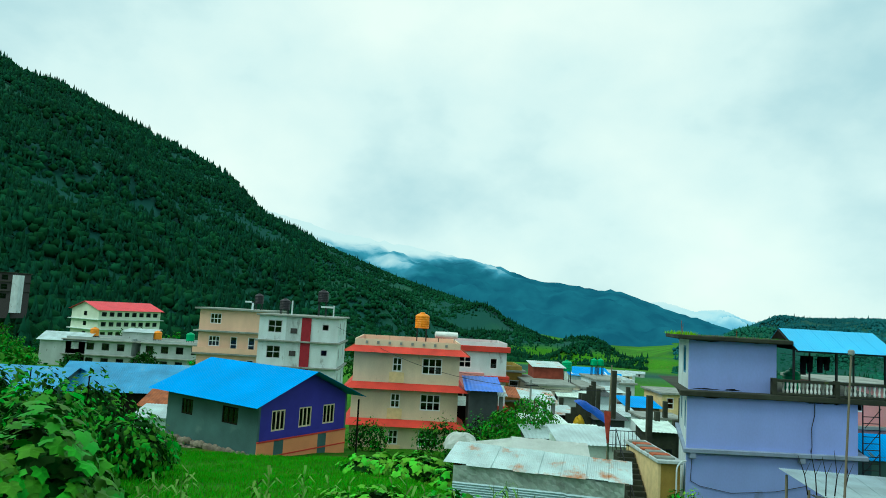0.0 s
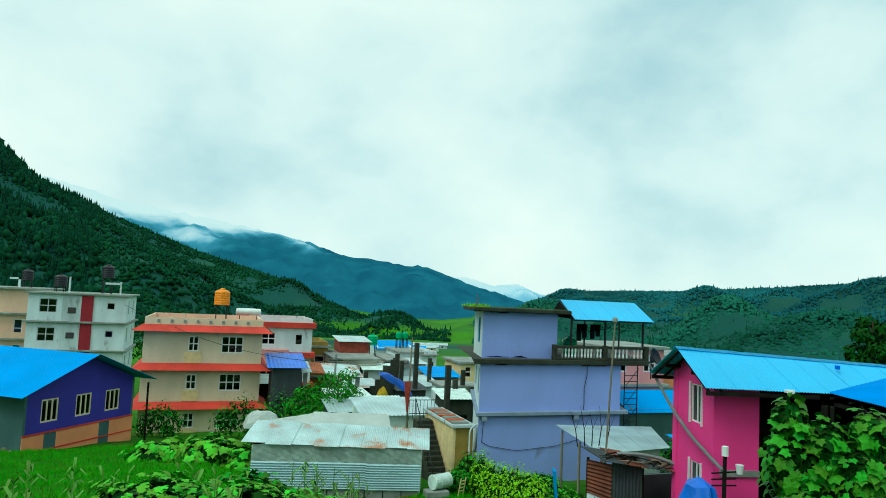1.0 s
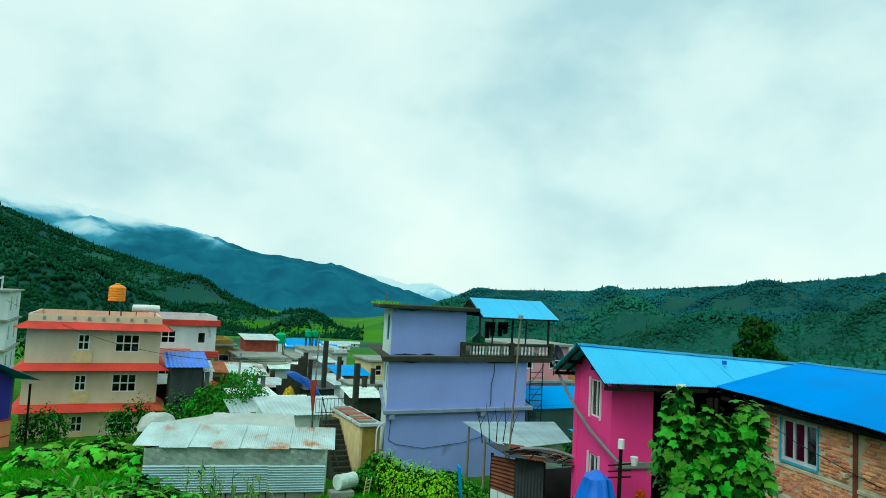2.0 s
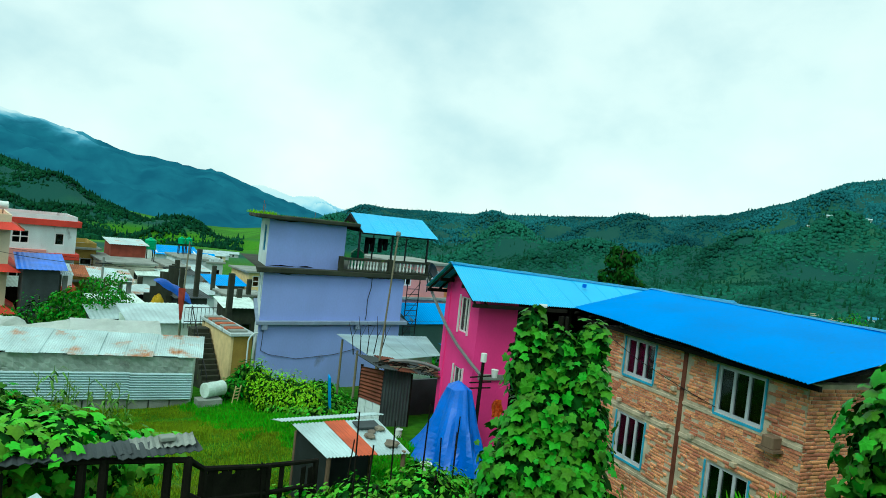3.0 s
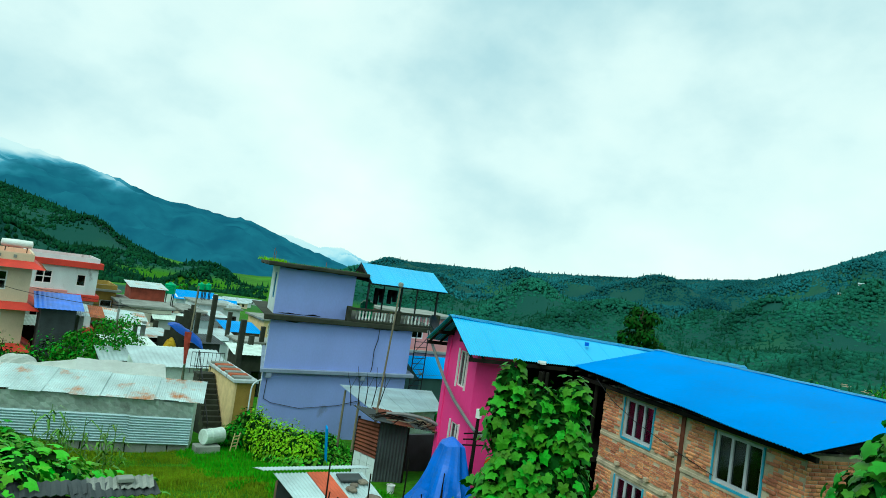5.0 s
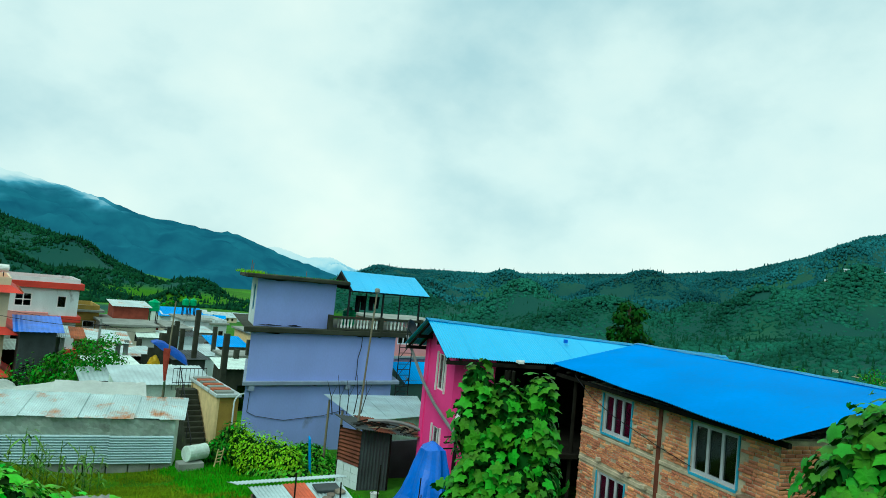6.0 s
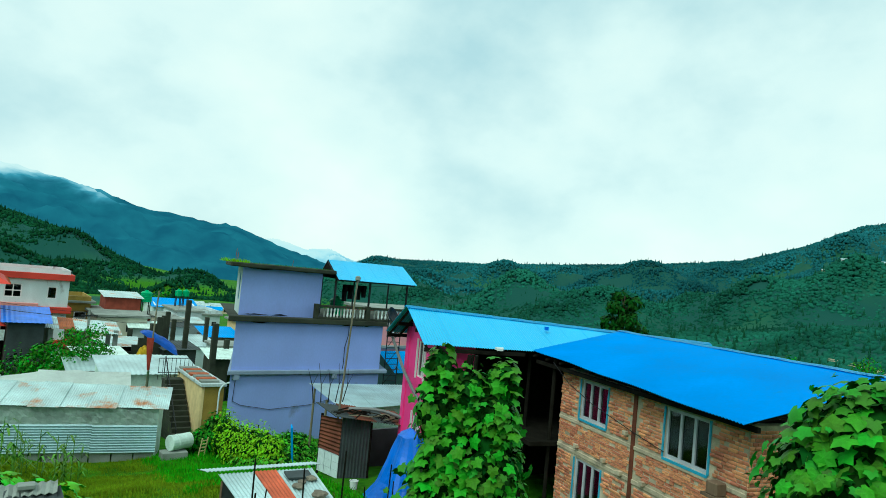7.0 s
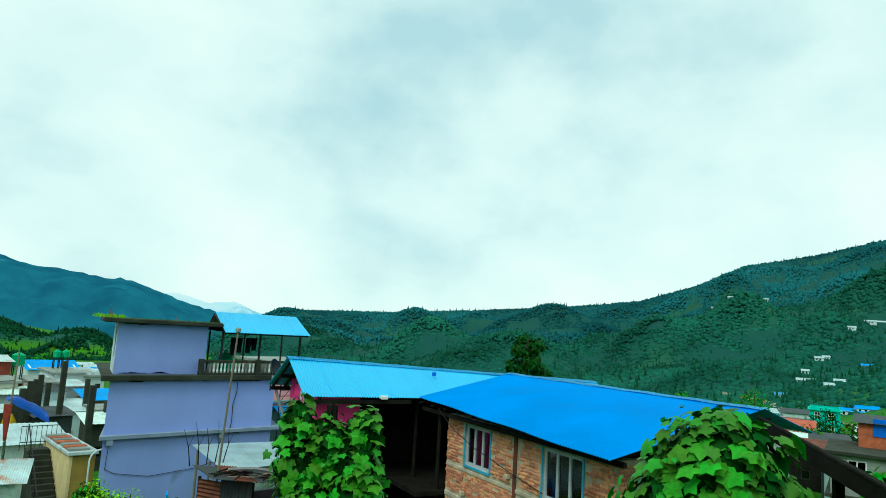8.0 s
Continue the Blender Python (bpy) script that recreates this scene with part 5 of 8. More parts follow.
# ---- generic town building ----
def building(name, label, m, w, d, storeys, sh, wall, z0=-3.0, t=0.2, front=(), left=(), right=(), slab="concrete", over=0.25, slab_h=0.2,
             roof="flat", roof_mat="concrete", parapet=0.0, frame="frame_white", rise=1.5, category="house", group="", side=None, eave_drop=0.0, side_frame=None, bars=0):
    """front, left, right: windows per wall as (centre along the wall, sill over the floor, width, height, columns), repeated at each storey,
    or with a sixth number for one storey only."""
    h = thing(name, m, label, category, group)
    faces = (("front_wall", Matrix.Identity(4), w, front, wall), ("left_wall", pose(0, d - t, 0, 0, 0, -90), d - 2 * t, left, side or wall), ("right_wall", pose(w, t, 0, 0, 0, 90), d - 2 * t, right, side or wall), ("back_wall", pose(w, d, 0, 0, 0, 180), w, (), wall))
    top = storeys * sh
    for nm, fm, length, wins, mt in faces:
        opens, spec = [], []
        for win in wins:
            for s in range(storeys) if len(win) == 5 else (win[5],):
                o = (win[0] - win[2] / 2, win[0] + win[2] / 2, s * sh + win[1], s * sh + win[1] + win[3])
                opens.append(o)
                spec.append((o, win[4]))
        bm = bmesh.new()
        wall_cells(bm, length, z0, top, t, opens, fm)
        part(nm, bm, M[mt], h)
        for o, cols in spec:
            window(h, fm, *o, cols=cols, frame=side_frame if side_frame and "right" in nm else frame, bar=0.08, rows=1 if bars else 2 if o[3] - o[2] > 1.0 else 1)
    if slab:
        for s in range(1, storeys + (roof == "flat")):
            bm = bmesh.new()
            z = s * sh
            if eave_drop:
                v = [bm.verts.new(p) for p in ((-over, -over, z - eave_drop), (w + over, -over, z - eave_drop), (w + over, d + over, z - eave_drop), (-over, d + over, z - eave_drop),
                                               (-0.01, -0.01, z + 0.12), (w + 0.01, -0.01, z + 0.12), (w + 0.01, d, z + 0.12), (-0.01, d, z + 0.12))]
                for f in ((3, 2, 1, 0), (4, 5, 6, 7), (0, 1, 5, 4), (1, 2, 6, 5), (2, 3, 7, 6), (3, 0, 4, 7)):
                    bm.faces.new([v[i] for i in f])
            else:
                box(bm, -over, w + over, -over, d + over, z - slab_h * 0.5, z + slab_h * 0.5, bevel=0.02)
            part("slab" if not eave_drop else "eave", bm, M[slab], h)
    if roof == "flat" and parapet:
        for x0, x1, y0, y1 in ((0, w, 0, 0.12), (0, w, d - 0.12, d), (0, 0.12, 0.12, d - 0.12), (w - 0.12, w, 0.12, d - 0.12)):
            bm = bmesh.new()
            box(bm, x0, x1, y0, y1, top + 0.1, top + 0.1 + parapet)
            part("parapet", bm, M[wall], h)
    if roof == "gable":       # ridge along x
        for sgn, nm in ((-1, "roof_front"), (1, "roof_back")):
            bm = bmesh.new()
            y = -over if sgn < 0 else d + over
            sheet(bm, lerp3((-over, d / 2, top + rise), (w + over, d / 2, top + rise)), lerp3((-over, y, top - 0.15), (w + over, y, top - 0.15)), max(8, int(w * 6)), 0.01)
            part(nm, bm, M[roof_mat], h)
        for x in (0.0, w - t):
            bm = bmesh.new()
            v = [bm.verts.new(p) for p in ((x, 0, top), (x, d, top), (x, d / 2, top + rise - 0.06), (x + t, 0, top), (x + t, d, top), (x + t, d / 2, top + rise - 0.06))]
            for f in ((2, 1, 0), (3, 4, 5), (0, 3, 5, 2), (2, 5, 4, 1)):
                bm.faces.new([v[i] for i in f])
            part("gable", bm, M[side or wall], h)
    if roof == "shed":
        bm = bmesh.new()
        sheet(bm, lerp3((-over, d + over, top + rise), (w + over, d + over, top + rise)), lerp3((-over, -over, top), (w + over, -over, top)), max(6, int(w * 5)), 0.012)
        part("roof_sheet", bm, M[roof_mat], h)
    return h


def tank(name, x, y, z, r, height, mtl, label, legs=0.0):
    ob = thing(name, pose(x, y, z), label, "water tank", "rooftop water tanks")
    bm = bmesh.new()
    p = [(r * 0.96, legs), (r, legs + 0.04)]
    for k in range(5):
        a = legs + 0.05 + height * 0.75 * k / 5
        p += [(r, a + 0.02), (r * 0.965, a + height * 0.06), (r, a + height * 0.1)]
    p += [(r, legs + height * 0.82), (r * 0.75, legs + height * 0.93), (r * 0.35, legs + height)]
    lathe(bm, p, None, 18)
    part("body", bm, M[mtl], ob, smooth=False)
    bm = bmesh.new()
    lathe(bm, ((r * 0.34, legs + height), (r * 0.36, legs + height + 0.05), (r * 0.2, legs + height + 0.09)), None, 14)
    part("lid", bm, M[mtl], ob)
    if legs:
        for sx, sy in ((-1, -1), (1, -1), (1, 1), (-1, 1)):
            bm = bmesh.new()
            box(bm, sx * r * 0.65 - 0.04, sx * r * 0.65 + 0.04, sy * r * 0.65 - 0.04, sy * r * 0.65 + 0.04, 0, legs)
            part("leg", bm, M["metal_dark"], ob)
    return ob


# ---- houses across the field ----
def town_left():
    # cream house with red eaves
    h = building("cream_house", "cream three-storey house with sloping red concrete eaves", pose(-3.55, 48, -2.65), 7.9, 8.0, 3, 2.65, "cream", z0=-1.5,
                 front=((5.85, 0.85, 1.5, 1.2, 3), (3.25, 0.95, 0.7, 1.05, 2)), right=((2.0, 0.8, 1.1, 1.2, 2),), slab="red", over=0.7, eave_drop=0.32, parapet=0.5)
    for s in range(3):
        bm = bmesh.new()
        box(bm, 2.7, 3.8, -0.05, 0.0, s * 2.65 + 0.15, s * 2.65 + 0.9)
        part("apron_panel", bm, M["yellow_paint"], h)
    for x in np.arange(0.8, 7.6, 0.85):
        bm = bmesh.new()
        box(bm, x, x + 0.18, -0.05, 0.12, 8.22, 8.42)
        part("parapet_vent", bm, M["concrete"], h)
    for x in (-0.62, 8.52):
        for k in range(9):
            bm = bmesh.new()
            y = -0.5 + k * 0.95
            box(bm, x - 0.08, x + 0.08, y, y + 0.14, 7.66, 7.74)
            part("eave_tile", bm, M["terracotta"], h)
    tank("water_tank", 1.4, 50, 5.85, 0.55, 1.15, "tank_orange", "orange plastic water tank on a rooftop stand", legs=1.0)
    ob = thing("solar_heater", pose(2.4, 49.0, 5.9), "white cylindrical solar water heater on the roof", "water heater")
    bm = bmesh.new()
    lathe(bm, ((0.05, 0), (0.24, 0.05), (0.26, 0.9), (0.24, 1.75), (0.05, 1.8)), pose(0, 0, 0.55, 0, 90, 0), 16)
    part("cylinder", bm, M["plastic_white"], ob)
    for x in (0.3, 1.5):
        bm = bmesh.new()
        rod(bm, (x, 0, 0), (x, 0, 0.45), 0.03)
        part("leg", bm, M["metal_dark"], ob)
    # white block with red stair strip
    h = building("white_house", "stained white concrete house with a dark red stair strip", pose(-15.8, 70, -1.3), 8.5, 8.0, 3, 2.72, "white", z0=-4,
                 front=((1.7, 0.85, 1.5, 1.35, 2), (7.1, 1.3, 0.75, 0.7, 1)), right=((1.5, 0.8, 0.9, 1.4, 2), (5.2, 0.8, 0.9, 1.4, 2)), over=0.3, slab_h=0.18, frame="frame_grey")
    bm = bmesh.new()
    box(bm, 4.55, 5.55, -0.12, 0.0, -3, 8.0)
    part("stair_strip", bm, M["red_dark"], h)
    bm = bmesh.new()
    box(bm, 2.9, 4.53, -0.08, 0.0, -3, 8.0)
    part("stained_panel", bm, M["white_dirty"], h)
    # dark panels on the wall stand for the shade inside vents
    for z in (1.2, 3.9, 6.3):
        bm = bmesh.new()
        box(bm, 3.4, 4.1, -0.12, -0.08, z, z + 0.55)
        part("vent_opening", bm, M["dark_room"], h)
    for x, y, hh in ((3.2, 0.5, 1.6), (7.7, 0.5, 1.3)):
        bm = bmesh.new()
        box(bm, x, x + 0.14, y, y + 0.14, 8.2, 8.2 + hh)
        part("column_stub", bm, M["white"], h)
    bm = bmesh.new()
    box(bm, 6.4, 7.7, 0.4, 0.65, 9.2, 9.4)
    part("beam_stub", bm, M["white"], h)
    tank("water_tank", -9.6, 73, 6.95, 0.6, 1.3, "tank_black", "black plastic water tank on a tall frame", legs=1.6)
    tank("water_tank", -14.0, 74, 6.95, 0.6, 1.2, "tank_black", "black plastic water tank on a flat roof", legs=0.5)
    # peach block
    h = building("peach_house", "peach plastered three-storey house with open balconies", pose(-24.7, 78, -0.9), 8.2, 8.0, 3, 2.65, "peach", z0=-5,
                 front=((1.9, 0.9, 1.3, 1.2, 3), (4.2, 0.2, 0.8, 1.9, 1, 1), (6.3, 0.2, 0.8, 1.9, 1, 1), (4.2, 0.2, 0.8, 1.9, 1, 0), (6.3, 0.2, 0.8, 1.9, 1, 0)), over=0.5)
    for s in (0, 1):
        bm = bmesh.new()
        box(bm, -0.4, 8.5, -0.5, -0.42, s * 2.65 + 0.12, s * 2.65 + 0.75)
        part("balcony_front", bm, M["peach"], h)
    bm = bmesh.new()
    box(bm, 5.9, 6.1, 0.3, 0.5, 8.0, 9.1)
    box(bm, 5.1, 6.1, 0.3, 0.5, 8.9, 9.1)
    part("column_stub", bm, M["white"], h)
    tank("water_tank", -18.6, 81, 7.1, 0.55, 1.2, "tank_black", "black plastic water tank on a flat roof", legs=0.8)
    # indigo and grey-green house with the blue roof
    h = building("blue_roofed_house", "grey-green and indigo boarded house under a bright blue roof", pose(-14.1, 40.3, 0, 0, 0, -36.9), 8.4, 7.0, 1, 2.72, "grey_green", z0=-2.0, t=0.15,
                 front=((2.0, 1.25, 1.1, 0.9, 3), (6.0, 1.25, 1.4, 0.95, 3)), right=((1.3, 1.05, 1.0, 1.15, 3), (3.35, 1.05, 1.0, 1.15, 3), (5.3, 1.05, 1.0, 1.15, 3)),
                 roof="gable", roof_mat="blue_roof", over=0.85, rise=1.6, slab=None, frame="wood_dark", side="purple", side_frame="cream", bars=4)
    for y0, y1, z0, z1, mt, nm in ((0.0, 1.2, -1.6, 0.5, "orange_plaster", "plinth_panel"), (1.9, 4.6, -1.6, 0.5, "orange_plaster", "plinth_panel"), (5.3, 7.0, -1.6, 0.5, "orange_plaster", "plinth_panel"),
                                   (1.2, 1.9, -1.6, 0.5, "grey_green", "plinth_door"), (4.6, 5.3, -1.6, 0.5, "grey_green", "plinth_door"), (0.0, 7.0, 0.52, 0.6, "red", "red_band"), (0.0, 7.0, -0.32, -0.25, "red", "red_band")):
        bm = bmesh.new()
        box(bm, 8.4, 8.44 if "band" not in nm else 8.47, y0, y1, z0, z1)
        part(nm, bm, M[mt], h)
    bm = bmesh.new()
    rod(bm, (8.9, 7.6, -1.2), (8.95, 7.5, 2.4), 0.06)
    part("porch_post", bm, M["wood_dark"], h)
    for k in range(40):
        x, row = 0.1 + 8.2 * (k // 2) / 20, k % 2
        bm = bmesh.new()
        bmesh.ops.create_icosphere(bm, subdivisions=2, radius=0.28, matrix=pose(x + 0.2 * row, -0.08, -0.22 - 0.4 * row - 0.05 * (k % 3)) @ Matrix.Diagonal((1.0, 0.5, 0.8, 1)))
        for v in bm.verts:
            v.co += v.normal * 0.06 * noise.noise(v.co * 4)
        part("stone", bm, M["stone"], h)
    # school with the red roof
    building("school_building", "pale green three-storey building under a red tin roof", pose(-93.7, 200, -6.0, 0, 0, 60), 22, 13, 3, 3.0, "pale_green", z0=-6,
             front=tuple((1.8 + 2.6 * k, 1.0, 1.6, 1.3, 1) for k in range(8)), left=((6.5, 1.0, 1.5, 1.3, 1),), roof="gable", roof_mat="red_roof", rise=2.4, over=0.8, slab="white", frame="metal_dark", category="school")
    h = building("dark_apartment_block", "dark unfinished block with a white stair tower", pose(-150.5, 228, 3.6), 14, 10, 3, 3.2, "dark_room", z0=-6, front=tuple((2 + 3 * k, 0.6, 2.2, 1.8, 1) for k in range(4)), over=0.4, slab="mossy", frame="metal_dark", category="building")
    bm = bmesh.new()
    box(bm, 14.2, 16.4, -1.0, 2.0, -4, 8.8)
    part("stair_tower", bm, M["white"], h)
    # low pale houses
    for x, w, lab in ((-61.4, 11.6, "pale blue-grey two-storey house with flat roof"), (-48.2, 10.6, "pale grey two-storey house with dark flat roof")):
        building("pale_house", lab, pose(x, 120, -5.7), w, 8, 2, 2.65, "pale_grey", z0=-4, front=tuple((1.6 + 2.7 * k, 0.9, 1.3, 1.25, 2) for k in range(4)), over=0.6, parapet=0.4, frame="metal_dark")
    for x, mt in ((-58.0, "tank_orange"), (-46.5, "tank_orange"), (-40.5, "tank_green")):
        tank("water_tank", x, 123, -0.35, 0.75, 1.5, mt, "orange plastic water tank on a flat roof" if "orange" in mt else "green plastic water tank on a flat roof", legs=0.5)
    building("upper_room", "small pale rooftop room with tin cover", pose(-52.5, 122, -0.3), 5.5, 3.5, 1, 1.6, "pale_grey", z0=0, roof="shed", roof_mat="tin_clean", rise=0.5, slab=None)
    # low roofs at the field's edge
    building("tin_roofed_house", "low house under a wide faded light blue tin roof", pose(-38.0, 50, -1.8), 11.0, 9.0, 1, 2.2, "grey_green", z0=-2, roof="gable", roof_mat="old_blue_roof", rise=1.5, over=0.5, slab=None)
    building("blue_roofed_cottage", "low dark cottage under a pale blue tin roof", pose(-27.6, 53, -1.8, 0, 0, 8), 10.0, 8.0, 1, 2.2, "wood_dark", z0=-2, roof="gable", roof_mat="old_blue_roof", rise=1.8, over=0.5, slab=None)
    building("rusty_lean_to", "rusty tin lean-to beside the cottage", pose(-19.2, 49, -1.9), 3.2, 2.6, 1, 1.9, "wood", z0=-1, roof="shed", roof_mat="rust", rise=0.9, slab=None, category="shed")
    building("grey_lean_to", "small grey tin lean-to in the weeds", pose(-17.5, 44, -1.4), 2.8, 2.2, 1, 1.5, "tin_dull", z0=-1, roof="shed", roof_mat="tin_clean", rise=0.5, slab=None, category="shed")
    building("white_tin_house", "small house under a white tin roof", pose(-66, 120, -3.2), 8, 5, 1, 2.6, "pale_grey", z0=-2, roof="gable", roof_mat="tin_clean", rise=1.3, over=0.5, slab=None)


town_left()


def town_centre():
    h = building("striped_house", "white and salmon house with red bands", pose(4.2, 60, -3.1), 5.4, 7, 3, 2.7, "white", z0=-2, front=((1.5, 0.9, 1.2, 1.1, 2), (4.2, 0.9, 0.7, 1.0, 1)), right=((3.0, 0.9, 1.0, 1.1, 2),), slab="red", over=0.3, slab_h=0.5, parapet=0.5)
    bm = bmesh.new()
    box(bm, 0.0, 3.3, -0.6, 0.0, 4.4, 5.9)
    part("balcony", bm, M["salmon"], h)
    building("brown_house", "stained ochre house with a dark flat roof", pose(7.9, 66, -3.4), 4.2, 6, 2, 3.0, "ochre", z0=-2, front=((1.2, 0.9, 1.0, 1.2, 1), (3.4, 0.9, 1.0, 1.2, 1)), over=0.4, parapet=0.4)
    tank("water_tank", 9.4, 66.8, 2.75, 0.5, 1.0, "tank_orange", "small orange plastic water tank on a roof")
    building("pale_low_house", "cream plastered low house with small square windows", pose(11.9, 60, -3.1), 4.0, 9, 2, 2.55, "cream_pale", z0=-2, front=((1.1, 1.2, 0.5, 0.6, 1), (2.6, 1.2, 0.5, 0.6, 1)), over=0.25, parapet=0.0, frame="metal_dark")
    building("brick_roof_room", "red brick rooftop room under rusty tin", pose(13.2, 65.2, 2.05), 3.0, 3.5, 1, 1.2, "brick_red", z0=-0.2, roof="shed", roof_mat="tin", rise=0.35, over=0.25, slab=None)
    tank("water_tank", 17.3, 68.5, 1.4, 0.55, 1.1, "tank_green", "green plastic water tank on a stand", legs=1.3)
    tank("water_tank", 21.35, 72.6, 2.0, 0.36, 0.7, "tank_green", "small green plastic water tank on a tall stand", legs=1.2)
    tank("water_tank", 22.2, 72.9, 2.0, 0.36, 0.7, "tank_green", "small green plastic water tank on a tall stand", legs=1.2)
    building("dark_brick_house", "unfinished dark brick house behind concrete columns", pose(17.0, 67, -3.6), 5.0, 6, 2, 2.45, "brick_red", z0=-2, over=0.3)
    building("far_blue_roof_house", "long low house under a bright blue roof", pose(20.4, 79, -2.2), 4.6, 6, 1, 3.8, "white", z0=-3, roof="gable", roof_mat="blue_roof", rise=0.7, over=0.4, slab=None)
    building("white_flat_house", "white flat-roofed house with dark windows", pose(20.3, 68, -3.4), 2.5, 6, 2, 2.7, "white", z0=-2, front=((0.7, 0.9, 0.6, 0.9, 1), (1.8, 0.9, 0.6, 0.9, 1)), over=0.2, frame="metal_dark")
    building("white_flat_house", "small white flat-roofed house with black windows", pose(23.7, 72, -3.8), 2.2, 6, 2, 2.6, "white", z0=-2, front=((0.6, 0.9, 0.5, 0.9, 1), (1.6, 0.9, 0.5, 0.9, 1)), over=0.25, parapet=0.3, frame="metal_dark")
    building("cream_block", "plain cream block beside the stepped wall", pose(17.4, 62, -3.1), 2.0, 4, 2, 2.4, "cream_pale", z0=-2, front=((1.0, 1.2, 0.5, 0.6, 1),), over=0.15)
    building("white_shopfront", "white low shop with dark bars on its wall", pose(19.8, 52, -2.4), 3.4, 3, 1, 3.0, "white", z0=-2, front=((0.7, 1.4, 0.5, 0.5, 1), (1.7, 1.4, 0.5, 0.5, 1), (2.7, 1.4, 0.5, 0.5, 1)), over=0.2, frame="metal_dark")
    w = thing("stepped_wall", pose(12.6, 50, -3.0), "black stepped concrete wall of an unfinished house", "wall")
    for k, top in enumerate((3.4, 3.9, 4.4, 5.0, 5.5, 6.0)):
        bm = bmesh.new()
        box(bm, 0.4 * k, 0.4 * k + 0.395, 0, 0.25, -1.0, top, bevel=0.015)
        part("wall_step", bm, M["mossy"], w)
    building("blue_roof_shack", "shack under a blue tin roof", pose(21.2, 60, -3.1), 3.0, 3.4, 1, 3.5, "wood", z0=-2, roof="shed", roof_mat="blue_roof", rise=0.6, over=0.3, slab=None)
    building("yellow_house", "pale yellow house with red tiled roof edge", pose(25.2, 62, -3.0), 3.4, 5, 2, 2.3, "yellow_paint", z0=-2, front=((0.8, 0.8, 0.7, 1.1, 1), (2.4, 0.8, 0.7, 1.1, 1)), slab="concrete", over=0.3)
    building("white_shack", "white low shack with tin roof", pose(16.6, 56.5, -3.0), 4.4, 4, 1, 3.0, "white", z0=-2, roof="shed", roof_mat="tin_clean", rise=0.5, over=0.3, slab=None, front=((1.2, 0.9, 0.7, 0.8, 1),))
    building("timber_house", "blue tarpaulin-covered timber house", pose(5.1, 46.6, -1.4), 2.0, 3, 1, 4.1, "dark_tin", z0=-1, roof="shed", roof_mat="blue_tarp", rise=0.7, over=0.4, slab=None)
    # open shed on concrete posts with a rusty tin roof
    h = thing("open_shed", pose(7.1, 47.2, -1.8), "open concrete-post shed with rusty tin roof", "shed")
    for k in range(5):
        bm = bmesh.new()
        sheet(bm, lerp3((0.95 * k, 3.5, 4.55 - 0.06 * k), (0.95 * k + 0.97, 3.5, 4.5 - 0.06 * k)), lerp3((0.95 * k - 0.1, 0, 4.15 - 0.08 * k), (0.95 * k + 0.87, 0, 4.1 - 0.08 * k)), 8, 0.02)
        part("roof_sheet", bm, M["rust"] if k == 1 else M["tin"], h)
    for x in (0.3, 2.3, 4.2):
        for y in (0.3, 3.2):
            bm = bmesh.new()
            box(bm, x, x + 0.28, y, y + 0.28, -1.0, 4.0)
            part("post", bm, M["concrete"], h)
    # bare concrete columns of unfinished houses
    for x, y, top in ((15.9, 40, 3.7), (16.7, 50, 4.4), (14.9, 53, 2.2), (15.6, 52.5, 2.9), (16.2, 54, 3.1), (20.5, 58, 2.4), (21.6, 52, 2.0), (22.3, 50.5, 2.5), (18.3, 45, 2.1), (19.2, 44, 1.7), (13.5, 54, 1.6), (12.6, 55, 1.0), (17.2, 56, 2.3)):
        bm = bmesh.new()
        box(bm, -0.17, 0.17, -0.17, 0.17, -1.0 - top * 0 , top + 3.0, bevel=0.02)
        ob = link_mesh("concrete_column", bm, M["mossy"])
        ob.location = (x, y, -3.0)
        tagged(ob, "bare dark concrete column of an unfinished house", "column", "bare columns")
    # heap under a blue tarpaulin
    def tarp_heap(name, m, lx, ly, lz, mtl, label, seed, category="tarpaulin", tent=False):
        bm = bmesh.new()
        n = 18
        grid = []
        for i in range(n + 1):
            row = []
            for j in range(n + 1):
                u, v = i / n * 2 - 1, j / n * 2 - 1
                z = (1 - abs(u) ** 3) * (1 - abs(v) ** 3) if not tent else (1 - abs(v)) * (0.85 + 0.15 * u)
                z = max(z, 0.0) ** 0.7 + (0.14 if not tent else 0.05) * noise.noise(Vector((u * 2.5 + seed, v * 2.5, 0))) + 0.08 * abs(noise.noise(Vector((u * 7, v * 7 + seed, 3))))
                row.append(bm.verts.new((u * lx / 2, v * ly / 2, z * lz)))
            grid.append(row)
        for i in range(n):
            for j in range(n):
                bm.faces.new((grid[i][j], grid[i + 1][j], grid[i + 1][j + 1], grid[i][j + 1]))
        bmesh.ops.solidify(bm, geom=bm.faces[:], thickness=0.02)
        ob = link_mesh(name, bm, M[mtl])
        ob.matrix_world = m
        return tagged(ob, label, category)
    tarp_heap("blue_tarp", pose(14.05, 46.5, 1.5, 0, 31, -8), 2.9, 1.8, 0.5, "blue_tarp", "blue tarpaulin sagging over a heap", 2.0)
    tarp_heap("yellow_sheet", pose(13.0, 46.0, 0.0, 0, 0, 10), 1.0, 0.8, 1.3, "plastic_yellow", "yellow plastic sheet over a stack", 5.0)
    tarp_heap("grey_rubble", pose(3.9, 37.5, 0.45), 2.0, 1.6, 0.8, "plastic_white", "heap of grey sacks and rubble", 8.0, "heap")
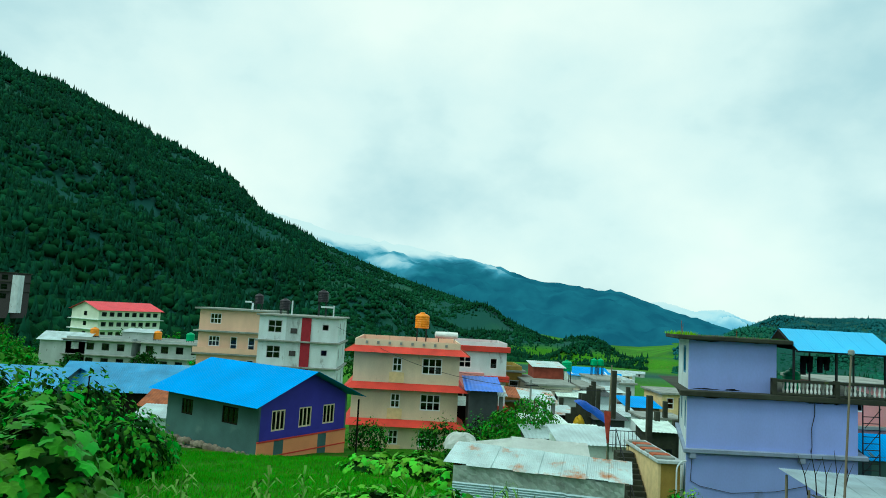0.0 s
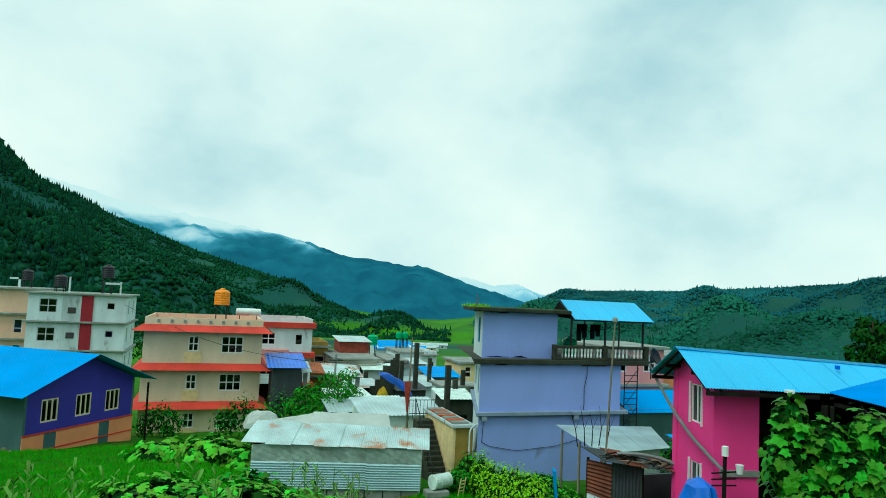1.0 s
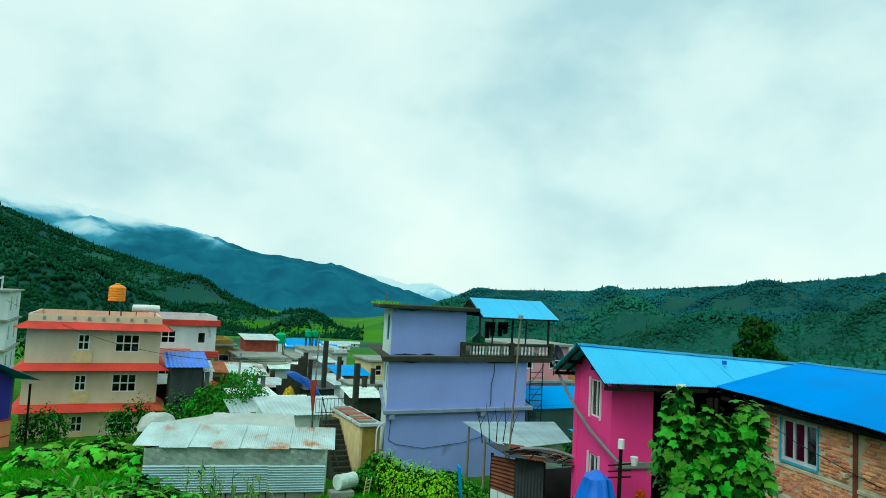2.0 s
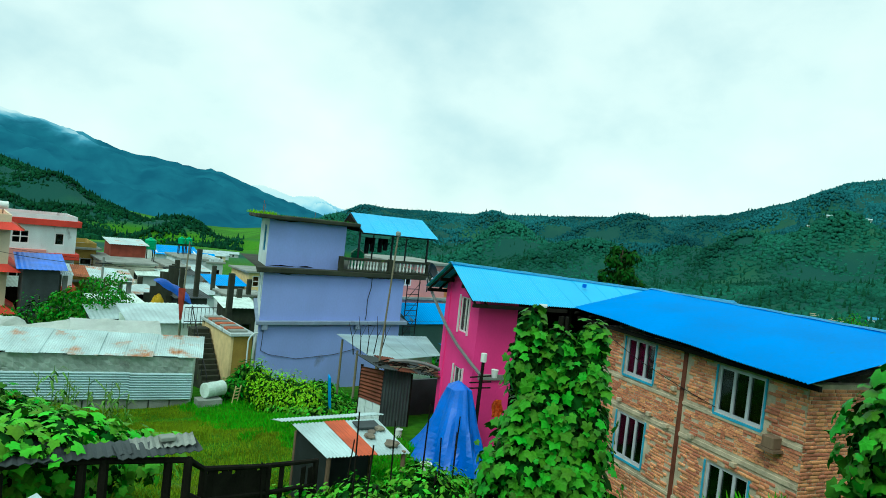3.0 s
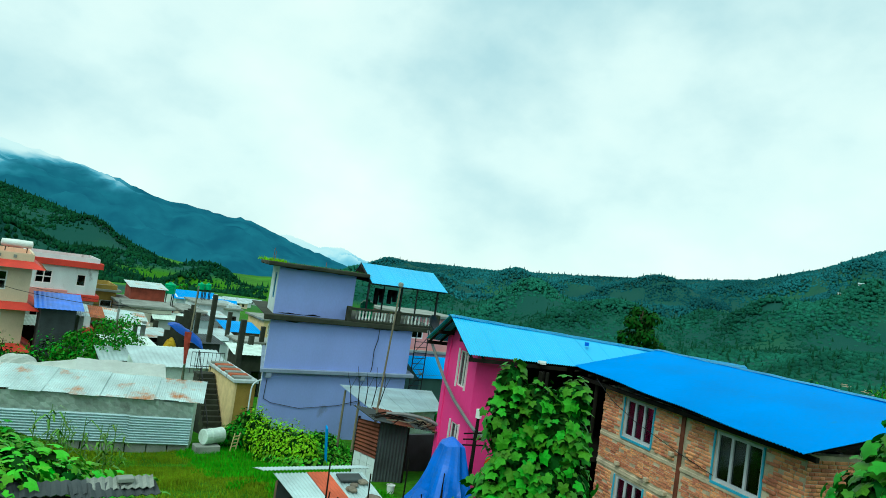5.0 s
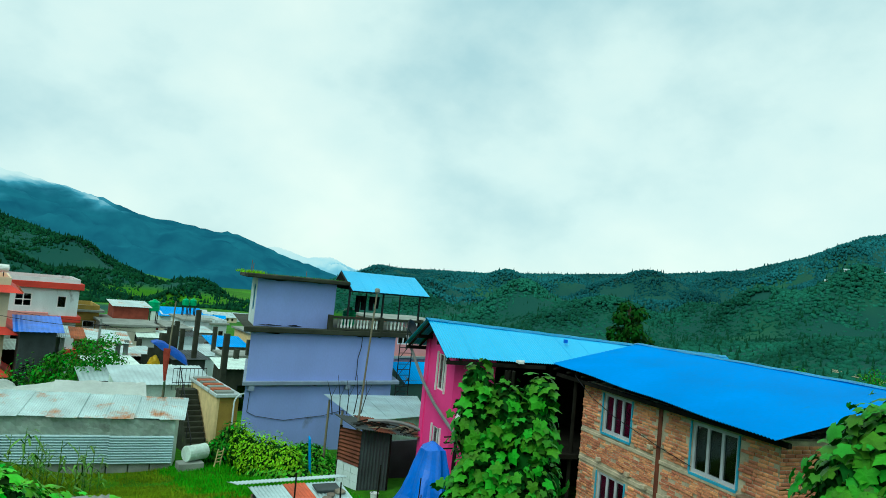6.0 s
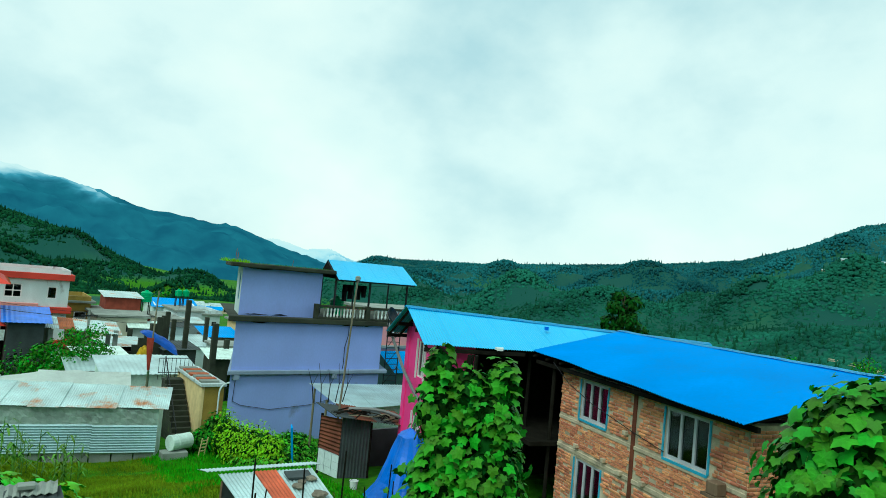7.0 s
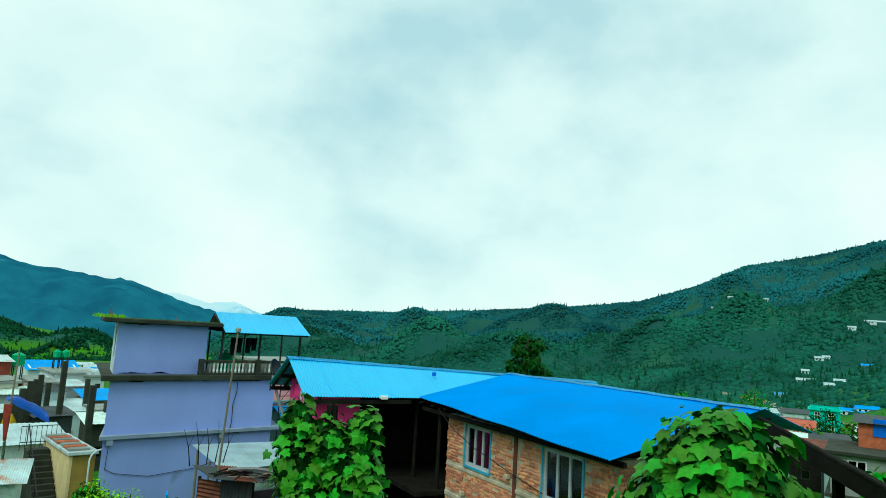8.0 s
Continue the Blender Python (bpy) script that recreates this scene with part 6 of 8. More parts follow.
    # white plastic sheets over low frames
    tarp_heap("white_tarp", pose(7.5, 30.4, 1.72, 0, 4, -6), 3.6, 3.6, 0.75, "plastic_white", "white plastic sheet stretched over a low frame", 1.0, tent=True)
    tarp_heap("white_tarp", pose(5.0, 31.2, 1.6, 0, -3, 10), 2.9, 3.2, 0.6, "plastic_white", "creased white plastic sheet over a low frame", 4.0, tent=True)
    # crowded dark shacks between the houses
    for x, y, w, d, hh, wall, roofm, lab in ((9.0, 43.6, 2.6, 2.2, 2.9, "wood_dark", "tin_dull", "dark plank shack under grey tin"), (11.6, 42.0, 1.8, 2.0, 2.6, "dark_tin", "tin_dull", "small dark tin shack with grey roof"),
                                             (11.2, 50.5, 2.8, 2.6, 3.2, "wood_dark", "tin", "dark plank shack under patched tin"), (15.2, 49.5, 2.4, 2.2, 3.0, "dark_tin", "dark_tin", "low dark tin shack"),
                                             (16.6, 42.5, 2.0, 2.4, 3.0, "mossy", "tin_dull", "mouldy block shack under grey tin"), (4.6, 52.0, 2.6, 2.4, 3.4, "wood_dark", "tin_dull", "dark plank shack with grey tin roof"),
                                             (19.6, 64.5, 2.6, 2.4, 4.6, "white_dirty", "tin", "stained white shack with patched tin roof"), (14.4, 58.5, 2.6, 2.4, 4.2, "pale_grey", "tin_dull", "grey plastered shack with dull tin roof"),
                                             (17.6, 60.2, 2.0, 2.0, 4.4, "white_dirty", "dark_tin", "stained white shack with dark roof")):
        building("town_shack", lab, pose(x, y, float(ground_z(x, y)) - 0.1, 0, 0, 8 * math.sin(x * 3)), w, d, 1, hh, wall, z0=-0.6, front=((w * 0.3, 0.9, 0.6, 0.7, 1), (w * 0.72, 0.1, 0.7, 1.8, 1)), roof="shed", roof_mat=roofm, rise=0.35, over=0.3, slab=None, frame="metal_dark", group="town shacks")
    # cables across the roofs
    for a, b, sag in (((-9.0, 72.0, 6.6), (9.6, 47.0, 3.4), 1.2), ((9.6, 47.0, 3.4), (15.4, 53.0, 2.6), 0.5), ((9.5, 27.4, 5.2), (-2.0, 48.5, 5.4), 0.9), ((15.6, 52.5, 2.8), (22.3, 74.0, 2.9), 0.8)):
        bm = bmesh.new()
        tube(bm, [Vector(a).lerp(Vector(b), s) - Vector((0, 0, sag * 4 * s * (1 - s))) for s in np.linspace(0, 1, 14)], 0.016, 4)
        tagged(link_mesh("overhead_cable", bm, M["metal_dark"]), "thin dark overhead cable slung between the houses", "cable", "overhead cables")
    u = thing("utility_pole", pose(9.6, 47.0, float(ground_z(9.6, 47.0)) - 0.3), "grey concrete utility pole with a steel cross arm", "utility pole")
    bm = bmesh.new()
    rod(bm, (0, 0, 0), (0, 0, 6.0), 0.1, 0.07, 10)
    part("pole", bm, M["concrete"], u)
    bm = bmesh.new()
    box(bm, -0.5, 0.5, -0.11, -0.06, 5.55, 5.63)
    part("cross_arm", bm, M["metal_dark"], u)
    # tin roof behind the long shed
    building("tin_shed", "low shed under a pale tin roof", pose(8.6, 32.4, -1.0), 4.3, 2.9, 1, 2.9, "tin_dull", z0=-1, roof="shed", roof_mat="tin_clean", rise=0.45, over=0.2, slab=None, category="shed")
    building("tin_shed", "small dark shed under a pale tin roof", pose(7.6, 36.4, -1.3), 2.6, 2.4, 1, 2.7, "dark_tin", z0=-1, roof="shed", roof_mat="tin_clean", rise=0.3, over=0.2, slab=None, category="shed")
    # ochre outhouse with terrace tiles and stairs beside the lilac house
    h = thing("ochre_outhouse", pose(11.92, 27.9, -0.1), "stained ochre outhouse with tiled flat roof", "outhouse")
    bm = bmesh.new()
    box(bm, 0.12, 1.0, 0, 4.4, -0.8, 2.2)
    part("wall", bm, M["ochre"], h)
    bm = bmesh.new()
    box(bm, 0, 0.12, -0.02, 4.4, -0.8, 2.2)
    part("corner_strip", bm, M["yellow_paint"], h)
    bm = bmesh.new()
    box(bm, -0.1, 1.05, -0.2, 4.6, 2.21, 2.36, bevel=0.02)
    part("roof_slab", bm, M["white_dirty"], h)
    for k in range(7):
        bm = bmesh.new()
        box(bm, -0.05 + 0.02 * (k % 3), 0.75 + 0.05 * (k % 2), 0.0 + 0.6 * k, 0.45 + 0.6 * k, 2.365, 2.45, pose(0, 0, 0, 0, 0, 0))
        part("roof_tile", bm, M["terracotta"] if k % 2 else M["concrete"], h)
    h = thing("outdoor_stairs", pose(11.0, 27.9, -0.7), "mossy concrete stairs with a steel handrail", "stairs")
    for k in range(13):
        bm = bmesh.new()
        box(bm, 0, 0.85, 0.24 * k, 3.5, 0.2 * k, 0.2 * k + 0.2, bevel=0.01)
        part("step", bm, M["mossy"], h)
    for x in (0.02,):
        bm = bmesh.new()
        rod(bm, (x, 0.05, 0.9), (x, 3.3, 3.65), 0.025)
        part("handrail", bm, M["metal_dark"], h)
        for k in range(5):
            bm = bmesh.new()
            rod(bm, (x, 0.1 + 0.8 * k, 0.05 + 0.67 * k), (x, 0.1 + 0.8 * k, 0.93 + 0.68 * k), 0.02)
            part("rail_post", bm, M["metal_dark"], h)
    h = thing("roof_railing", pose(10.9, 31.9, 2.0), "dark steel railing at the stair head", "railing")
    for z in (0.05, 0.75):
        bm = bmesh.new()
        rod(bm, (0, 0, z), (1.6, 0, z), 0.02)
        part("rail", bm, M["metal_dark"], h)
    for k in range(9):
        bm = bmesh.new()
        rod(bm, (0.2 * k, 0, -0.3), (0.2 * k, 0, 0.75), 0.012)
        part("bar", bm, M["metal_dark"], h)
    # prayer flag on a pole
    h = thing("flag_pole", pose(9.4, 27.4, -0.6), "tall bamboo pole with faded red and green flag", "flag pole")
    bm = bmesh.new()
    rod(bm, (0, 0, 0), (0.18, 0.1, 6.9), 0.05, 0.03)
    part("pole", bm, M["bamboo"], h)
    for z0, z1, mt in ((2.3, 3.5, "cloth_green"), (3.55, 4.9, "cloth_red")):
        bm = bmesh.new()
        g = [[bm.verts.new((0.03 * z / 1.3 + 0.06 - 0.05 * k - 0.12 * math.sin(k * 0.9 + z) * (k / 3), 0.1 * math.sin(k * 1.4 + z * 2), z + 0.08 * k * 0.0)) for k in range(4)] for z in np.linspace(z0, z1, 7)]
        for a, b in zip(g, g[1:]):
            for k in range(3):
                bm.faces.new((a[k], a[k + 1], b[k + 1], b[k]))
        bmesh.ops.solidify(bm, geom=bm.faces[:], thickness=0.006)
        part("flag_cloth", bm, M[mt], h)
    # houses behind the lilac house and along the right
    building("salmon_house", "salmon pink house with orange upper wall", pose(26.5, 38, -2.5), 5.0, 5, 3, 2.6, "salmon", z0=-1, front=((1.4, 0.9, 1.0, 1.2, 2), (3.8, 0.9, 1.0, 1.2, 2)), over=0.3)
    building("orange_house", "orange and yellow house with brown windows", pose(32.4, 40, -2.5), 5.0, 5, 3, 2.35, "orange_plaster", z0=-1, front=((1.4, 0.9, 1.0, 1.2, 2), (3.8, 0.9, 1.0, 1.2, 2)), over=0.3, frame="wood")
    building("blue_roof_shed", "low grey shed under a blue tin roof", pose(25.3, 33, -1.5), 6.0, 4, 1, 3.4, "grey_green", z0=-1, roof="gable", roof_mat="blue_roof", rise=0.9, over=0.3, slab=None, category="shed")
    building("blue_roof_shed", "long low shed under a blue tin roof", pose(22.5, 22.5, 0.0), 5.0, 3.0, 1, 1.7, "wood", z0=-1, roof="shed", roof_mat="blue_roof", rise=0.3, over=0.3, slab=None, category="shed")


town_centre()


def spiral_stair():
    h = thing("steel_ladder", pose(21.6, 28.0, -0.2), "dark steel lattice stair beside the lilac house", "stairs")
    for x in (0, 0.8):
        bm = bmesh.new()
        rod(bm, (x, 0.4, 0), (x + 0.15, 0.6, 5.3), 0.03)
        part("stringer", bm, M["metal_dark"], h)
    for k in range(16):
        bm = bmesh.new()
        rod(bm, (0.01 * k, 0.4 + 0.012 * k, 0.3 * k + 0.2), (0.8 + 0.01 * k, 0.4 + 0.012 * k, 0.3 * k + 0.2), 0.02)
        part("rung", bm, M["metal_dark"], h)
    for k in range(5):
        bm = bmesh.new()
        rod(bm, (0.03 * k, 0.42, 1.0 * k + 0.2), (0.8 + 0.03 * k, 0.45, 1.0 * k + 1.1), 0.018)
        part("brace", bm, M["metal_dark"], h)


spiral_stair()


def right_village():
    building("turquoise_house", "turquoise flat-roofed house with yellow wall beside it", pose(136.9, 40.1, -6.7, 0, 0, -73), 4.8, 6, 2, 2.35, "teal_paint", z0=-3, front=((1.2, 0.8, 0.9, 1.2, 2), (3.4, 0.8, 0.9, 1.2, 2)), slab="teal_paint", over=0.35, parapet=0.3)
    building("grey_house", "grey plastered house with white windows and orange upper room", pose(49.6, 11.0, -2.9, 0, 0, -76), 6.0, 6, 2, 2.55, "concrete", z0=-2, front=((1.4, 0.9, 1.0, 1.3, 2), (4.0, 0.9, 1.0, 1.3, 2)), over=0.3, slab="mossy")
    h = building("orange_roof_room", "orange brick upper room with blue shutter", pose(53.2, 10.4, 2.55, 0, 0, -76), 4.0, 3, 1, 1.3, "terracotta", z0=-0.3, roof="shed", roof_mat="dark_tin", rise=0.3, over=0.3, slab=None)
    bm = bmesh.new()
    box(bm, 0.8, 2.0, -0.06, 0.0, 0.5, 1.6)
    part("shutter", bm, M["blue_tarp"], h, "bright blue shutter")
    building("red_roof_house", "house under a faded red tin roof", pose(84.0, 27.0, -4.7, 0, 0, -73), 4.0, 4.0, 2, 2.2, "salmon", z0=-3, roof="shed", roof_mat="rust_red", rise=0.6, over=0.3, slab=None)
    building("blue_canopy", "stall roofed with blue and yellow sheets", pose(36.6, 7.4, -1.9, 0, 0, -62), 5.0, 5.0, 1, 2.2, "wood", z0=-2, roof="shed", roof_mat="blue_roof", rise=0.5, over=0.3, slab=None, category="stall")
    building("yellow_canopy", "stall roofed with a yellow sheet", pose(39.5, 6.0, -1.0, 0, 0, -70), 2.0, 2.4, 1, 2.4, "wood", z0=-2, roof="shed", roof_mat="plastic_yellow", rise=0.4, over=0.3, slab=None, category="stall")
    for x, y, w, d, hh, wallm, roofm, lab in ((61.0, 15.0, 3.0, 4, 3.4, "dark_tin", "dark_tin", "low dark shed under black tin"), (58.0, 13.4, 2.4, 3, 3.0, "white_dirty", "tin_clean", "stained shed under pale tin"), (66.0, 19.0, 4.0, 4, 3.4, "wood_dark", "rust_deep", "dark plank shed under rusty tin"),
                                               (72.0, 23.5, 3.6, 4, 3.2, "pale_grey", "tin_dull", "grey shed under dull tin"), (76.0, 20.5, 3.4, 4, 3.6, "mossy", "dark_tin", "mouldy block shed under dark tin"), (96.0, 31.0, 4.4, 4, 3.0, "pale_grey", "dark_tin", "grey house under dark tin"),
                                               (104.0, 36.0, 4.0, 4, 3.0, "white_dirty", "old_blue_roof", "stained white house under weathered blue tin"), (118.0, 44.0, 5.0, 4, 3.0, "dark_tin", "tin_dull", "dark shed under dull tin"), (112.0, 38.0, 4.4, 4, 3.2, "ochre", "rust", "ochre house under rusty tin"),
                                               (128.0, 50.0, 5.0, 5, 3.2, "pale_grey", "old_blue_roof", "grey house under weathered blue tin"), (140.0, 52.0, 5.0, 5, 3.2, "white", "tin_clean", "white house under pale tin"), (146.0, 48.0, 5.0, 5, 3.4, "white_dirty", "dark_tin", "stained white house under dark tin")):
        building("village_shed", lab, pose(x, y, float(ground_z(x, y)) - 0.1, 0, 0, -74 + 10 * math.sin(x)), w, d, 1, hh, wallm, z0=-1.5, front=((w * 0.3, 0.9, 0.7, 0.8, 1), (w * 0.72, 0.1, 0.8, 1.9, 1)), roof="shed", roof_mat=roofm, rise=0.5, over=0.3, slab=None, frame="metal_dark", group="village sheds")
    # the pale dirt road that climbs the slope
    bm = bmesh.new()
    pts = [Vector((r * math.sin(radians(a)), r * math.cos(radians(a)), 0)) for a, r in zip(np.linspace(66.5, 79, 40), np.linspace(330, 165, 40) + 9 * np.sin(np.linspace(0, 9, 40)))]
    edge = []
    for k, p in enumerate(pts):
        d = (pts[min(k + 1, 39)] - pts[max(k - 1, 0)]).normalized()
        side = Vector((d.y, -d.x, 0)) * (1.6 + 0.5 * math.sin(k * 1.7))
        edge.append([bm.verts.new((q.x, q.y, float(ground_z(q.x, q.y)) + 0.5)) for q in (p - side, p + side)])
    for a, b in zip(edge, edge[1:]):
        bm.faces.new((a[0], a[1], b[1], b[0]))
    bmesh.ops.solidify(bm, geom=bm.faces[:], thickness=0.6)
    tagged(link_mesh("road", bm, M["mortar"]), "pale dirt road climbing the wooded slope", "road", kind="structure")
    for k, (az, r, w, roofm, wallm) in enumerate(((51.0, 420, 14, "tin_clean", "white"), (70.6, 300, 6, "old_blue_roof", "white"), (73.9, 300, 6, "tin_clean", "white"), (74.5, 304, 6, "tin_clean", "white"), (75.0, 250, 12, "blue_roof", "white"), (76.0, 251, 9, "blue_roof", "white"), (77.4, 180, 7, "tin_clean", "cream"), (73.1, 420, 6, "tin_clean", "white"), (73.6, 425, 5, "tin_clean", "white"), (76.2, 500, 9, "tin_clean", "white"), (76.9, 505, 8, "tin", "pale_grey"), (75.2, 470, 6, "tin_clean", "white"), (72.2, 380, 5, "tin", "white"), (65.8, 520, 5, "tin_clean", "cream"), (67.0, 525, 5, "tin_clean", "white"), (62.8, 640, 6, "tin_clean", "white"), (75.6, 345, 5, "tin_clean", "white"),
                                                  (78.0, 150, 8, "tin", "cream"), (72.0, 330, 10, "tin_clean", "white"), (76.0, 420, 10, "blue_roof", "white"),
                                                  (75.5, 110, 8, "tin_clean", "pale_grey"), (76.6, 140, 7, "tin", "ochre"), (72.5, 115, 7, "blue_roof", "pale_grey"), (47.0, 360, 9, "tin", "cream"), (69.0, 560, 12, "tin_clean", "white"),
                                                  (33.0, 150, 9, "tin_clean", "white"), (34.5, 170, 9, "tin", "salmon"), (36.0, 160, 9, "tin_clean", "pale_grey"), (32.0, 190, 10, "tin_clean", "white"), (35.2, 200, 9, "blue_roof", "white"), (15.4, 190, 9, "tin", "white"), (16.4, 210, 9, "blue_roof", "white"), (17.3, 230, 10, "tin_clean", "cream"), (15.9, 260, 10, "tin_clean", "white"), (16.9, 280, 10, "tin", "salmon"), (17.8, 250, 9, "tin_clean", "white"), (18.4, 300, 11, "tin_clean", "pale_grey"), (14.9, 300, 11, "tin", "white"))):
        x, y = r * math.sin(radians(az)), r * math.cos(radians(az))
        z = float(ground_z(x, y)) - 0.3
        building("hillside_house", "small far house with tin roof among the trees", pose(x, y, z, 0, 0, -az + 8 * (k % 3)), w * 0.72, w * 0.36, 1, 2.0, wallm, z0=-3, front=tuple((0.9 + 1.6 * j, 0.7, 0.7, 0.9, 1) for j in range(int(w * 0.72 // 1.7))),
                 roof="gable", roof_mat=roofm, rise=0.8, over=0.3, slab=None, frame="metal_dark", group="hillside houses")


right_village()


# ---- the garden: hut, low roofs, pen, tarpaulin ----
def garden_hut():
    h = thing("garden_hut", pose(0, 0, 0), "dark tin hut with rusty side and cluttered roof", "hut")
    B, F, T, D = Vector((13.22, 18.3, 1.1)), Vector((13.45, 17.2, 1.0)), Vector((14.25, 16.7, 1.0)), Vector((15.3, 16.5, 1.0))
    def panel(a, b, z0a, z1a, z1b, mtl, name, waves, along=True):
        bm = bmesh.new()
        a, b = Vector((a.x, a.y, 0)), Vector((b.x, b.y, 0))
        up = lambda p, z: Vector((p.x, p.y, z))
        if along:
            sheet(bm, lambda s: up(a.lerp(b, s), z1a + (z1b - z1a) * s), lambda s: up(a.lerp(b, s), z0a), waves, 0.015, thick=0.012)
        else:
            sheet(bm, lambda s: up(a, z0a + (z1a - z0a) * s), lambda s: up(b, z0a + (z1b - z0a) * s), waves, 0.022, thick=0.012)
        part(name, bm, M[mtl], h)
    panel(B, F, 1.87, 2.95, 3.05, "rust_deep", "side_sheet", 9, along=False)
    d = (F - B).normalized()
    for k in range(3):
        for j in range(3):
            bm = bmesh.new()
            a = B + d * (0.375 * k + 0.01)
            b = B + d * (0.375 * k + 0.365)
            v = [bm.verts.new((p.x, p.y, z)) for p, z in ((a, 1.1 + 0.25 * j), (b, 1.1 + 0.25 * j), (b, 1.34 + 0.25 * j), (a, 1.34 + 0.25 * j))]
            f = bm.faces.new(v)
            r = bmesh.ops.extrude_face_region(bm, geom=[f])
            bmesh.ops.translate(bm, verts=[e for e in r["geom"] if isinstance(e, bmesh.types.BMVert)], vec=(0.18, 0.07, 0))
            part("block", bm, M["white"], h, "whitewashed block")
    panel(F, T, 0.9, 3.12, 3.08, "dark_tin", "door_sheet", 9)
    bm = bmesh.new()
    box(bm, 14.4, 17.2, 18.4, 18.55, 0.8, 2.3)
    box(bm, 16.9, 17.1, 16.7, 18.4, 0.8, 2.3)
    part("back_wall", bm, M["dark_tin"], h)
    for p in (T, D, F, B):
        bm = bmesh.new()
        rod(bm, (p.x + 0.05, p.y + 0.05, 0.8), (p.x + 0.05, p.y + 0.05, 3.0), 0.05)
        part("post", bm, M["wood_dark"], h)
    # rusty roof with bent edge
    for k in range(4):
        bm = bmesh.new()
        a0, a1 = Vector((13.0, 16.9, 3.24)).lerp(Vector((15.4, 15.85, 3.0)), k / 4), Vector((13.0, 16.9, 3.24)).lerp(Vector((15.4, 15.85, 3.0)), (k + 1) / 4 + 0.02)
        off = Vector((0.1 + 0.2 * k / 3, 1.75 + 0.15 * (k % 2), 0.08 + 0.02 * (k % 2)))
        sheet(bm, lerp3(a0 + off, a1 + off), lerp3(a0, a1), 8, 0.018)
        part("roof_sheet", bm, M["rust_deep"] if k % 2 else M["dark_tin"], h)
    # sticks and hose thrown on the roof
    r = random.Random(4)
    for k in range(24):
        bm = bmesh.new()
        cx = r.uniform(13.5, 15.1)
        a, l = r.uniform(-0.7, 0.5), r.uniform(0.5, 1.3)
        cy = 16.9 - 0.44 * (cx - 13.0) + r.uniform(0.1, 1.0)
        z = 3.31 - 0.1 * (cx - 13.0)
        path_rod(bm, [(cx - l * math.cos(a) * 0.5, cy - l * math.sin(a) * 0.5, z), (cx, cy, z + r.uniform(0.02, 0.14)), (cx + l * math.cos(a) * 0.5, cy + l * math.sin(a) * 0.5, z)], r.uniform(0.012, 0.03), 5)
        ob = link_mesh("stick", bm, M["wood_dark"] if k % 3 else M["bamboo"])
        tagged(ob, "bare stick lying on the hut roof", "stick", "sticks on the hut roof")
    bm = bmesh.new()
    pts = [Vector((13.7, 17.3, 3.36)).lerp(Vector((15.6, 15.7, 2.98)), s) + Vector((0, 0, 0.22 * math.sin(s * math.pi))) for s in np.linspace(0, 1, 12)]
    tube(bm, pts, 0.055, 8)
    tagged(link_mesh("drain_hose", bm, M["pipe_grey"]), "grey drain hose lying over the hut roof", "hose")
    # pole that stands through the roof
    bm = bmesh.new()
    rod(bm, (13.52, 17.85, 1.0), (13.81, 17.78, 7.62), 0.04, 0.03, 8)
    ob = link_mesh("bamboo_pole", bm, M["bamboo"])
    tagged(ob, "tall leaning grey bamboo pole beside the hut", "pole")
    bm = bmesh.new()
    lathe(bm, ((0.05, 7.6), (0.09, 7.64), (0.09, 7.74), (0.05, 7.78)), Matrix.Translation((13.81, 17.78, 0)), 10)
    part("cap", bm, M["concrete"], ob)
    # dry branches behind
    for k in range(5):
        bm = bmesh.new()
        x = 13.0 + 0.28 * k
        p = [Vector((x, 18.6, 3.3)), Vector((x - 0.1 + 0.06 * k, 18.6, 3.9)), Vector((x - 0.25 + 0.1 * k, 18.7, 4.45 + 0.2 * (k % 2)))]
        rod(bm, p[0], p[1], 0.02, 0.015, 5)
        rod(bm, p[1], p[2], 0.015, 0.006, 5)
        rod(bm, p[1], p[1] + Vector((0.18, 0, 0.4)), 0.01, 0.004, 5)
        tagged(link_mesh("dry_branch", bm, M["wood_dark"]), "bare dry branch standing by the hut", "branch", "dry branches")
    # pale tin roof of the store behind
    s = thing("tin_store", pose(0, 0, 0), "low store under a pale tin roof behind the hut", "shed")
    for k in range(5):
        bm = bmesh.new()
        a0, a1 = Vector((15.9, 25.4, 2.66)).lerp(Vector((20.9, 25.2, 2.52)), k / 5), Vector((15.9, 25.4, 2.66)).lerp(Vector((20.9, 25.2, 2.52)), min(1, (k + 1) / 5 + 0.01))
        b0, b1 = Vector((15.0, 20.2, 2.62)).lerp(Vector((19.2, 21.6, 2.4)), k / 5), Vector((15.0, 20.2, 2.62)).lerp(Vector((19.2, 21.6, 2.4)), min(1, (k + 1) / 5 + 0.01))
        sheet(bm, lerp3(a0, a1), lerp3(b0, b1), 11, 0.014)
        part("roof_sheet", bm, M["tin_clean"], s)
    for a, b in (((16.4, 20.9), (18.8, 21.7)),):
        bm = bmesh.new()
        v = [bm.verts.new(p) for p in ((a[0], a[1], -0.2), (b[0], b[1], -0.4), (b[0], b[1], 2.45), (a[0], a[1], 2.5))]
        bm.faces.new(v)
        bmesh.ops.solidify(bm, geom=bm.faces[:], thickness=0.06)
        part("wall", bm, M["tin_dull"], s)
    for x, y in ((15.2, 20.5), (15.5, 22.6), (16.0, 24.9), (18.9, 24.9)):
        bm = bmesh.new()
        rod(bm, (x, y, -0.6), (x, y, 2.5), 0.06, 0.05, 8)
        part("post", bm, M["bamboo"], s)
    bm = bmesh.new()
    box(bm, -0.25, 0.25, -0.03, 0.03, 0, 1.6, bevel=0.01)
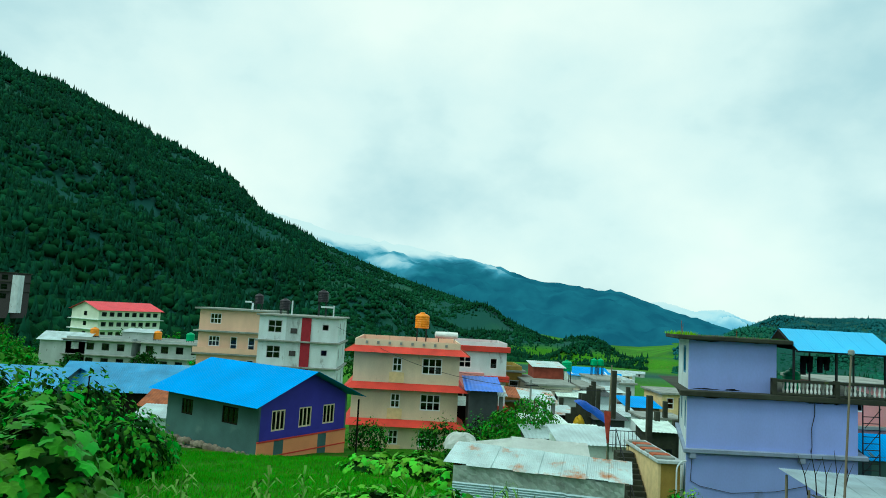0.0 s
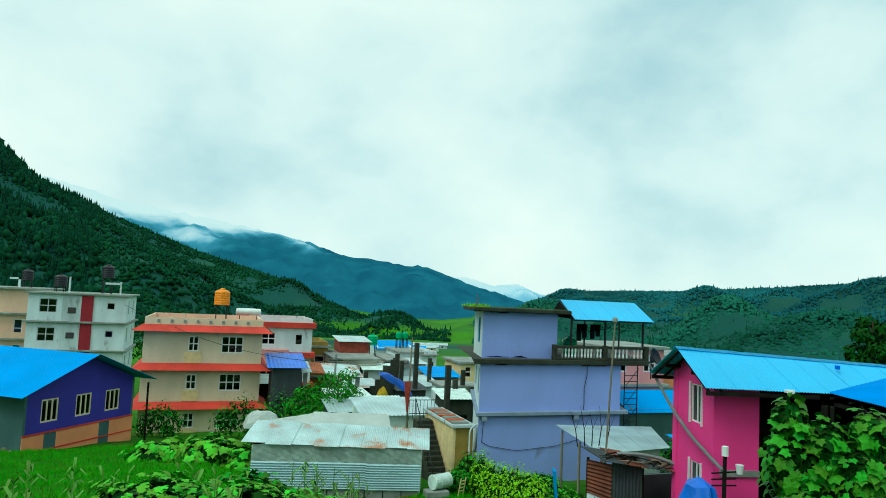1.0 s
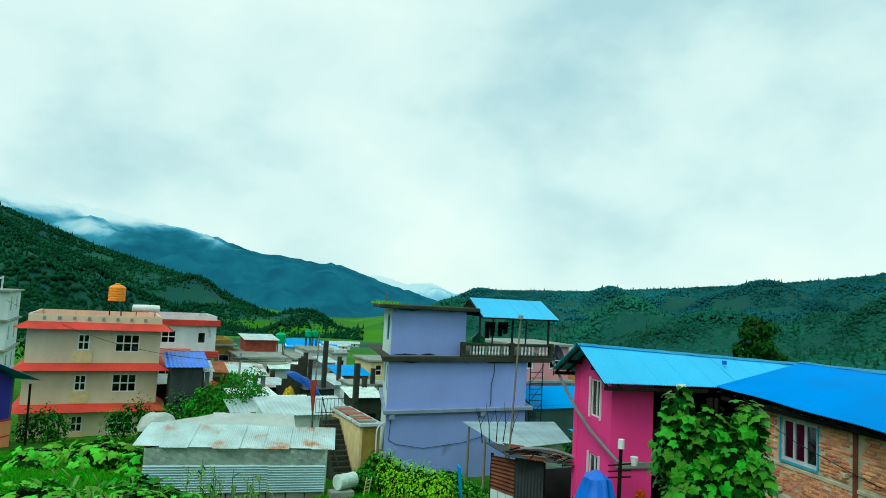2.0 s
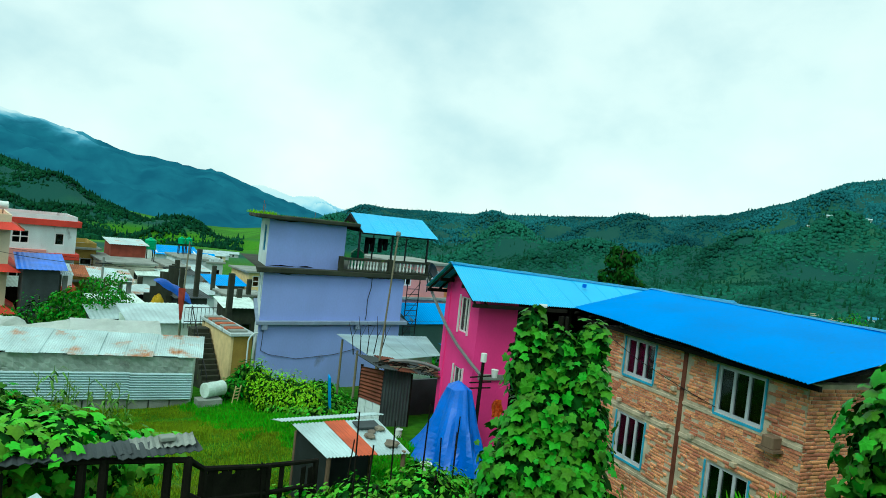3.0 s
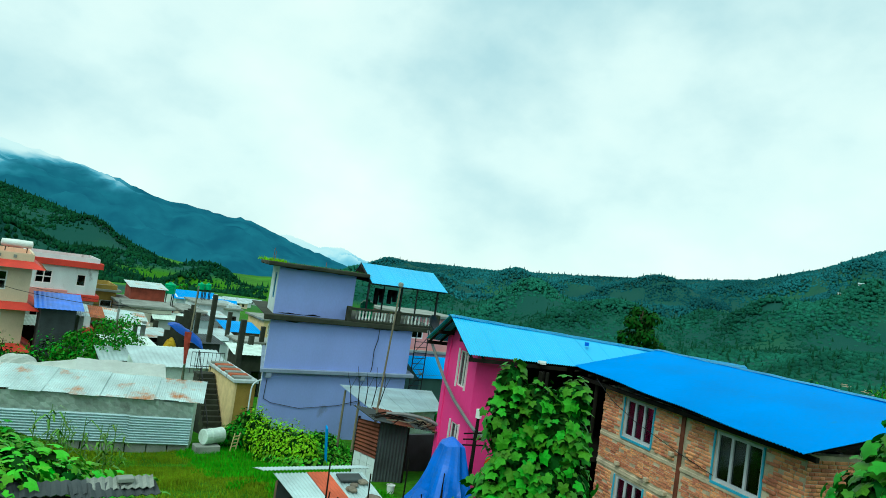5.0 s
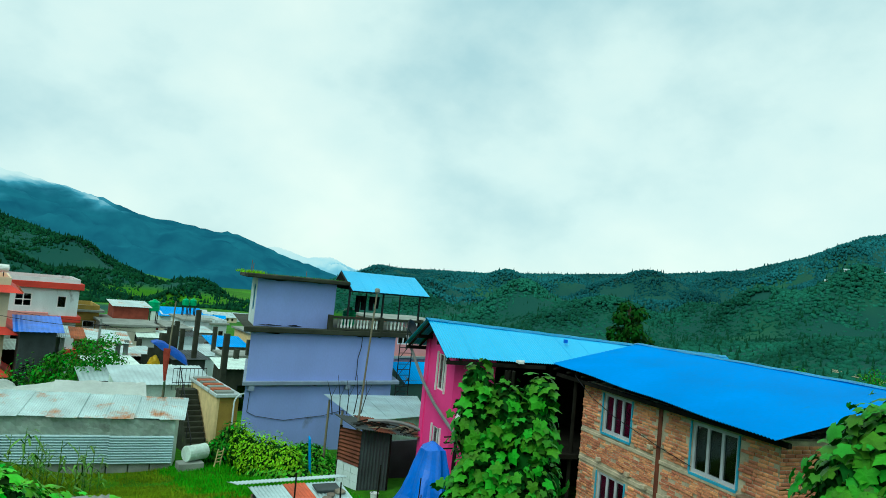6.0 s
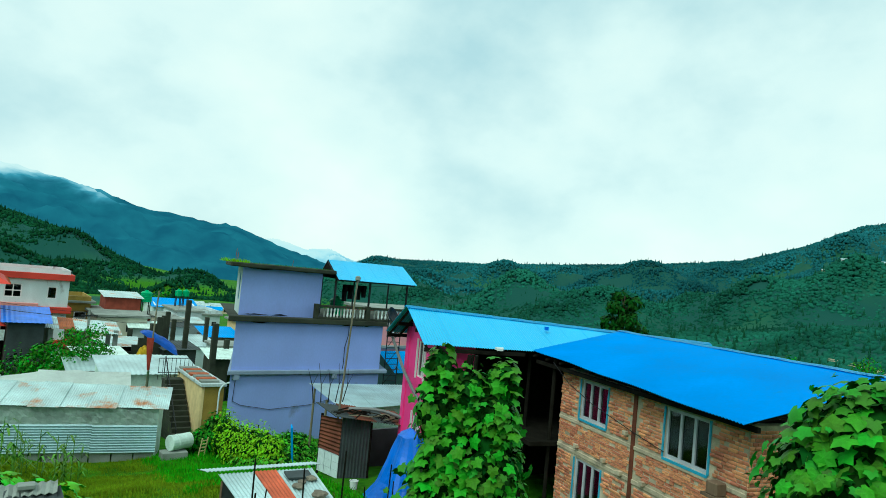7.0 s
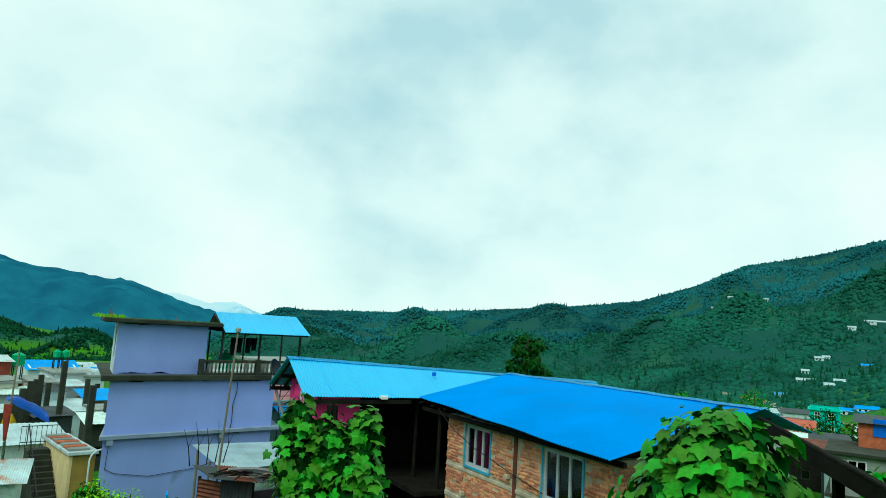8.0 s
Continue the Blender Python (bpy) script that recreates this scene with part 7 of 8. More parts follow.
    ob = link_mesh("blue_board", bm, M["blue_roof"])
    ob.matrix_world = pose(13.15, 20.1, 0.55, -6, 0, 70)
    tagged(ob, "blue board leaning on the hut", "board")


garden_hut()


def low_tin_roof():
    h = thing("low_tin_shelter", pose(0, 0, 0), "low shelter roofed with patched tin and red strip", "shelter")
    BL, BR, FL, FR = Vector((7.85, 12.1, 3.32)), Vector((9.95, 11.9, 3.32)), Vector((7.8, 10.25, 3.2)), Vector((9.7, 10.0, 3.15))
    cuts = ((0.0, 0.36, "tin_clean"), (0.36, 0.6, "rust_red"), (0.6, 1.0, "tin_clean"))
    for k, (a, b, mt) in enumerate(cuts):
        bm = bmesh.new()
        lift = Vector((0, 0, 0.012 * (k == 1)))
        sheet(bm, lerp3(BL.lerp(BR, a) + lift, BL.lerp(BR, b) + lift), lerp3(FL.lerp(FR, a) + lift, FL.lerp(FR, b) + lift), max(3, int((b - a) * 26)), 0.013)
        part("roof_sheet", bm, M[mt], h)
    bm = bmesh.new()
    sheet(bm, lerp3((7.6, 12.15, 3.38), (10.2, 11.95, 3.38)), lerp3((7.55, 12.6, 3.3), (10.15, 12.4, 3.3)), 30, 0.012)
    part("roof_sheet", bm, M["tin_clean"], h)
    for p, q in (((7.9, 10.3), (7.95, 12.0)), ((9.6, 10.1), (9.85, 11.8))):
        for x, y in (p, q):
            bm = bmesh.new()
            z = float(ground_z(x, y))
            rod(bm, (x, y, z - 0.2), (x, y, 3.18), 0.05)
            part("post", bm, M["wood"], h)
    bm = bmesh.new()
    v = [bm.verts.new(p) for p in ((7.88, 10.35, 1.9), (7.93, 11.95, 1.7), (7.93, 11.95, 3.25), (7.88, 10.35, 3.12))]
    bm.faces.new(v)
    bmesh.ops.solidify(bm, geom=bm.faces[:], thickness=0.03)
    part("side_sheet", bm, M["dark_tin"], h)
    bm = bmesh.new()
    v = [bm.verts.new(p) for p in ((7.95, 11.9, 1.6), (9.85, 11.8, 1.6), (9.85, 11.8, 3.25), (7.95, 11.9, 3.25))]
    bm.faces.new(v)
    bmesh.ops.solidify(bm, geom=bm.faces[:], thickness=0.03)
    part("back_sheet", bm, M["dark_tin"], h)
    for k, (a, b, s) in enumerate(((0.7, 0.55, 0.13), (0.78, 0.42, 0.1), (0.86, 0.8, 0.16), (0.9, 0.35, 0.12))):
        p = BL.lerp(BR, a).lerp(FL.lerp(FR, a), b)
        bm = bmesh.new()
        bmesh.ops.create_icosphere(bm, subdivisions=2, radius=s)
        for v in bm.verts:
            v.co *= 1 + 0.35 * noise.noise(v.co * 9 + Vector((k, 0, 0)))
            v.co.z *= 0.5
        ob = link_mesh("roof_stone", bm, M["stone"])
        ob.location = p + Vector((0, 0, s * 0.4))
        tagged(ob, "grey stone weighing down the tin roof", "stone", "stones on the tin roof")
    bm = bmesh.new()
    box(bm, -0.28, 0.28, -0.2, 0.2, 0, 0.05, bevel=0.01)
    ob = part("roof_panel", bm, M["dark_tin"], h, "dark flat panel")
    ob.matrix_local = pose(9.45, 11.5, 3.31, 4, 0, -8)


low_tin_roof()


def animal_pen():
    h = thing("timber_pen", pose(0, 0, 0), "dark timber pen open at the front under scraps of tin", "pen")
    pts = [(-0.6, 7.8, 4.8), (0.6, 7.75, 4.8), (2.1, 7.6, 4.78), (3.2, 7.5, 4.74), (4.2, 7.4, 4.66), (4.65, 8.1, 4.22), (6.0, 8.9, 3.8), (7.25, 9.6, 3.48)]
    for k, (x, y, z) in enumerate(pts):
        g = float(ground_z(x, y))
        for dx in (0.0, 0.24)[:1 + (k in (3, 4))]:
            bm = bmesh.new()
            rod(bm, (x - dx, y + dx * 0.2, g - 0.2), (x - dx, y + dx * 0.2, z), 0.07, 0.055)
            part("post", bm, M["wood_dark"], h)
    for k, (a, b) in enumerate(zip(pts, pts[1:])):
        for drop in ((0.03, 0.62) if k < 4 else (0.03, 0.5)):
            bm = bmesh.new()
            rod(bm, (a[0], a[1], a[2] - drop), (b[0], b[1], b[2] - drop), 0.045, 0.04)
            part("rail", bm, M["wood_dark"], h)
    # old planks of the door and the two ends
    r = random.Random(8)
    for k, share in ((0, 0.9), (1, 0.5), (5, 1.0), (6, 0.35)):
        a, b = Vector(pts[k]), Vector(pts[k + 1])
        n = int((b - a).length / 0.105)
        for j in range(n):
            if r.random() > share:
                continue
            p = a.lerp(b, (j + 0.5) / n)
            g = float(ground_z(p.x, p.y))
            bm = bmesh.new()
            box(bm, -0.055, 0.055, -0.012, 0.012, g - 0.1, p.z - 0.03 - r.uniform(0, 0.12), pose(p.x, p.y, 0, 0, 0, math.degrees(math.atan2(b.y - a.y, b.x - a.x)) + r.uniform(-3, 3)))
            part("plank", bm, M["wood_dark"], h)
    # tin scraps laid on the frame, overlapping and askew
    for k, (x0, x1, y0, y1, z, tilt) in enumerate(((-0.7, 0.7, 7.6, 8.3, 4.86, 2), (0.5, 1.8, 7.5, 8.2, 4.87, -2), (1.6, 2.7, 7.4, 8.1, 4.85, 1), (2.5, 3.5, 7.4, 7.75, 4.83, -3), (3.3, 4.35, 7.3, 7.65, 4.81, 3), (3.5, 4.3, 7.45, 7.75, 4.85, -6))):
        bm = bmesh.new()
        m = pose((x0 + x1) / 2, (y0 + y1) / 2, z, 0, tilt * 0.4, tilt)
        w, d = (x1 - x0) / 2, (y1 - y0) / 2
        sheet(bm, lerp3(m @ Vector((-w, d, 0.03)), m @ Vector((w, d, 0.03))), lerp3(m @ Vector((-w, -d, -0.03)), m @ Vector((w, -d, -0.03))), 9, 0.014)
        part("tin_scrap", bm, M["concrete"] if k == 5 else M["dark_tin"], h)
    bm = bmesh.new()
    box(bm, 3.85, 4.05, 7.5, 7.66, 4.87, 4.93, bevel=0.01)
    part("slate", bm, M["concrete"], h, "grey stone slab on the tin")
    bm = bmesh.new()
    sheet(bm, lerp3((0.75, 6.35, 4.38), (2.45, 7.1, 4.56)), lerp3((0.85, 6.1, 4.33), (2.55, 6.85, 4.51)), 4, 0.022)
    part("tin_scrap", bm, M["tin_clean"], h)


animal_pen()


def tarp_mound():
    bm = bmesh.new()
    n, rows = 40, 14
    rings = []
    for j in range(rows + 1):
        t = j / rows
        ring = []
        for i in range(n):
            a = i * math.tau / n
            fold = 1 + (0.1 + 0.1 * (1 - t)) * math.sin(a * 7 + 2.1 * math.sin(t * 2)) * (1 - t * 0.6) + 0.05 * noise.noise(Vector((math.cos(a) * 3, math.sin(a) * 3, t * 4)))
            r = (1.0 - 0.72 * t ** 0.8) * fold
            if j == rows:
                r = 0.05
            ring.append(bm.verts.new((r * math.cos(a) * 1.0 + 0.12 * t, r * math.sin(a) * 0.75, t * 2.05 + 0.06 * noise.noise(Vector((a, t * 5, 2))))))
        rings.append(ring)
    for p, q in zip(rings, rings[1:]):
        for i in range(n):
            j = (i + 1) % n
            bm.faces.new((p[i], p[j], q[j], q[i]))
    bm.faces.new(rings[-1])
    ob = link_mesh("blue_tarp", bm, M["blue_tarp"])
    ob.matrix_world = pose(13.4, 13.2, 1.4, 0, 0, -4) @ Matrix.Diagonal((0.9, 1.9, 1.12, 1))
    tagged(ob, "blue tarpaulin draped over a tall stack beside the pink house", "tarpaulin")
    for x, y, r, hh, lab in ((12.15, 12.6, 0.16, 0.36, "white plastic drum by the tarpaulin"), (13.2, 15.6, 0.13, 0.28, "white plastic bucket in front of the hut"), (12.45, 12.2, 0.12, 0.14, "white basin by the tarpaulin")):
        o = thing("bucket", pose(x, y, float(ground_z(x, y)) - 0.02), lab, "bucket", "white buckets")
        bm = bmesh.new()
        lathe(bm, ((r * 0.8, 0), (r, hh * 0.95), (r * 1.08, hh * 0.95), (r * 1.08, hh), (r * 0.9, hh), (r * 0.7, 0.05)), None, 16)
        part("body", bm, M["plastic_white"], o)
        bm = bmesh.new()
        path_rod(bm, [(r * math.cos(a) * 1.05, 0.02, hh * 0.9 + r * 0.6 * math.sin(a) * -1) for a in np.linspace(math.pi, math.tau, 9)], 0.008, 5)
        part("handle", bm, M["metal_dark"], o)
    # bent pipe leaning before the pink house
    bm = bmesh.new()
    pts = [(15.03, 17.5, 6.22), (14.92, 16.9, 5.75), (14.75, 16.2, 5.3), (14.59, 15.5, 4.88), (14.4, 14.6, 4.45), (14.2, 13.6, 4.1), (14.09, 13.0, 3.92)]
    tube(bm, pts, 0.05, 8)
    ob = link_mesh("drain_pipe", bm, M["pipe_grey"])
    tagged(ob, "bent grey plastic pipe slung in front of the pink house", "pipe")
    h = thing("pipe_post", pose(14.1, 13.0, 1.2), "old wooden post with a white tin on top", "post")
    bm = bmesh.new()
    rod(bm, (0, 0, 0), (0.05, 0, 3.1), 0.07, 0.05)
    part("pole", bm, M["wood_dark"], h)
    for k in range(3):
        bm = bmesh.new()
        rod(bm, (-0.4, -0.02, 2.35 + 0.16 * k), (0.45, 0.02, 2.3 + 0.18 * k), 0.022)
        part("cross_bar", bm, M["wood_dark"], h)
    bm = bmesh.new()
    lathe(bm, ((0.09, 3.1), (0.09, 3.35), (0.05, 3.36)), Matrix.Translation((0.05, 0, 0)), 12)
    part("can", bm, M["plastic_white"], h)
    bm = bmesh.new()
    lathe(bm, ((0.08, 2.62), (0.11, 2.85), (0.11, 2.86), (0.03, 2.86)), Matrix.Translation((0.5, -0.05, 0)), 12)
    part("cup", bm, M["plastic_white"], h)
    bm = bmesh.new()
    g = [[bm.verts.new((0.34 * u + 0.04 * math.sin(v * 6), 0.05 * math.sin(u * 9 + v * 4), 0.5 * v)) for v in np.linspace(0, 1, 5)] for u in np.linspace(0, 1, 6)]
    for a, b in zip(g, g[1:]):
        for k in range(4):
            bm.faces.new((a[k], a[k + 1], b[k + 1], b[k]))
    bmesh.ops.solidify(bm, geom=bm.faces[:], thickness=0.01)
    ob = link_mesh("orange_cloth", bm, M["cloth_orange"])
    ob.location = (13.7, 11.9, 3.0)
    tagged(ob, "orange red cloth caught on the vine", "cloth")
    # satellite dish on the gable of the pink house
    d = thing("satellite_dish", pose(14.75, 17.0, 6.3), "dark round satellite dish on a short pole", "satellite dish")
    bm = bmesh.new()
    lathe(bm, ((0.03, 0.0), (0.14, 0.03), (0.24, 0.09), (0.3, 0.16), (0.29, 0.17), (0.2, 0.09), (0.05, 0.02)), pose(0, 0, 0.2, 65, 0, 30), 20)
    part("dish", bm, M["metal_dark"], d)
    bm = bmesh.new()
    rod(bm, (0, 0.05, -0.5), (0, 0.05, 0.2), 0.02)
    part("arm", bm, M["metal_dark"], d)
    # clothes on the terrace
    c = thing("clothes_line", pose(17.9, 28.4, 7.15), "clothes line with dark trousers under the terrace roof", "clothes line")
    bm = bmesh.new()
    path_rod(bm, [(-0.2, 0, 0.05), (1.0, 0, -0.02), (2.2, 0, 0.0), (3.9, 0, 0.08)], 0.008, 5)
    part("line", bm, M["metal_dark"], c)
    for x0, cut in ((0.75, 0.0), (1.55, 0.12)):
        bm = bmesh.new()
        for leg in (0.0, 0.32):
            g = [[bm.verts.new((x0 + leg + 0.28 * u, 0.03 * math.sin(u * 5 + v * 3), -0.02 - (0.85 - cut - leg * 0.4) * v)) for v in np.linspace(0, 1, 5)] for u in np.linspace(0, 1, 4)]
            for a, b in zip(g, g[1:]):
                for k in range(4):
                    bm.faces.new((a[k], a[k + 1], b[k + 1], b[k]))
        g = [bm.verts.new(p) for p in ((x0, 0.01, 0.0), (x0 + 0.6, 0.01, 0.0), (x0 + 0.6, 0.01, -0.35), (x0, 0.01, -0.35))]
        bm.faces.new(g)
        bmesh.ops.solidify(bm, geom=bm.faces[:], thickness=0.012)
        part("trousers", bm, M["cloth_dark"], c)
    tank("water_tank", 19.2, 30.0, 5.42, 0.38, 0.95, "tank_green", "green plastic water tank on the terrace")
    # rusty drum and a small ladder by the long shed
    bm = bmesh.new()
    lathe(bm, ((0.3, 0), (0.32, 0.02), (0.3, 0.3), (0.32, 0.32), (0.3, 0.6), (0.32, 0.9), (0.3, 0.92), (0.05, 0.92)), None, 18)
    ob = link_mesh("old_drum", bm, M["tin_dull"])
    ob.matrix_world = pose(10.2, 25.6, 0.3, 0, 90, 20)
    tagged(ob, "dull grey drum lying beside the long shed", "drum")
    bm = bmesh.new()
    box(bm, 9.9, 10.9, 25.3, 25.9, -0.8, -0.02, bevel=0.02)
    tagged(link_mesh("stone_plinth", bm, M["concrete"]), "low concrete block under the drum", "block")
    l = thing("wooden_rack", pose(11.35, 25.4, -0.15, 12, 0, 20) @ Matrix.Diagonal((0.6, 0.6, 0.6, 1)), "small pale wooden rack leaning in the garden", "rack")
    for x in (0.0, 0.45):
        bm = bmesh.new()
        box(bm, x, x + 0.06, 0, 0.06, -0.3, 1.1)
        part("upright", bm, M["yellow_paint"], l)
    for k in range(4):
        bm = bmesh.new()
        box(bm, 0.06, 0.45, 0.01, 0.05, 0.1 + 0.25 * k, 0.17 + 0.25 * k)
        part("slat", bm, M["yellow_paint"], l)
    # stakes in the vegetable plot
    for k, (x, y, hh) in enumerate(((7.0, 7.7, 2.2), (6.5, 6.6, 1.7), (8.2, 8.4, 2.0), (9.0, 8.6, 2.3), (7.7, 9.3, 1.7), (9.8, 9.0, 1.5), (5.9, 8.7, 1.4), (10.6, 9.6, 1.9), (11.3, 10.4, 1.7))):
        z = float(ground_z(x, y))
        bm = bmesh.new()
        rod(bm, (x, y, z - 0.2), (x + 0.12 * math.sin(k * 2.0), y + 0.1 * math.cos(k), z + hh), 0.022, 0.014, 6)
        tagged(link_mesh("bean_stake", bm, M["wood_dark"]), "thin dark stake standing in the weeds", "stake", "bean stakes")
    # dark eave of the neighbouring roof
    e = thing("dark_lean_to", pose(0, 0, 0), "dark timber lean-to roof edge on a post", "roof")
    A, Bp = Vector((16.1, 2.2, 6.91)), Vector((13.24, -0.95, 6.29))
    side = Vector((1.6, -1.0, -0.8))
    bm = bmesh.new()
    sheet(bm, lerp3(A + side, Bp + side), lerp3(A, Bp), 24, 0.004, thick=0.03)
    part("roof_sheet", bm, M["wood_dark"], e)
    bm = bmesh.new()
    down = Vector((0, 0, -0.3))
    v = [bm.verts.new(p) for p in (A, Bp, Bp + down, A + down, A + side * 0.15, Bp + side * 0.15, Bp + side * 0.15 + down, A + side * 0.15 + down)]
    for f in ((0, 1, 2, 3), (7, 6, 5, 4), (0, 4, 5, 1), (3, 2, 6, 7), (1, 5, 6, 2), (0, 3, 7, 4)):
        bm.faces.new([v[i] for i in f])
    part("fascia", bm, M["wood_dark"], e)
    for s in (0.35, 0.75):
        p = A.lerp(Bp, s) + side * 0.3
        bm = bmesh.new()
        rod(bm, (p.x, p.y, float(ground_z(p.x, p.y)) - 0.2), (p.x, p.y, p.z - 0.02), 0.09)
        part("post", bm, M["wood_dark"], e)


tarp_mound()


# ---- plants ----
LEAF = (np.array([(0, 0.08, 0.0), (-0.2, -0.12, -0.03), (-0.5, -0.02, -0.1), (-0.42, 0.25, -0.03), (-0.56, 0.5, -0.12), (-0.28, 0.64, -0.04), (0, 1.0, -0.14),
                  (0.28, 0.64, -0.04), (0.56, 0.5, -0.12), (0.42, 0.25, -0.03), (0.5, -0.02, -0.1), (0.2, -0.12, -0.03), (0, 0.36, 0.05)]),
        np.array([(12, k, (k + 1) % 12) for k in range(12)]))
SMALL_LEAF = np.array([(0, 0, 0), (-0.3, 0.45, -0.05), (0, 1.0, -0.12), (0.3, 0.45, -0.05), (0, 0.45, 0.05)]), np.array([(4, 0, 1), (4, 1, 2), (4, 2, 3), (4, 3, 0)])[:, [0, 2, 1]]


def blob_points(blobs, count):
    """Points and outward directions on the shells of overlapping ellipsoids (x, y, z, rx, ry, rz)."""
    w = np.array([b[3] * b[5] + b[4] * b[5] for b in blobs])
    pick = rng.choice(len(blobs), count, p=w / w.sum())
    d = rng.normal(0, 1, (count, 3))
    d /= np.linalg.norm(d, axis=1, keepdims=True)
    b = np.array(blobs)[pick]
    r = rng.uniform(0.84, 1.08, (count, 1)) * (1 + 0.17 * np.sin(d[:, :1] * 7 + d[:, 1:2] * 5 + d[:, 2:] * 6))
    p = b[:, :3] + d * b[:, 3:] * r
    inside = np.zeros(count, bool)
    for k, o in enumerate(blobs):
        q = (p - np.array(o[:3])) / np.array(o[3:])
        inside |= (np.sum(q * q, axis=1) < 0.6) & (pick != k)
    return p[~inside], d[~inside]


def leafy(name, blobs, count, size, mtl, label, category, singles=0, core=0.0, stems=4, template=LEAF, up=0.45, kind=""):
    """A climbing or bushy plant: stems, joined foliage, and the nearest leaves one by one."""
    c = np.mean([b[:3] for b in blobs], axis=0)
    gz = float(ground_z(c[0], c[1]))
    h = thing(name, pose(c[0], c[1], gz), label, category, kind=kind)
    origin = np.array([c[0], c[1], gz])
    p, d = blob_points(blobs, count)
    n = d + np.array([0, 0, up]) + rng.normal(0, 0.42, d.shape)
    s = size * rng.uniform(0.35, 1.3, (len(p), 1))
    keep = p[:, 2] > ground_z(p[:, 0], p[:, 1]) - 0.05
    p, d, n, s = p[keep], d[keep], n[keep], s[keep]
    t = turns_to(n, rng)
    towards = np.array([2.0, -1.4, 8.1]) - p
    facing = np.sum(towards * d, axis=1)
    order = np.argsort(-facing * s[:, 0])
    single = order[:singles]
    rest = np.setdiff1d(np.arange(len(p)), single)
    tagged(scatter("foliage", template, p[rest] - origin, t[rest], s[rest], M[mtl], h), kind="stuff")
    # inner leaves coloured darker to stand for shade within the plant
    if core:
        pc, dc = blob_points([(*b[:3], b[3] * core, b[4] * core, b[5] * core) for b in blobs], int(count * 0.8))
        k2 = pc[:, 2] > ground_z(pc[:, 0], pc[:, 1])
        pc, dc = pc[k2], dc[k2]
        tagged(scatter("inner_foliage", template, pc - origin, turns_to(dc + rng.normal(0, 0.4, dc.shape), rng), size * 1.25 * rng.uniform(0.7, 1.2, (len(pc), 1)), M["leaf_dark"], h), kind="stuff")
    if singles:
        me = bpy.data.meshes.new("leaf")
        me.from_pydata(template[0].tolist(), [], template[1].tolist())
        me.materials.append(M["leaf_single"])
        for i in single:
            ob = new("leaf", me)
            ob.parent = h
            m4 = Matrix([[*(t[i][r] * s[i, 0]), p[i][r] - origin[r]] for r in range(3)] + [[0, 0, 0, 1]])
            ob.matrix_local = m4
    top = max(b[2] + b[5] for b in blobs) - gz
    for k in range(stems):
        a = k * 2.4
        bm = bmesh.new()
        r = 0.35 * min(b[3] for b in blobs)
        path_rod(bm, [(r * math.cos(a), r * math.sin(a), -0.1), (r * 0.8 * math.cos(a + 0.3), r * 0.8 * math.sin(a + 0.3), top * 0.5), (r * 0.9 * math.cos(a), r * 0.9 * math.sin(a), top * 0.97)], 0.022, 6)
        part("stake", bm, M["wood_dark"], h)
    return h


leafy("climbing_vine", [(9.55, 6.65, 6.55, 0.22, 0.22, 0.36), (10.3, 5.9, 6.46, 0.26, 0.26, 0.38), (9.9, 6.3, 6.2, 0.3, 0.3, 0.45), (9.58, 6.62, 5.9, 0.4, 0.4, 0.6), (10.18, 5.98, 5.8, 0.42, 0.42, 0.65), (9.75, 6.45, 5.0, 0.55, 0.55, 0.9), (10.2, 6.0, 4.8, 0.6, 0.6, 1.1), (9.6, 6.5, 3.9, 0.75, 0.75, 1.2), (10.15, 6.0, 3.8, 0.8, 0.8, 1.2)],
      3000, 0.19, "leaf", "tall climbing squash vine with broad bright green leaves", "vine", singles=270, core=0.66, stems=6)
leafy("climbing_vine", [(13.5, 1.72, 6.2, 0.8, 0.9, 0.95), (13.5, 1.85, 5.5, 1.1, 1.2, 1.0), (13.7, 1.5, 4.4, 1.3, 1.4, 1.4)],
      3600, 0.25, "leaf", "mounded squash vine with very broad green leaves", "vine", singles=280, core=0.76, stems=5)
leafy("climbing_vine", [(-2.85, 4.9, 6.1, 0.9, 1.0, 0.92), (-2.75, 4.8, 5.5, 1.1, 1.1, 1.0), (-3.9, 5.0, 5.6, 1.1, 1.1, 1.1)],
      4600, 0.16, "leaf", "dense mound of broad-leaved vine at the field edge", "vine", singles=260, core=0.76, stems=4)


def shrubs(name, spots, size, per, mtl, label, category="shrub", template=SMALL_LEAF, group=""):
    for x, y, r, hh in spots:
        z = float(ground_z(x, y))
        blobs = [(x, y, z + hh * 0.55, r, r, hh * 0.5), (x + r * 0.5, y - r * 0.3, z + hh * 0.4, r * 0.6, r * 0.6, hh * 0.4), (x - r * 0.55, y + r * 0.2, z + hh * 0.35, r * 0.6, r * 0.6, hh * 0.35)]
        h = leafy(name, blobs, int(per), size, mtl, label, category, core=0.7, stems=1, template=template)
        if group:
            tagged(h, group=group)


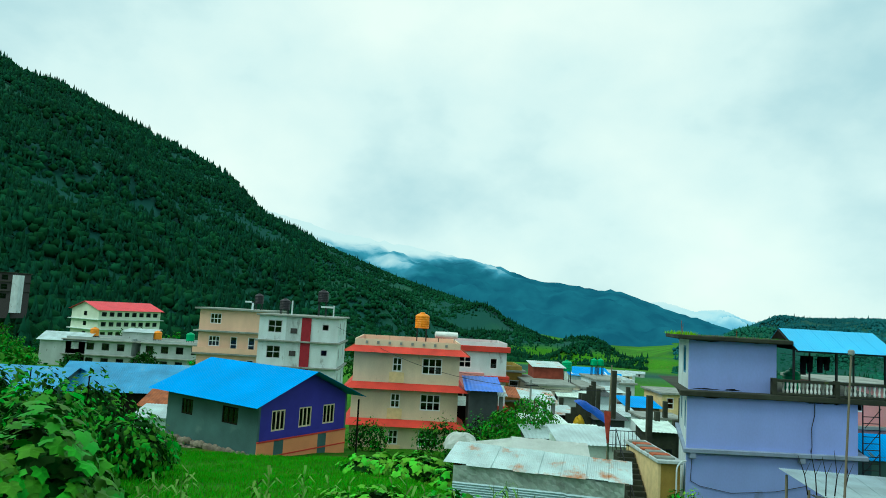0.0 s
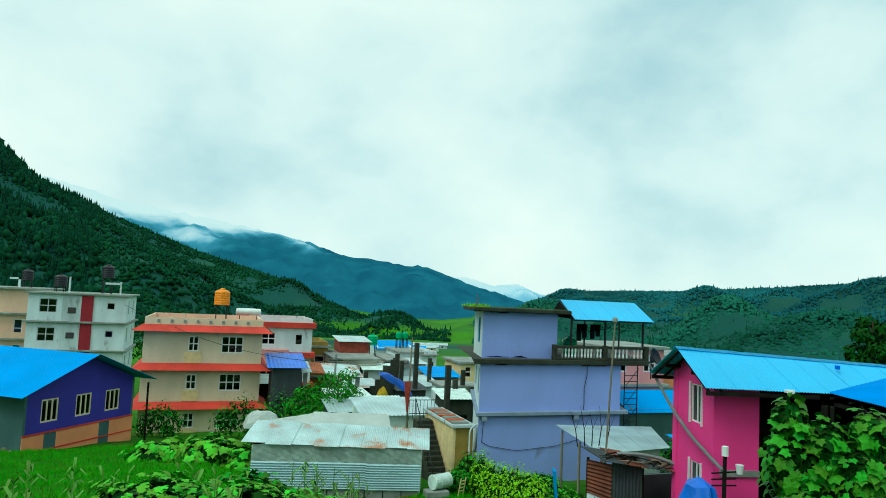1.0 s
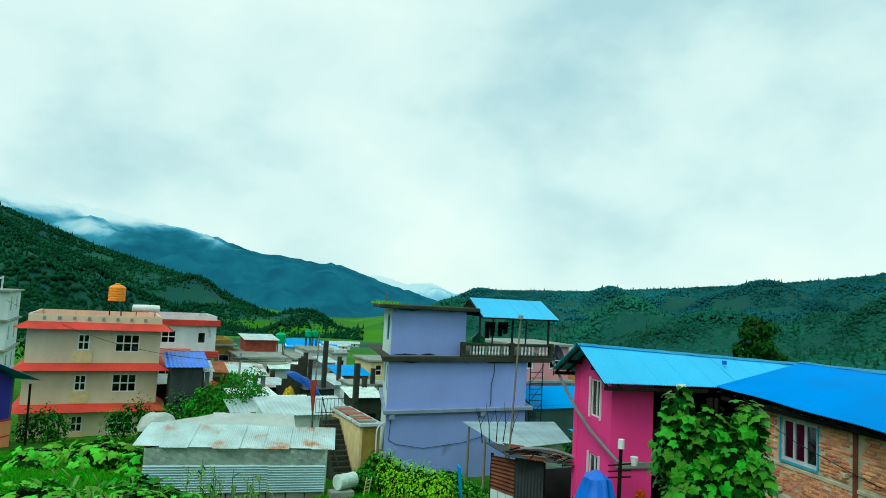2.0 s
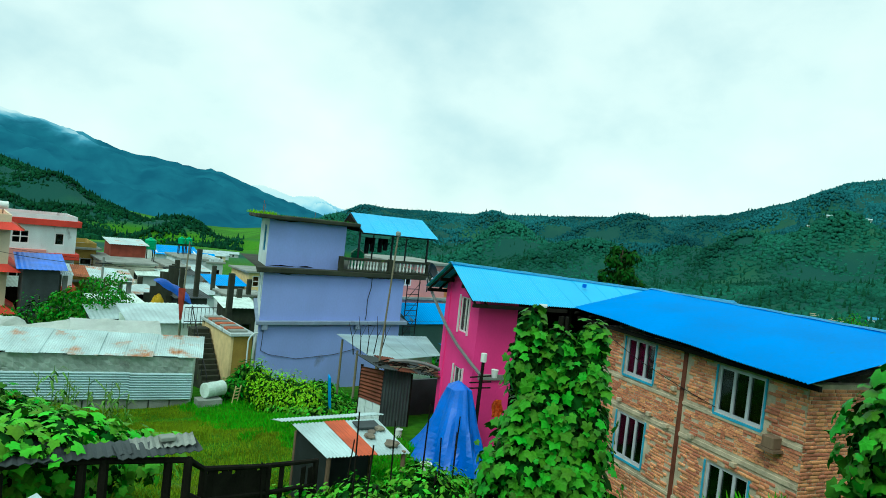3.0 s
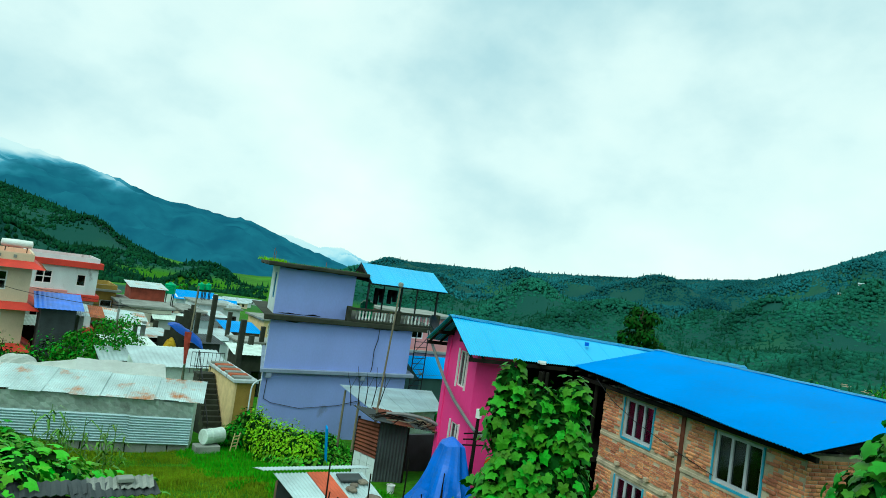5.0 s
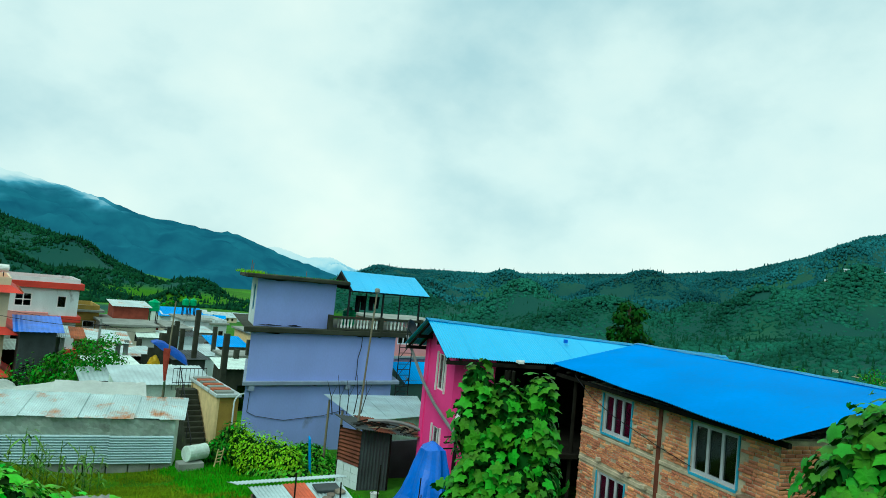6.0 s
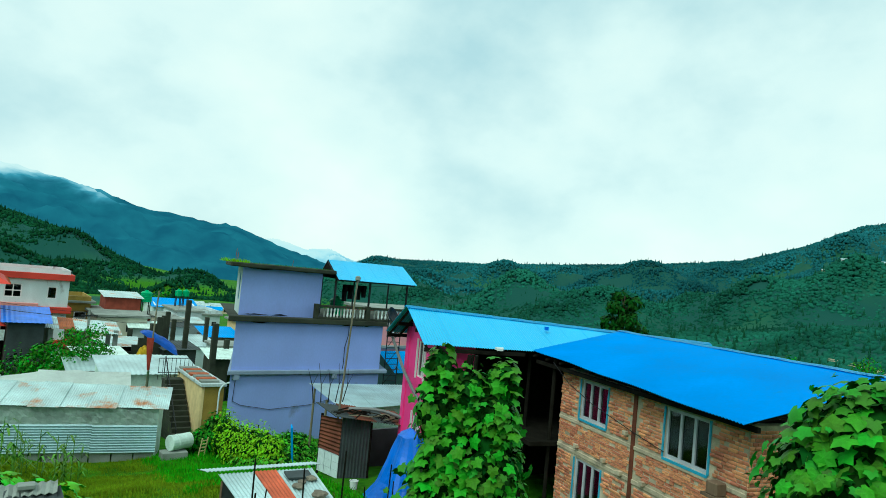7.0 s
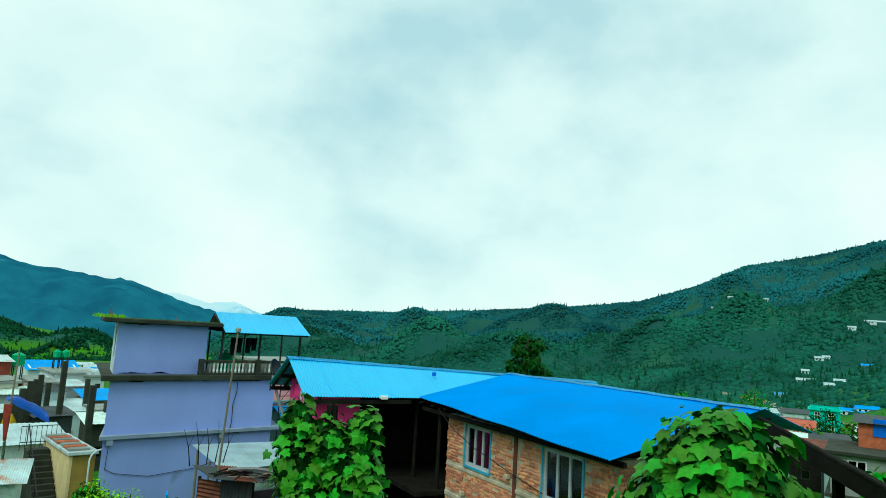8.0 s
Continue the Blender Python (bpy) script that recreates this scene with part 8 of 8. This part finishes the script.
# shrubs between the mound and the blue roofs
shrubs("field_shrub", ((-10.4, 21.5, 2.0, 3.2), (-13.8, 24.0, 2.4, 3.6), (-12.4, 19.6, 1.6, 3.4), (-16.0, 22.5, 2.0, 4.0), (-8.8, 16.5, 1.3, 2.6), (-13.2, 28.5, 1.8, 2.6), (-8.2, 20.4, 1.4, 1.9), (-7.8, 13.6, 1.8, 1.6), (-11.0, 17.0, 2.2, 2.4), (-16.5, 27.0, 2.6, 2.6), (-9.6, 25.0, 1.4, 1.6)), 0.26, 1100, "leaf_mid",
       "leafy green shrub at the edge of the field", group="field shrubs")
# pumpkin creeper and dark bushes near the long shed
leafy("pumpkin_creeper", [(1.2, 28.6, 1.0, 1.5, 1.2, 0.75), (-0.6, 29.2, 0.9, 1.5, 1.2, 0.6), (2.6, 28.0, 0.8, 0.9, 0.9, 0.6)], 1100, 0.34, "leaf_bright", "low heap of pumpkin creeper beside the tin shed", "creeper", core=0.8, stems=0)
leafy("pumpkin_creeper", [(2.3, 20.2, 1.6, 1.1, 1.0, 0.8), (3.3, 20.0, 1.2, 0.9, 1.0, 0.8)], 800, 0.26, "leaf_mid", "dark green bush in front of the tin shed", "bush", core=0.8, stems=0)
leafy("pumpkin_creeper", [(3.2, 10.2, 3.75, 1.6, 1.0, 0.5), (1.6, 11.2, 3.95, 1.8, 1.2, 0.6), (0.2, 11.5, 4.1, 1.4, 1.2, 0.6), (2.6, 8.7, 4.5, 1.1, 0.7, 0.5), (0.3, 8.0, 4.95, 1.3, 0.5, 0.3), (1.6, 7.9, 4.93, 1.0, 0.45, 0.24), (2.5, 7.85, 4.9, 0.6, 0.35, 0.16)], 3800, 0.17, "leaf_bright", "pumpkin creeper spread over the pen", "creeper", singles=120, core=0.75, stems=0, up=0.9)
# lime green bushes and weeds in the garden
shrubs("lime_bush", ((12.3, 25.2, 0.4, 1.9), (12.35, 24.2, 0.42, 1.8), (12.4, 23.2, 0.44, 1.7), (12.45, 22.2, 0.46, 1.6), (12.5, 21.3, 0.46, 1.4), (12.45, 20.4, 0.42, 1.1)), 0.12, 1100, "leaf_lime", "bright lime green hedge bush", "bush", group="lime hedge")
shrubs("garden_weeds", ((14.3, 26.2, 1.0, 0.7), (15.8, 26.3, 0.9, 0.5), (14.0, 23.8, 1.1, 0.5), (14.9, 22.2, 0.9, 0.4), (13.6, 20.8, 0.8, 0.5), (13.0, 25.6, 0.7, 0.9), (12.9, 22.4, 1.0, 0.7), (13.2, 24.3, 1.0, 0.9), (12.6, 20.4, 0.8, 0.6), (14.6, 21.0, 0.8, 0.5), (15.2, 24.6, 1.1, 0.6)), 0.17, 800, "leaf_bright", "leafy weeds in the vegetable garden", "weeds", group="garden weeds")
shrubs("plot_weeds", ((6.6, 8.9, 0.9, 0.75), (7.7, 8.4, 1.0, 0.8), (8.8, 8.1, 0.9, 0.9), (9.9, 9.6, 0.9, 0.8), (11.0, 9.5, 1.0, 0.5), (11.4, 10.6, 0.7, 0.35), (5.6, 8.6, 0.7, 0.6), (12.0, 8.8, 0.9, 0.5), (12.6, 7.4, 0.9, 0.5)), 0.16, 1000, "leaf_bright", "tall leafy weeds in the sloping plot", "weeds", group="plot weeds")
shrubs("garden_shrub", ((23.0, 26.5, 1.2, 1.8), (22.4, 24.0, 1.0, 1.2), (4.6, 39.0, 1.6, 2.6), (11.5, 33.5, 0.8, 2.0), (3.0, 43.0, 1.6, 2.6), (-1.8, 43.5, 1.4, 2.0), (12.2, 45.0, 1.2, 2.0), (5.6, 43.8, 1.3, 3.2), (12.4, 27.0, 0.5, 1.5), (11.6, 26.4, 0.5, 0.9), (20.8, 44.0, 1.0, 3.0)), 0.2, 700, "leaf_mid", "green shrub between the houses", "shrub", group="shrubs between houses")


def tree(name, x, y, height, spread, mtl, label, leaf=0.2, count=2600, trunk_share=0.35, clumps=9):
    z = float(ground_z(x, y))
    h = thing(name, pose(x, y, z), label, "tree")
    bm = bmesh.new()
    rod(bm, (0, 0, -0.3), (0.1, 0.05, height * trunk_share), height * 0.03, height * 0.022, 8)
    rod(bm, (0.1, 0.05, height * trunk_share), (0, 0, height * 0.9), height * 0.022, height * 0.006, 8)
    part("trunk", bm, M["bark"], h)
    blobs = []
    for k in range(clumps):
        a, t = k * 2.4, (k + 0.5) / clumps
        rr = spread * (0.75 - 0.55 * abs(t - 0.35)) * 0.75
        c = (rr * math.cos(a), rr * math.sin(a), height * (trunk_share + (0.93 - trunk_share) * t))
        bm = bmesh.new()
        rod(bm, (0, 0, c[2] - height * 0.1), c, height * 0.01, height * 0.003, 5)
        part("limb", bm, M["bark"], h)
        s = spread * (0.55 - 0.3 * t)
        blobs.append((c[0] + x, c[1] + y, c[2] + z, s, s, s * 0.7))
    p, d = blob_points(blobs, count)
    ob = scatter("crown", SMALL_LEAF, p - np.array([x, y, z]), turns_to(d + np.array([0, 0, 0.4]) + rng.normal(0, 0.5, d.shape), rng), leaf * rng.uniform(0.6, 1.3, (len(p), 1)), M[mtl], h)
    tagged(ob, kind="stuff")


tree("bamboo_tree", 8.5, 39.6, 5.2, 2.1, "leaf_mid", "feathery green tree among the tin roofs", 0.17, 6000, 0.2, 14)
tree("small_tree", 6.9, 42.5, 4.2, 1.5, "leaf_mid", "small green tree beside the open shed", 0.24, 1800)
tree("dark_tree", 73.2, 54.4, 13.0, 3.4, "leaf_dark", "tall dark tree behind the brick house", 0.7, 3000, 0.25, 12)
tree("small_tree", 10.4, 35.6, 3.6, 1.0, "leaf_mid", "small feathery tree behind the tin shed", 0.2, 1400)
tree("valley_tree", 30, 120, 7, 2.5, "leaf_mid", "round tree in the valley meadow", 0.6, 1200)
for k, (x, y, hh) in enumerate(((100, 36, 7), (112, 30, 6), (122, 44, 8), (95, 22, 5), (70, 14, 5), (60, 10, 4), (118, 24, 6), (30, 4, 3.5), (26, 2, 3), (44, 14, 4), (80, 22, 5))):
    tree("village_tree", x, y, hh, hh * 0.45, "leaf_dark" if k % 2 else "leaf_mid", "round green tree among the village houses", 0.4, 900, 0.2)
for k, (x, y, hh) in enumerate(((-92, 150, 9), (-80, 150, 8), (-66, 158, 9), (-54, 150, 8), (-44, 158, 9), (-33, 150, 9), (-24, 124, 8), (-15, 112, 7), (-9, 120, 8), (-75, 128, 6), (-38, 132, 7), (-100, 165, 9), (-64, 112, 5), (-56, 112, 4), (-44, 112, 5), (-30, 100, 6))):
    tree("town_edge_tree", x, y, hh, hh * 0.5, "leaf_dark" if k % 3 else "leaf_mid", "dark green tree at the edge of the town", 0.55, 900, 0.2)
tree("roadside_tree", 60, 26, 6, 2.5, "leaf_mid", "round tree among the village houses", 0.5, 1200)


def grass(name, x0, x1, y0, y1, count, size, mtl, label, test=None):
    x, y = rng.uniform(x0, x1, count), rng.uniform(y0, y1, count)
    if test is not None:
        k = test(x, y)
        x, y = x[k], y[k]
    p = np.stack([x, y, ground_z(x, y) - 0.02], 1)
    blade = np.array([(-0.06, 0, 0), (0.06, 0, 0), (0.03, 0.12, 0.6), (0.0, 0.4, 1.0)]), np.array([(0, 1, 2), (0, 2, 3)])
    s = size * rng.uniform(0.5, 1.3, (len(p), 1)) * (1 + 0.4 * sheet_noise(x, y, 2.5, 31))[:, None]
    tagged(scatter(name, blade, p, turns_z(rng.uniform(0, math.tau, len(p))), s, M[mtl], None), label, "grass", kind="stuff")


grass("field_grass", -14, 3.5, 9, 36, 110000, 0.14, "grass", "lush bright green grass of the field", lambda x, y: x < 4 - (y - 20) * 0.05)
grass("garden_grass", 3.5, 10.5, 9, 26, 100000, 0.11, "grass_dry", "short olive grass of the garden", lambda x, y: x < 9.5 + 0.9 * sheet_noise(x, y, 3.0, 41))
grass("path_grass", 8.0, 13, 9, 26, 45000, 0.15, "grass", "lush green grass beside the garden path", lambda x, y: x > 9.2 + 0.9 * sheet_noise(x, y, 3.0, 41))
grass("slope_grass", -6, 16, 2.5, 10, 30000, 0.28, "grass", "rough grass on the slope", None)


def maize(name, count, x0, x1, y0, y1, height, label):
    """Thin maize stalks with drooping leaves, too many to count."""
    x, y = rng.uniform(x0, x1, count), rng.uniform(y0, y1, count)
    stem = np.array([(-0.012, 0, 0), (0.012, 0, 0), (0.006, 0, 1.0), (-0.006, 0, 1.0)]), np.array([(0, 1, 2), (0, 2, 3)])
    verts, tris = [stem[0]], [stem[1]]
    b = 4
    for k in range(5):
        a, z = k * 2.2, 0.25 + 0.15 * k
        c, s = math.cos(a), math.sin(a)
        leaf = np.array([(0, -0.02, z), (0, 0.02, z), (0.13, 0.025, z + 0.13), (0.13, -0.025, z + 0.13), (0.3, 0, z + 0.02)])
        rot = np.array([[c, -s, 0], [s, c, 0], [0, 0, 1]])
        verts.append(leaf @ rot.T)
        tris.append(np.array([(0, 1, 2), (0, 2, 3), (3, 2, 4)]) + b)
        b += 5
    t = np.vstack(verts), np.vstack(tris)
    p = np.stack([x, y, ground_z(x, y) - 0.03], 1)
    tagged(scatter(name, t, p, turns_z(rng.uniform(0, math.tau, count)), height * rng.uniform(0.6, 1.2, (count, 1)), M["stalk"], None), label, "maize", kind="stuff")


maize("maize_stalks", 70, -4.5, 3.0, 9, 15, 1.1, "thin yellowing maize stalks at the near edge of the field")
maize("maize_stalks", 26, 3.8, 6.8, 22.0, 23.5, 1.5, "tall dry maize stalks before the tin shed")


# ---- bricks of the brick house, last ----
def lay_bricks():
    bm = bmesh.new()
    box(bm, 0, 1, 0, 1, 0, 1, bevel=0.06)
    one = bpy.data.meshes.new("brick")
    bm.to_mesh(one)
    bm.free()
    one.materials.append(M["brick"])
    bands = [(4.35, 4.44), (3.55, 3.66), (1.96, 2.04)]
    r = random.Random(12)
    near, rest = [], []
    course = 0.078
    for k in range(int((5.72 - 1.0) / course)):
        z = 1.0 + k * course
        if any(z < b and z + 0.066 > a for a, b in bands):
            continue
        x = -0.12 * (k % 2) + 0.005
        while x < 6.72:
            w = (0.228 if r.random() < 0.45 else 0.108) + r.uniform(-0.012, 0.008)
            a, b = max(x, 0.004), min(x + w, 6.746)
            x += w + 0.014
            if b - a < 0.05 or (a < 3.39 and b > 3.23):
                continue
            if any(a < o[1] + 0.05 and b > o[0] - 0.05 and z < o[3] + 0.02 and z + 0.066 > o[2] - 0.07 for o in BRICK_OPENS):
                continue
            if r.random() < 0.03:
                continue
            spec = (a, b, z + r.uniform(-0.003, 0.003), 0.064, 0.012 + r.uniform(-0.014, 0.022))
            (near if 3.68 < z < 4.33 and len(near) < 300 else rest).append(spec)
    # the end wall, turned a quarter from the face
    ends = []
    for k in range(int((5.72 - 2.0) / course)):
        x = -0.06 * (k % 2)
        while x < 2.6:
            w = (0.228 if r.random() < 0.45 else 0.108) + r.uniform(-0.012, 0.008)
            ends.append((max(x, 0.0), x + w, 2.0 + k * course, 0.064, 0.012 + r.uniform(-0.01, 0.014)))
            x += w + 0.014
    for a, b, z, hh, out in near:
        ob = new("brick", one)
        ob.parent = BRICK_HOUSE
        ob.matrix_local = BRICK_FACE @ Matrix.LocRotScale((a, -out, z), None, (b - a, 0.05, hh))
    tv = np.array([v.co[:] for v in one.vertices])
    tt = np.array([[one.loops[i].vertex_index for i in range(p.loop_start, p.loop_start + p.loop_total)][:3] for p in one.polygons if p.loop_total == 3]
                  + [[one.loops[p.loop_start + i].vertex_index for i in c] for p in one.polygons if p.loop_total == 4 for c in ((0, 1, 2), (0, 2, 3))])
    s = np.array([(b - a, 0.05, hh) for a, b, z, hh, out in rest])
    p = np.array([(a, -out, z) for a, b, z, hh, out in rest])
    v = tv[None] * s[:, None, :] + p[:, None, :]
    m = np.array(BRICK_FACE)
    v = v.reshape(-1, 3) @ m[:3, :3].T + m[:3, 3]
    f = (tt[None] + (np.arange(len(rest)) * len(tv))[:, None, None]).reshape(-1, 3)
    tagged(mesh_arrays("brickwork", v, f, M["brick_far"], BRICK_HOUSE), kind="stuff")
    s = np.array([(b - a, 0.05, hh) for a, b, z, hh, out in ends])
    p = np.array([(a, -out, z) for a, b, z, hh, out in ends])
    m = np.array(pose(3.9, -9.9, 0))
    v = (tv[None] * s[:, None, :] + p[:, None, :]).reshape(-1, 3) @ m[:3, :3].T + m[:3, 3]
    f = (tt[None] + (np.arange(len(ends)) * len(tv))[:, None, None]).reshape(-1, 3)
    tagged(mesh_arrays("brickwork", v, f, M["brick_far"], BRICK_HOUSE), kind="stuff")


lay_bricks()
